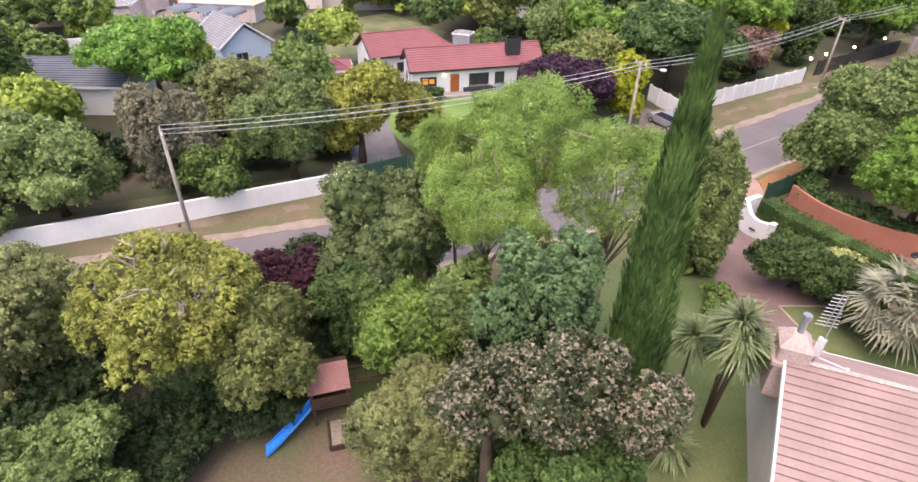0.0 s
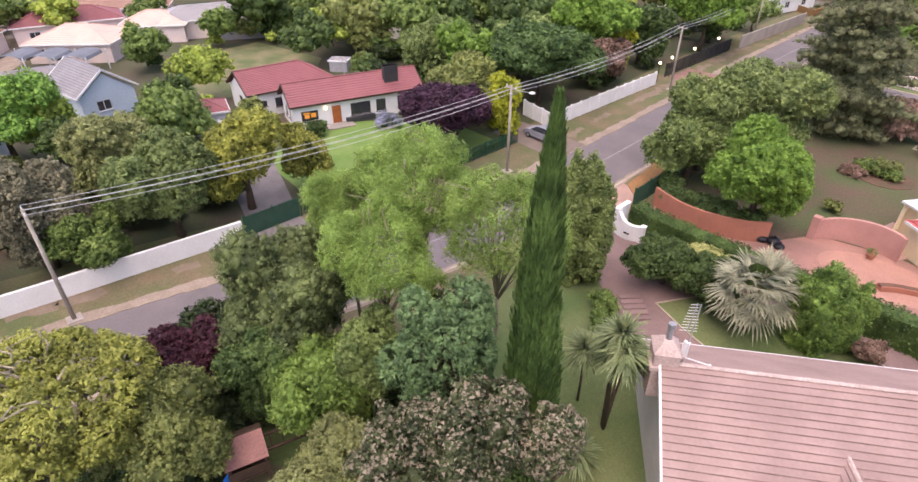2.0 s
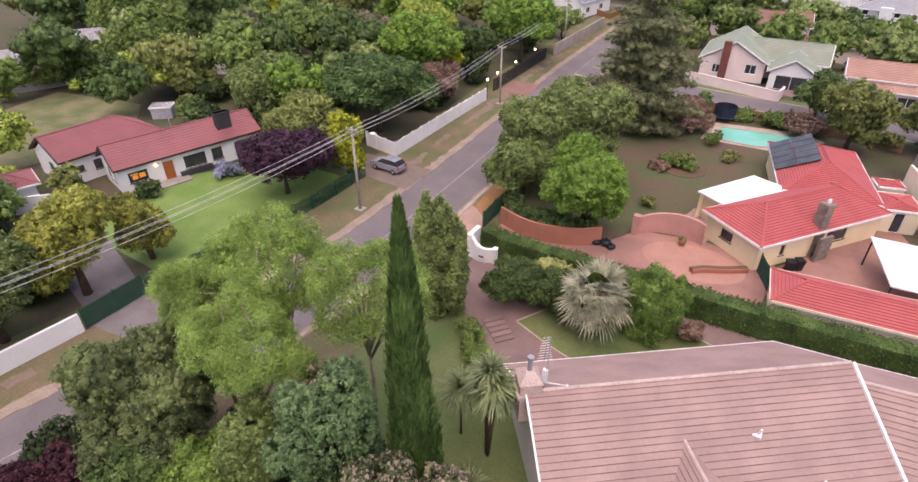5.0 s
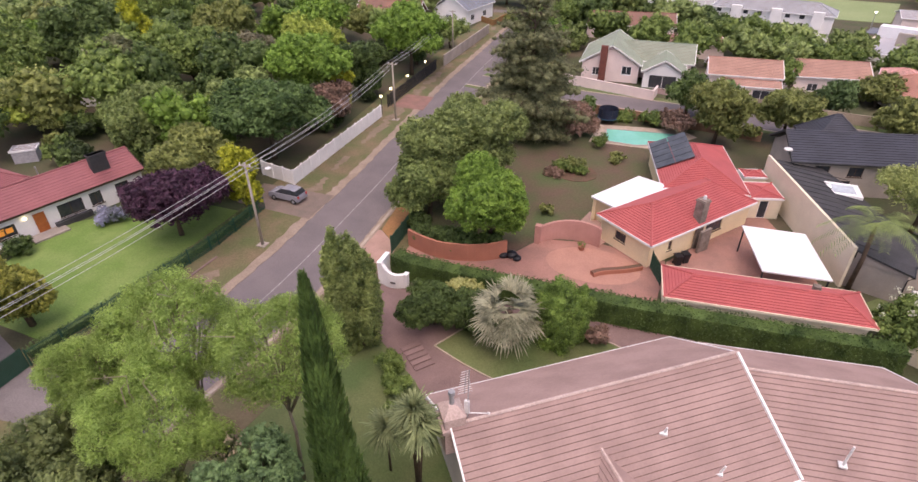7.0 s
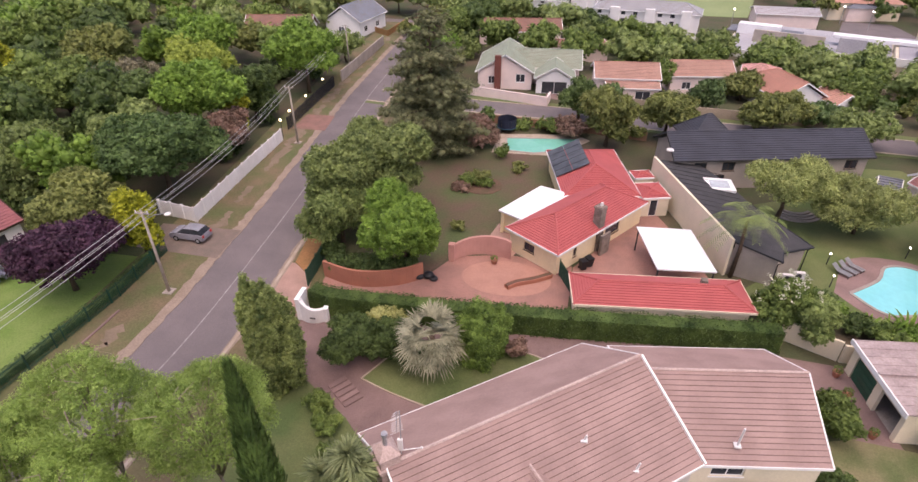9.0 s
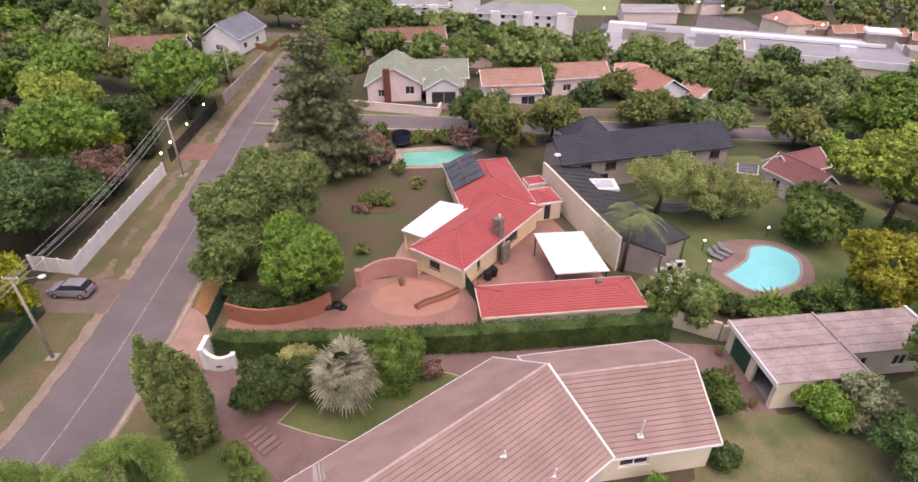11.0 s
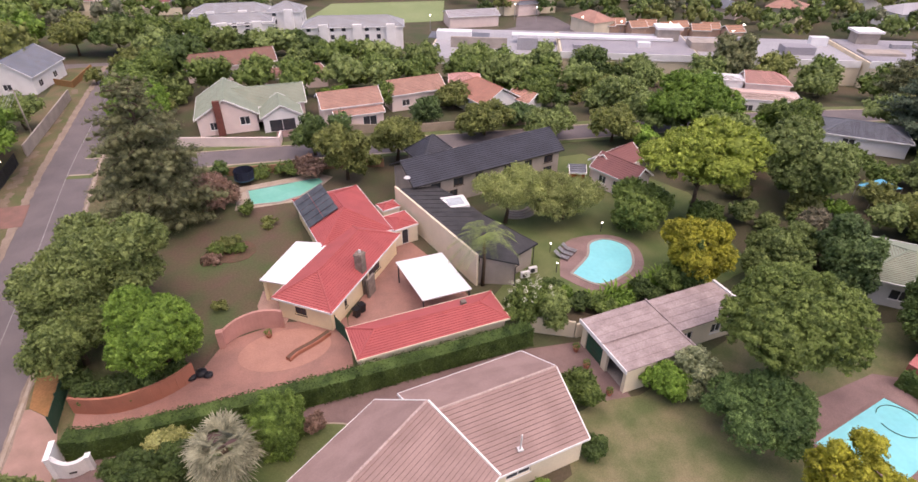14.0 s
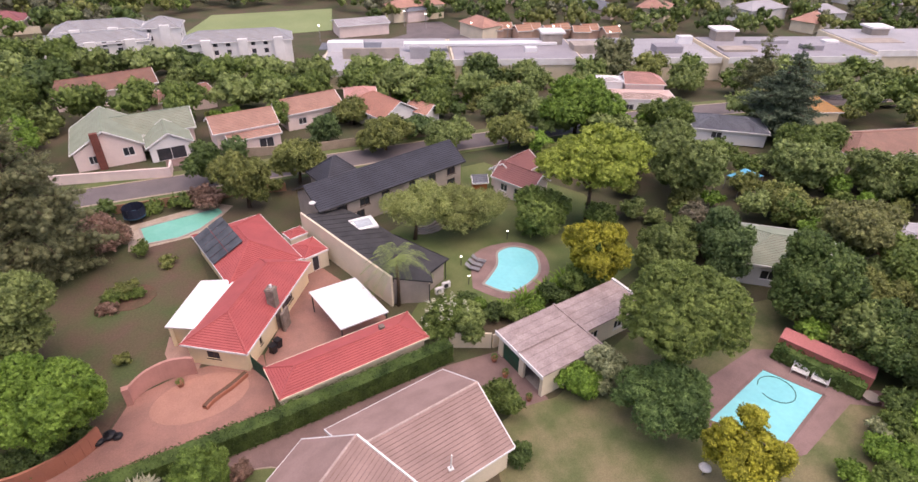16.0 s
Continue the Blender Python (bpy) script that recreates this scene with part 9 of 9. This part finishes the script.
def pot(x, y, r, h, label, z=0.03, plant=True):
    p = thing("plant_pot", label, "plant pot", pose(x, y, z), "plant pots")
    part("bowl", Geo().tube([(0, 0, 0), (0, 0, h * 0.8), (0, 0, h)], [r * 0.65, r, r * 1.05], 14), ORANGE_WALL if plant else CONCRETE, p)
    if plant:
        rng = np.random.default_rng(int(x * 10) % 97)
        me = raw_mesh("plant", leaves(rng, np.array([[0, 0, h + r * 0.5]]), np.array([r * 1.1]), 160, 0.14))
        me.materials.append(L_MID)
        new("plant", me).parent = p


pot(*plant_pot_at, 0.32, 0.4, "dark round pot before the arched wall")
pot(22.6, 36.6, 0.3, 0.5, "terracotta pot beside the garage door")
pot(22.5, 34.4, 0.3, 0.5, "terracotta pot before the garage")
pot(22.9, 31.0, 0.28, 0.45, "terracotta pot at the carport corner")
pot(50.6, 16.9, 0.7, 0.5, "wide stone bowl on the pool deck", 0.04, False)
for k, (x, y) in enumerate(((52.0, 15.6), (52.6, 16.4), (51.8, 14.6))):
    pot(x, y, 0.4, 0.6, "clay pot with a shrub at the pool corner")

planter = thing("raised_planter", "raised curved planter of orange brick", "planter", pose(-0.8, 44.2, 0))
line = smooth_line([(-2.0, -1.3), (-1.2, -0.6), (0.4, 0.2), (1.9, 1.2)], 4)
g = Geo()
band(g, line, 0.55, 0.0, 0.0, 0.42)
part("wall", g, ORANGE_WALL, planter)
g = Geo()
band(g, line, 0.48, -0.1, 0.3, 0.45)
part("soil", g, RED_SOIL, planter)


def wheelie_bin(x, y, turn):
    b = thing("wheelie_bin", "black wheeled rubbish bin in the courtyard", "bin", pose(x, y, 0.03, 0, 0, turn), "rubbish bins")
    part("tub", Geo().add([(-0.24, -0.26, 0.05), (0.24, -0.26, 0.05), (0.24, 0.26, 0.05), (-0.24, 0.26, 0.05), (-0.3, -0.34, 0.95), (0.3, -0.34, 0.95), (0.3, 0.34, 0.95), (-0.3, 0.34, 0.95)], [(3, 2, 1, 0), (4, 5, 6, 7), (0, 1, 5, 4), (1, 2, 6, 5), (2, 3, 7, 6), (3, 0, 4, 7)]), BLACK_PLASTIC, b)
    part("lid", Geo().box(-0.32, -0.36, 0.955, 0.32, 0.38, 1.03), BLACK_PLASTIC, b)
    for s in (-0.25, 0.25):
        part("wheel", Geo().tube([(s - 0.03, 0.3, 0.1), (s + 0.03, 0.3, 0.1)], [0.1, 0.1], 10), RUBBER, b)


wheelie_bin(3.9, 47.4, 30)
wheelie_bin(4.5, 48.0, 30)
heap = thing("rubbish_bags", "heap of black rubbish bags under the tree", "rubbish bags", pose(-10.6, 43.3, 0.03))
for bx, by, br in ((-0.6, 0.0, 0.5), (0.2, 0.25, 0.55), (0.8, -0.1, 0.42)):
    part("bag", Geo().ball((bx, by, br * 0.52), br, 0.55, 12, 7), BLACK_PLASTIC, heap, smooth=True)
    part("knot", Geo().tube([(bx, by, br * 1.0), (bx + 0.05, by, br * 1.0 + 0.16)], [0.04, 0.09], 7), BLACK_PLASTIC, heap)


def lounger(x, y, turn):
    b = thing("sun_lounger", "grey slatted sun lounger beside the pool", "sun lounger", pose(x, y, 0.04, 0, 0, turn), "sun loungers")
    for k in range(6):
        part("seat_slat", Geo().box(-0.32, -0.7 + 0.2 * k, 0.28, 0.32, -0.54 + 0.2 * k, 0.33), GREY_METAL, b)
    part("backrest", Geo().add([(-0.3, 0.5, 0.3), (0.3, 0.5, 0.3), (0.3, 1.1, 0.7), (-0.3, 1.1, 0.7), (-0.3, 0.5, 0.36), (0.3, 0.5, 0.36), (0.3, 1.1, 0.76), (-0.3, 1.1, 0.76)], [(3, 2, 1, 0), (4, 5, 6, 7), (0, 1, 5, 4), (1, 2, 6, 5), (2, 3, 7, 6), (3, 0, 4, 7)]), GREY_METAL, b)
    for sx in (-0.27, 0.23):
        for sy in (-0.65, 0.4):
            part("leg", Geo().box(sx, sy, 0, sx + 0.04, sy + 0.04, 0.28), DARK_METAL, b)


for k in range(3):
    lounger(28.1 + 0.75 * k, 50.6 + 0.55 * k, 40)
dish2 = thing("garden_dish", "white satellite dish standing on the lawn", "dish", pose(31.0, 18.4, 0))
part("bowl", Geo().ball((0, 0, 0.95), 0.5, 0.25, 14, 6), WHITE_METAL, dish2, smooth=True)
part("stand", Geo().tube([(0, 0, 0), (0, 0, 0.85)], [0.05, 0.04], 8), GREY_METAL, dish2)
sign = thing("wall_sign", "small yellow warning sign on the white wall", "sign", pose(-39.55, 7.2, 0))
part("board", Geo().box(0.0, -0.28, 0.95, 0.03, 0.28, 1.5), YELLOW_SIGN, sign)
part("print_bar", Geo().box(0.031, -0.2, 1.1, 0.036, 0.2, 1.16), DARK_METAL, sign)
part("print_bar", Geo().box(0.031, -0.2, 1.3, 0.036, 0.2, 1.4), DARK_METAL, sign)

# ---- curved stone steps on the pool lawn ----
arc = thing("garden_steps", "curved grey stone steps on the lawn", "steps", pose(27.2, 63.4, 0), kind="structure")
for k in range(4):
    g = Geo()
    band(g, [((1.9 + 0.38 * k) * math.cos(a * 0.2 - 2.3), (1.9 + 0.38 * k) * math.sin(a * 0.2 - 2.3)) for a in range(9)], 0.17, 0.17, 0.0, 0.5 - 0.12 * k)
    part("step", g, CONCRETE, arc)
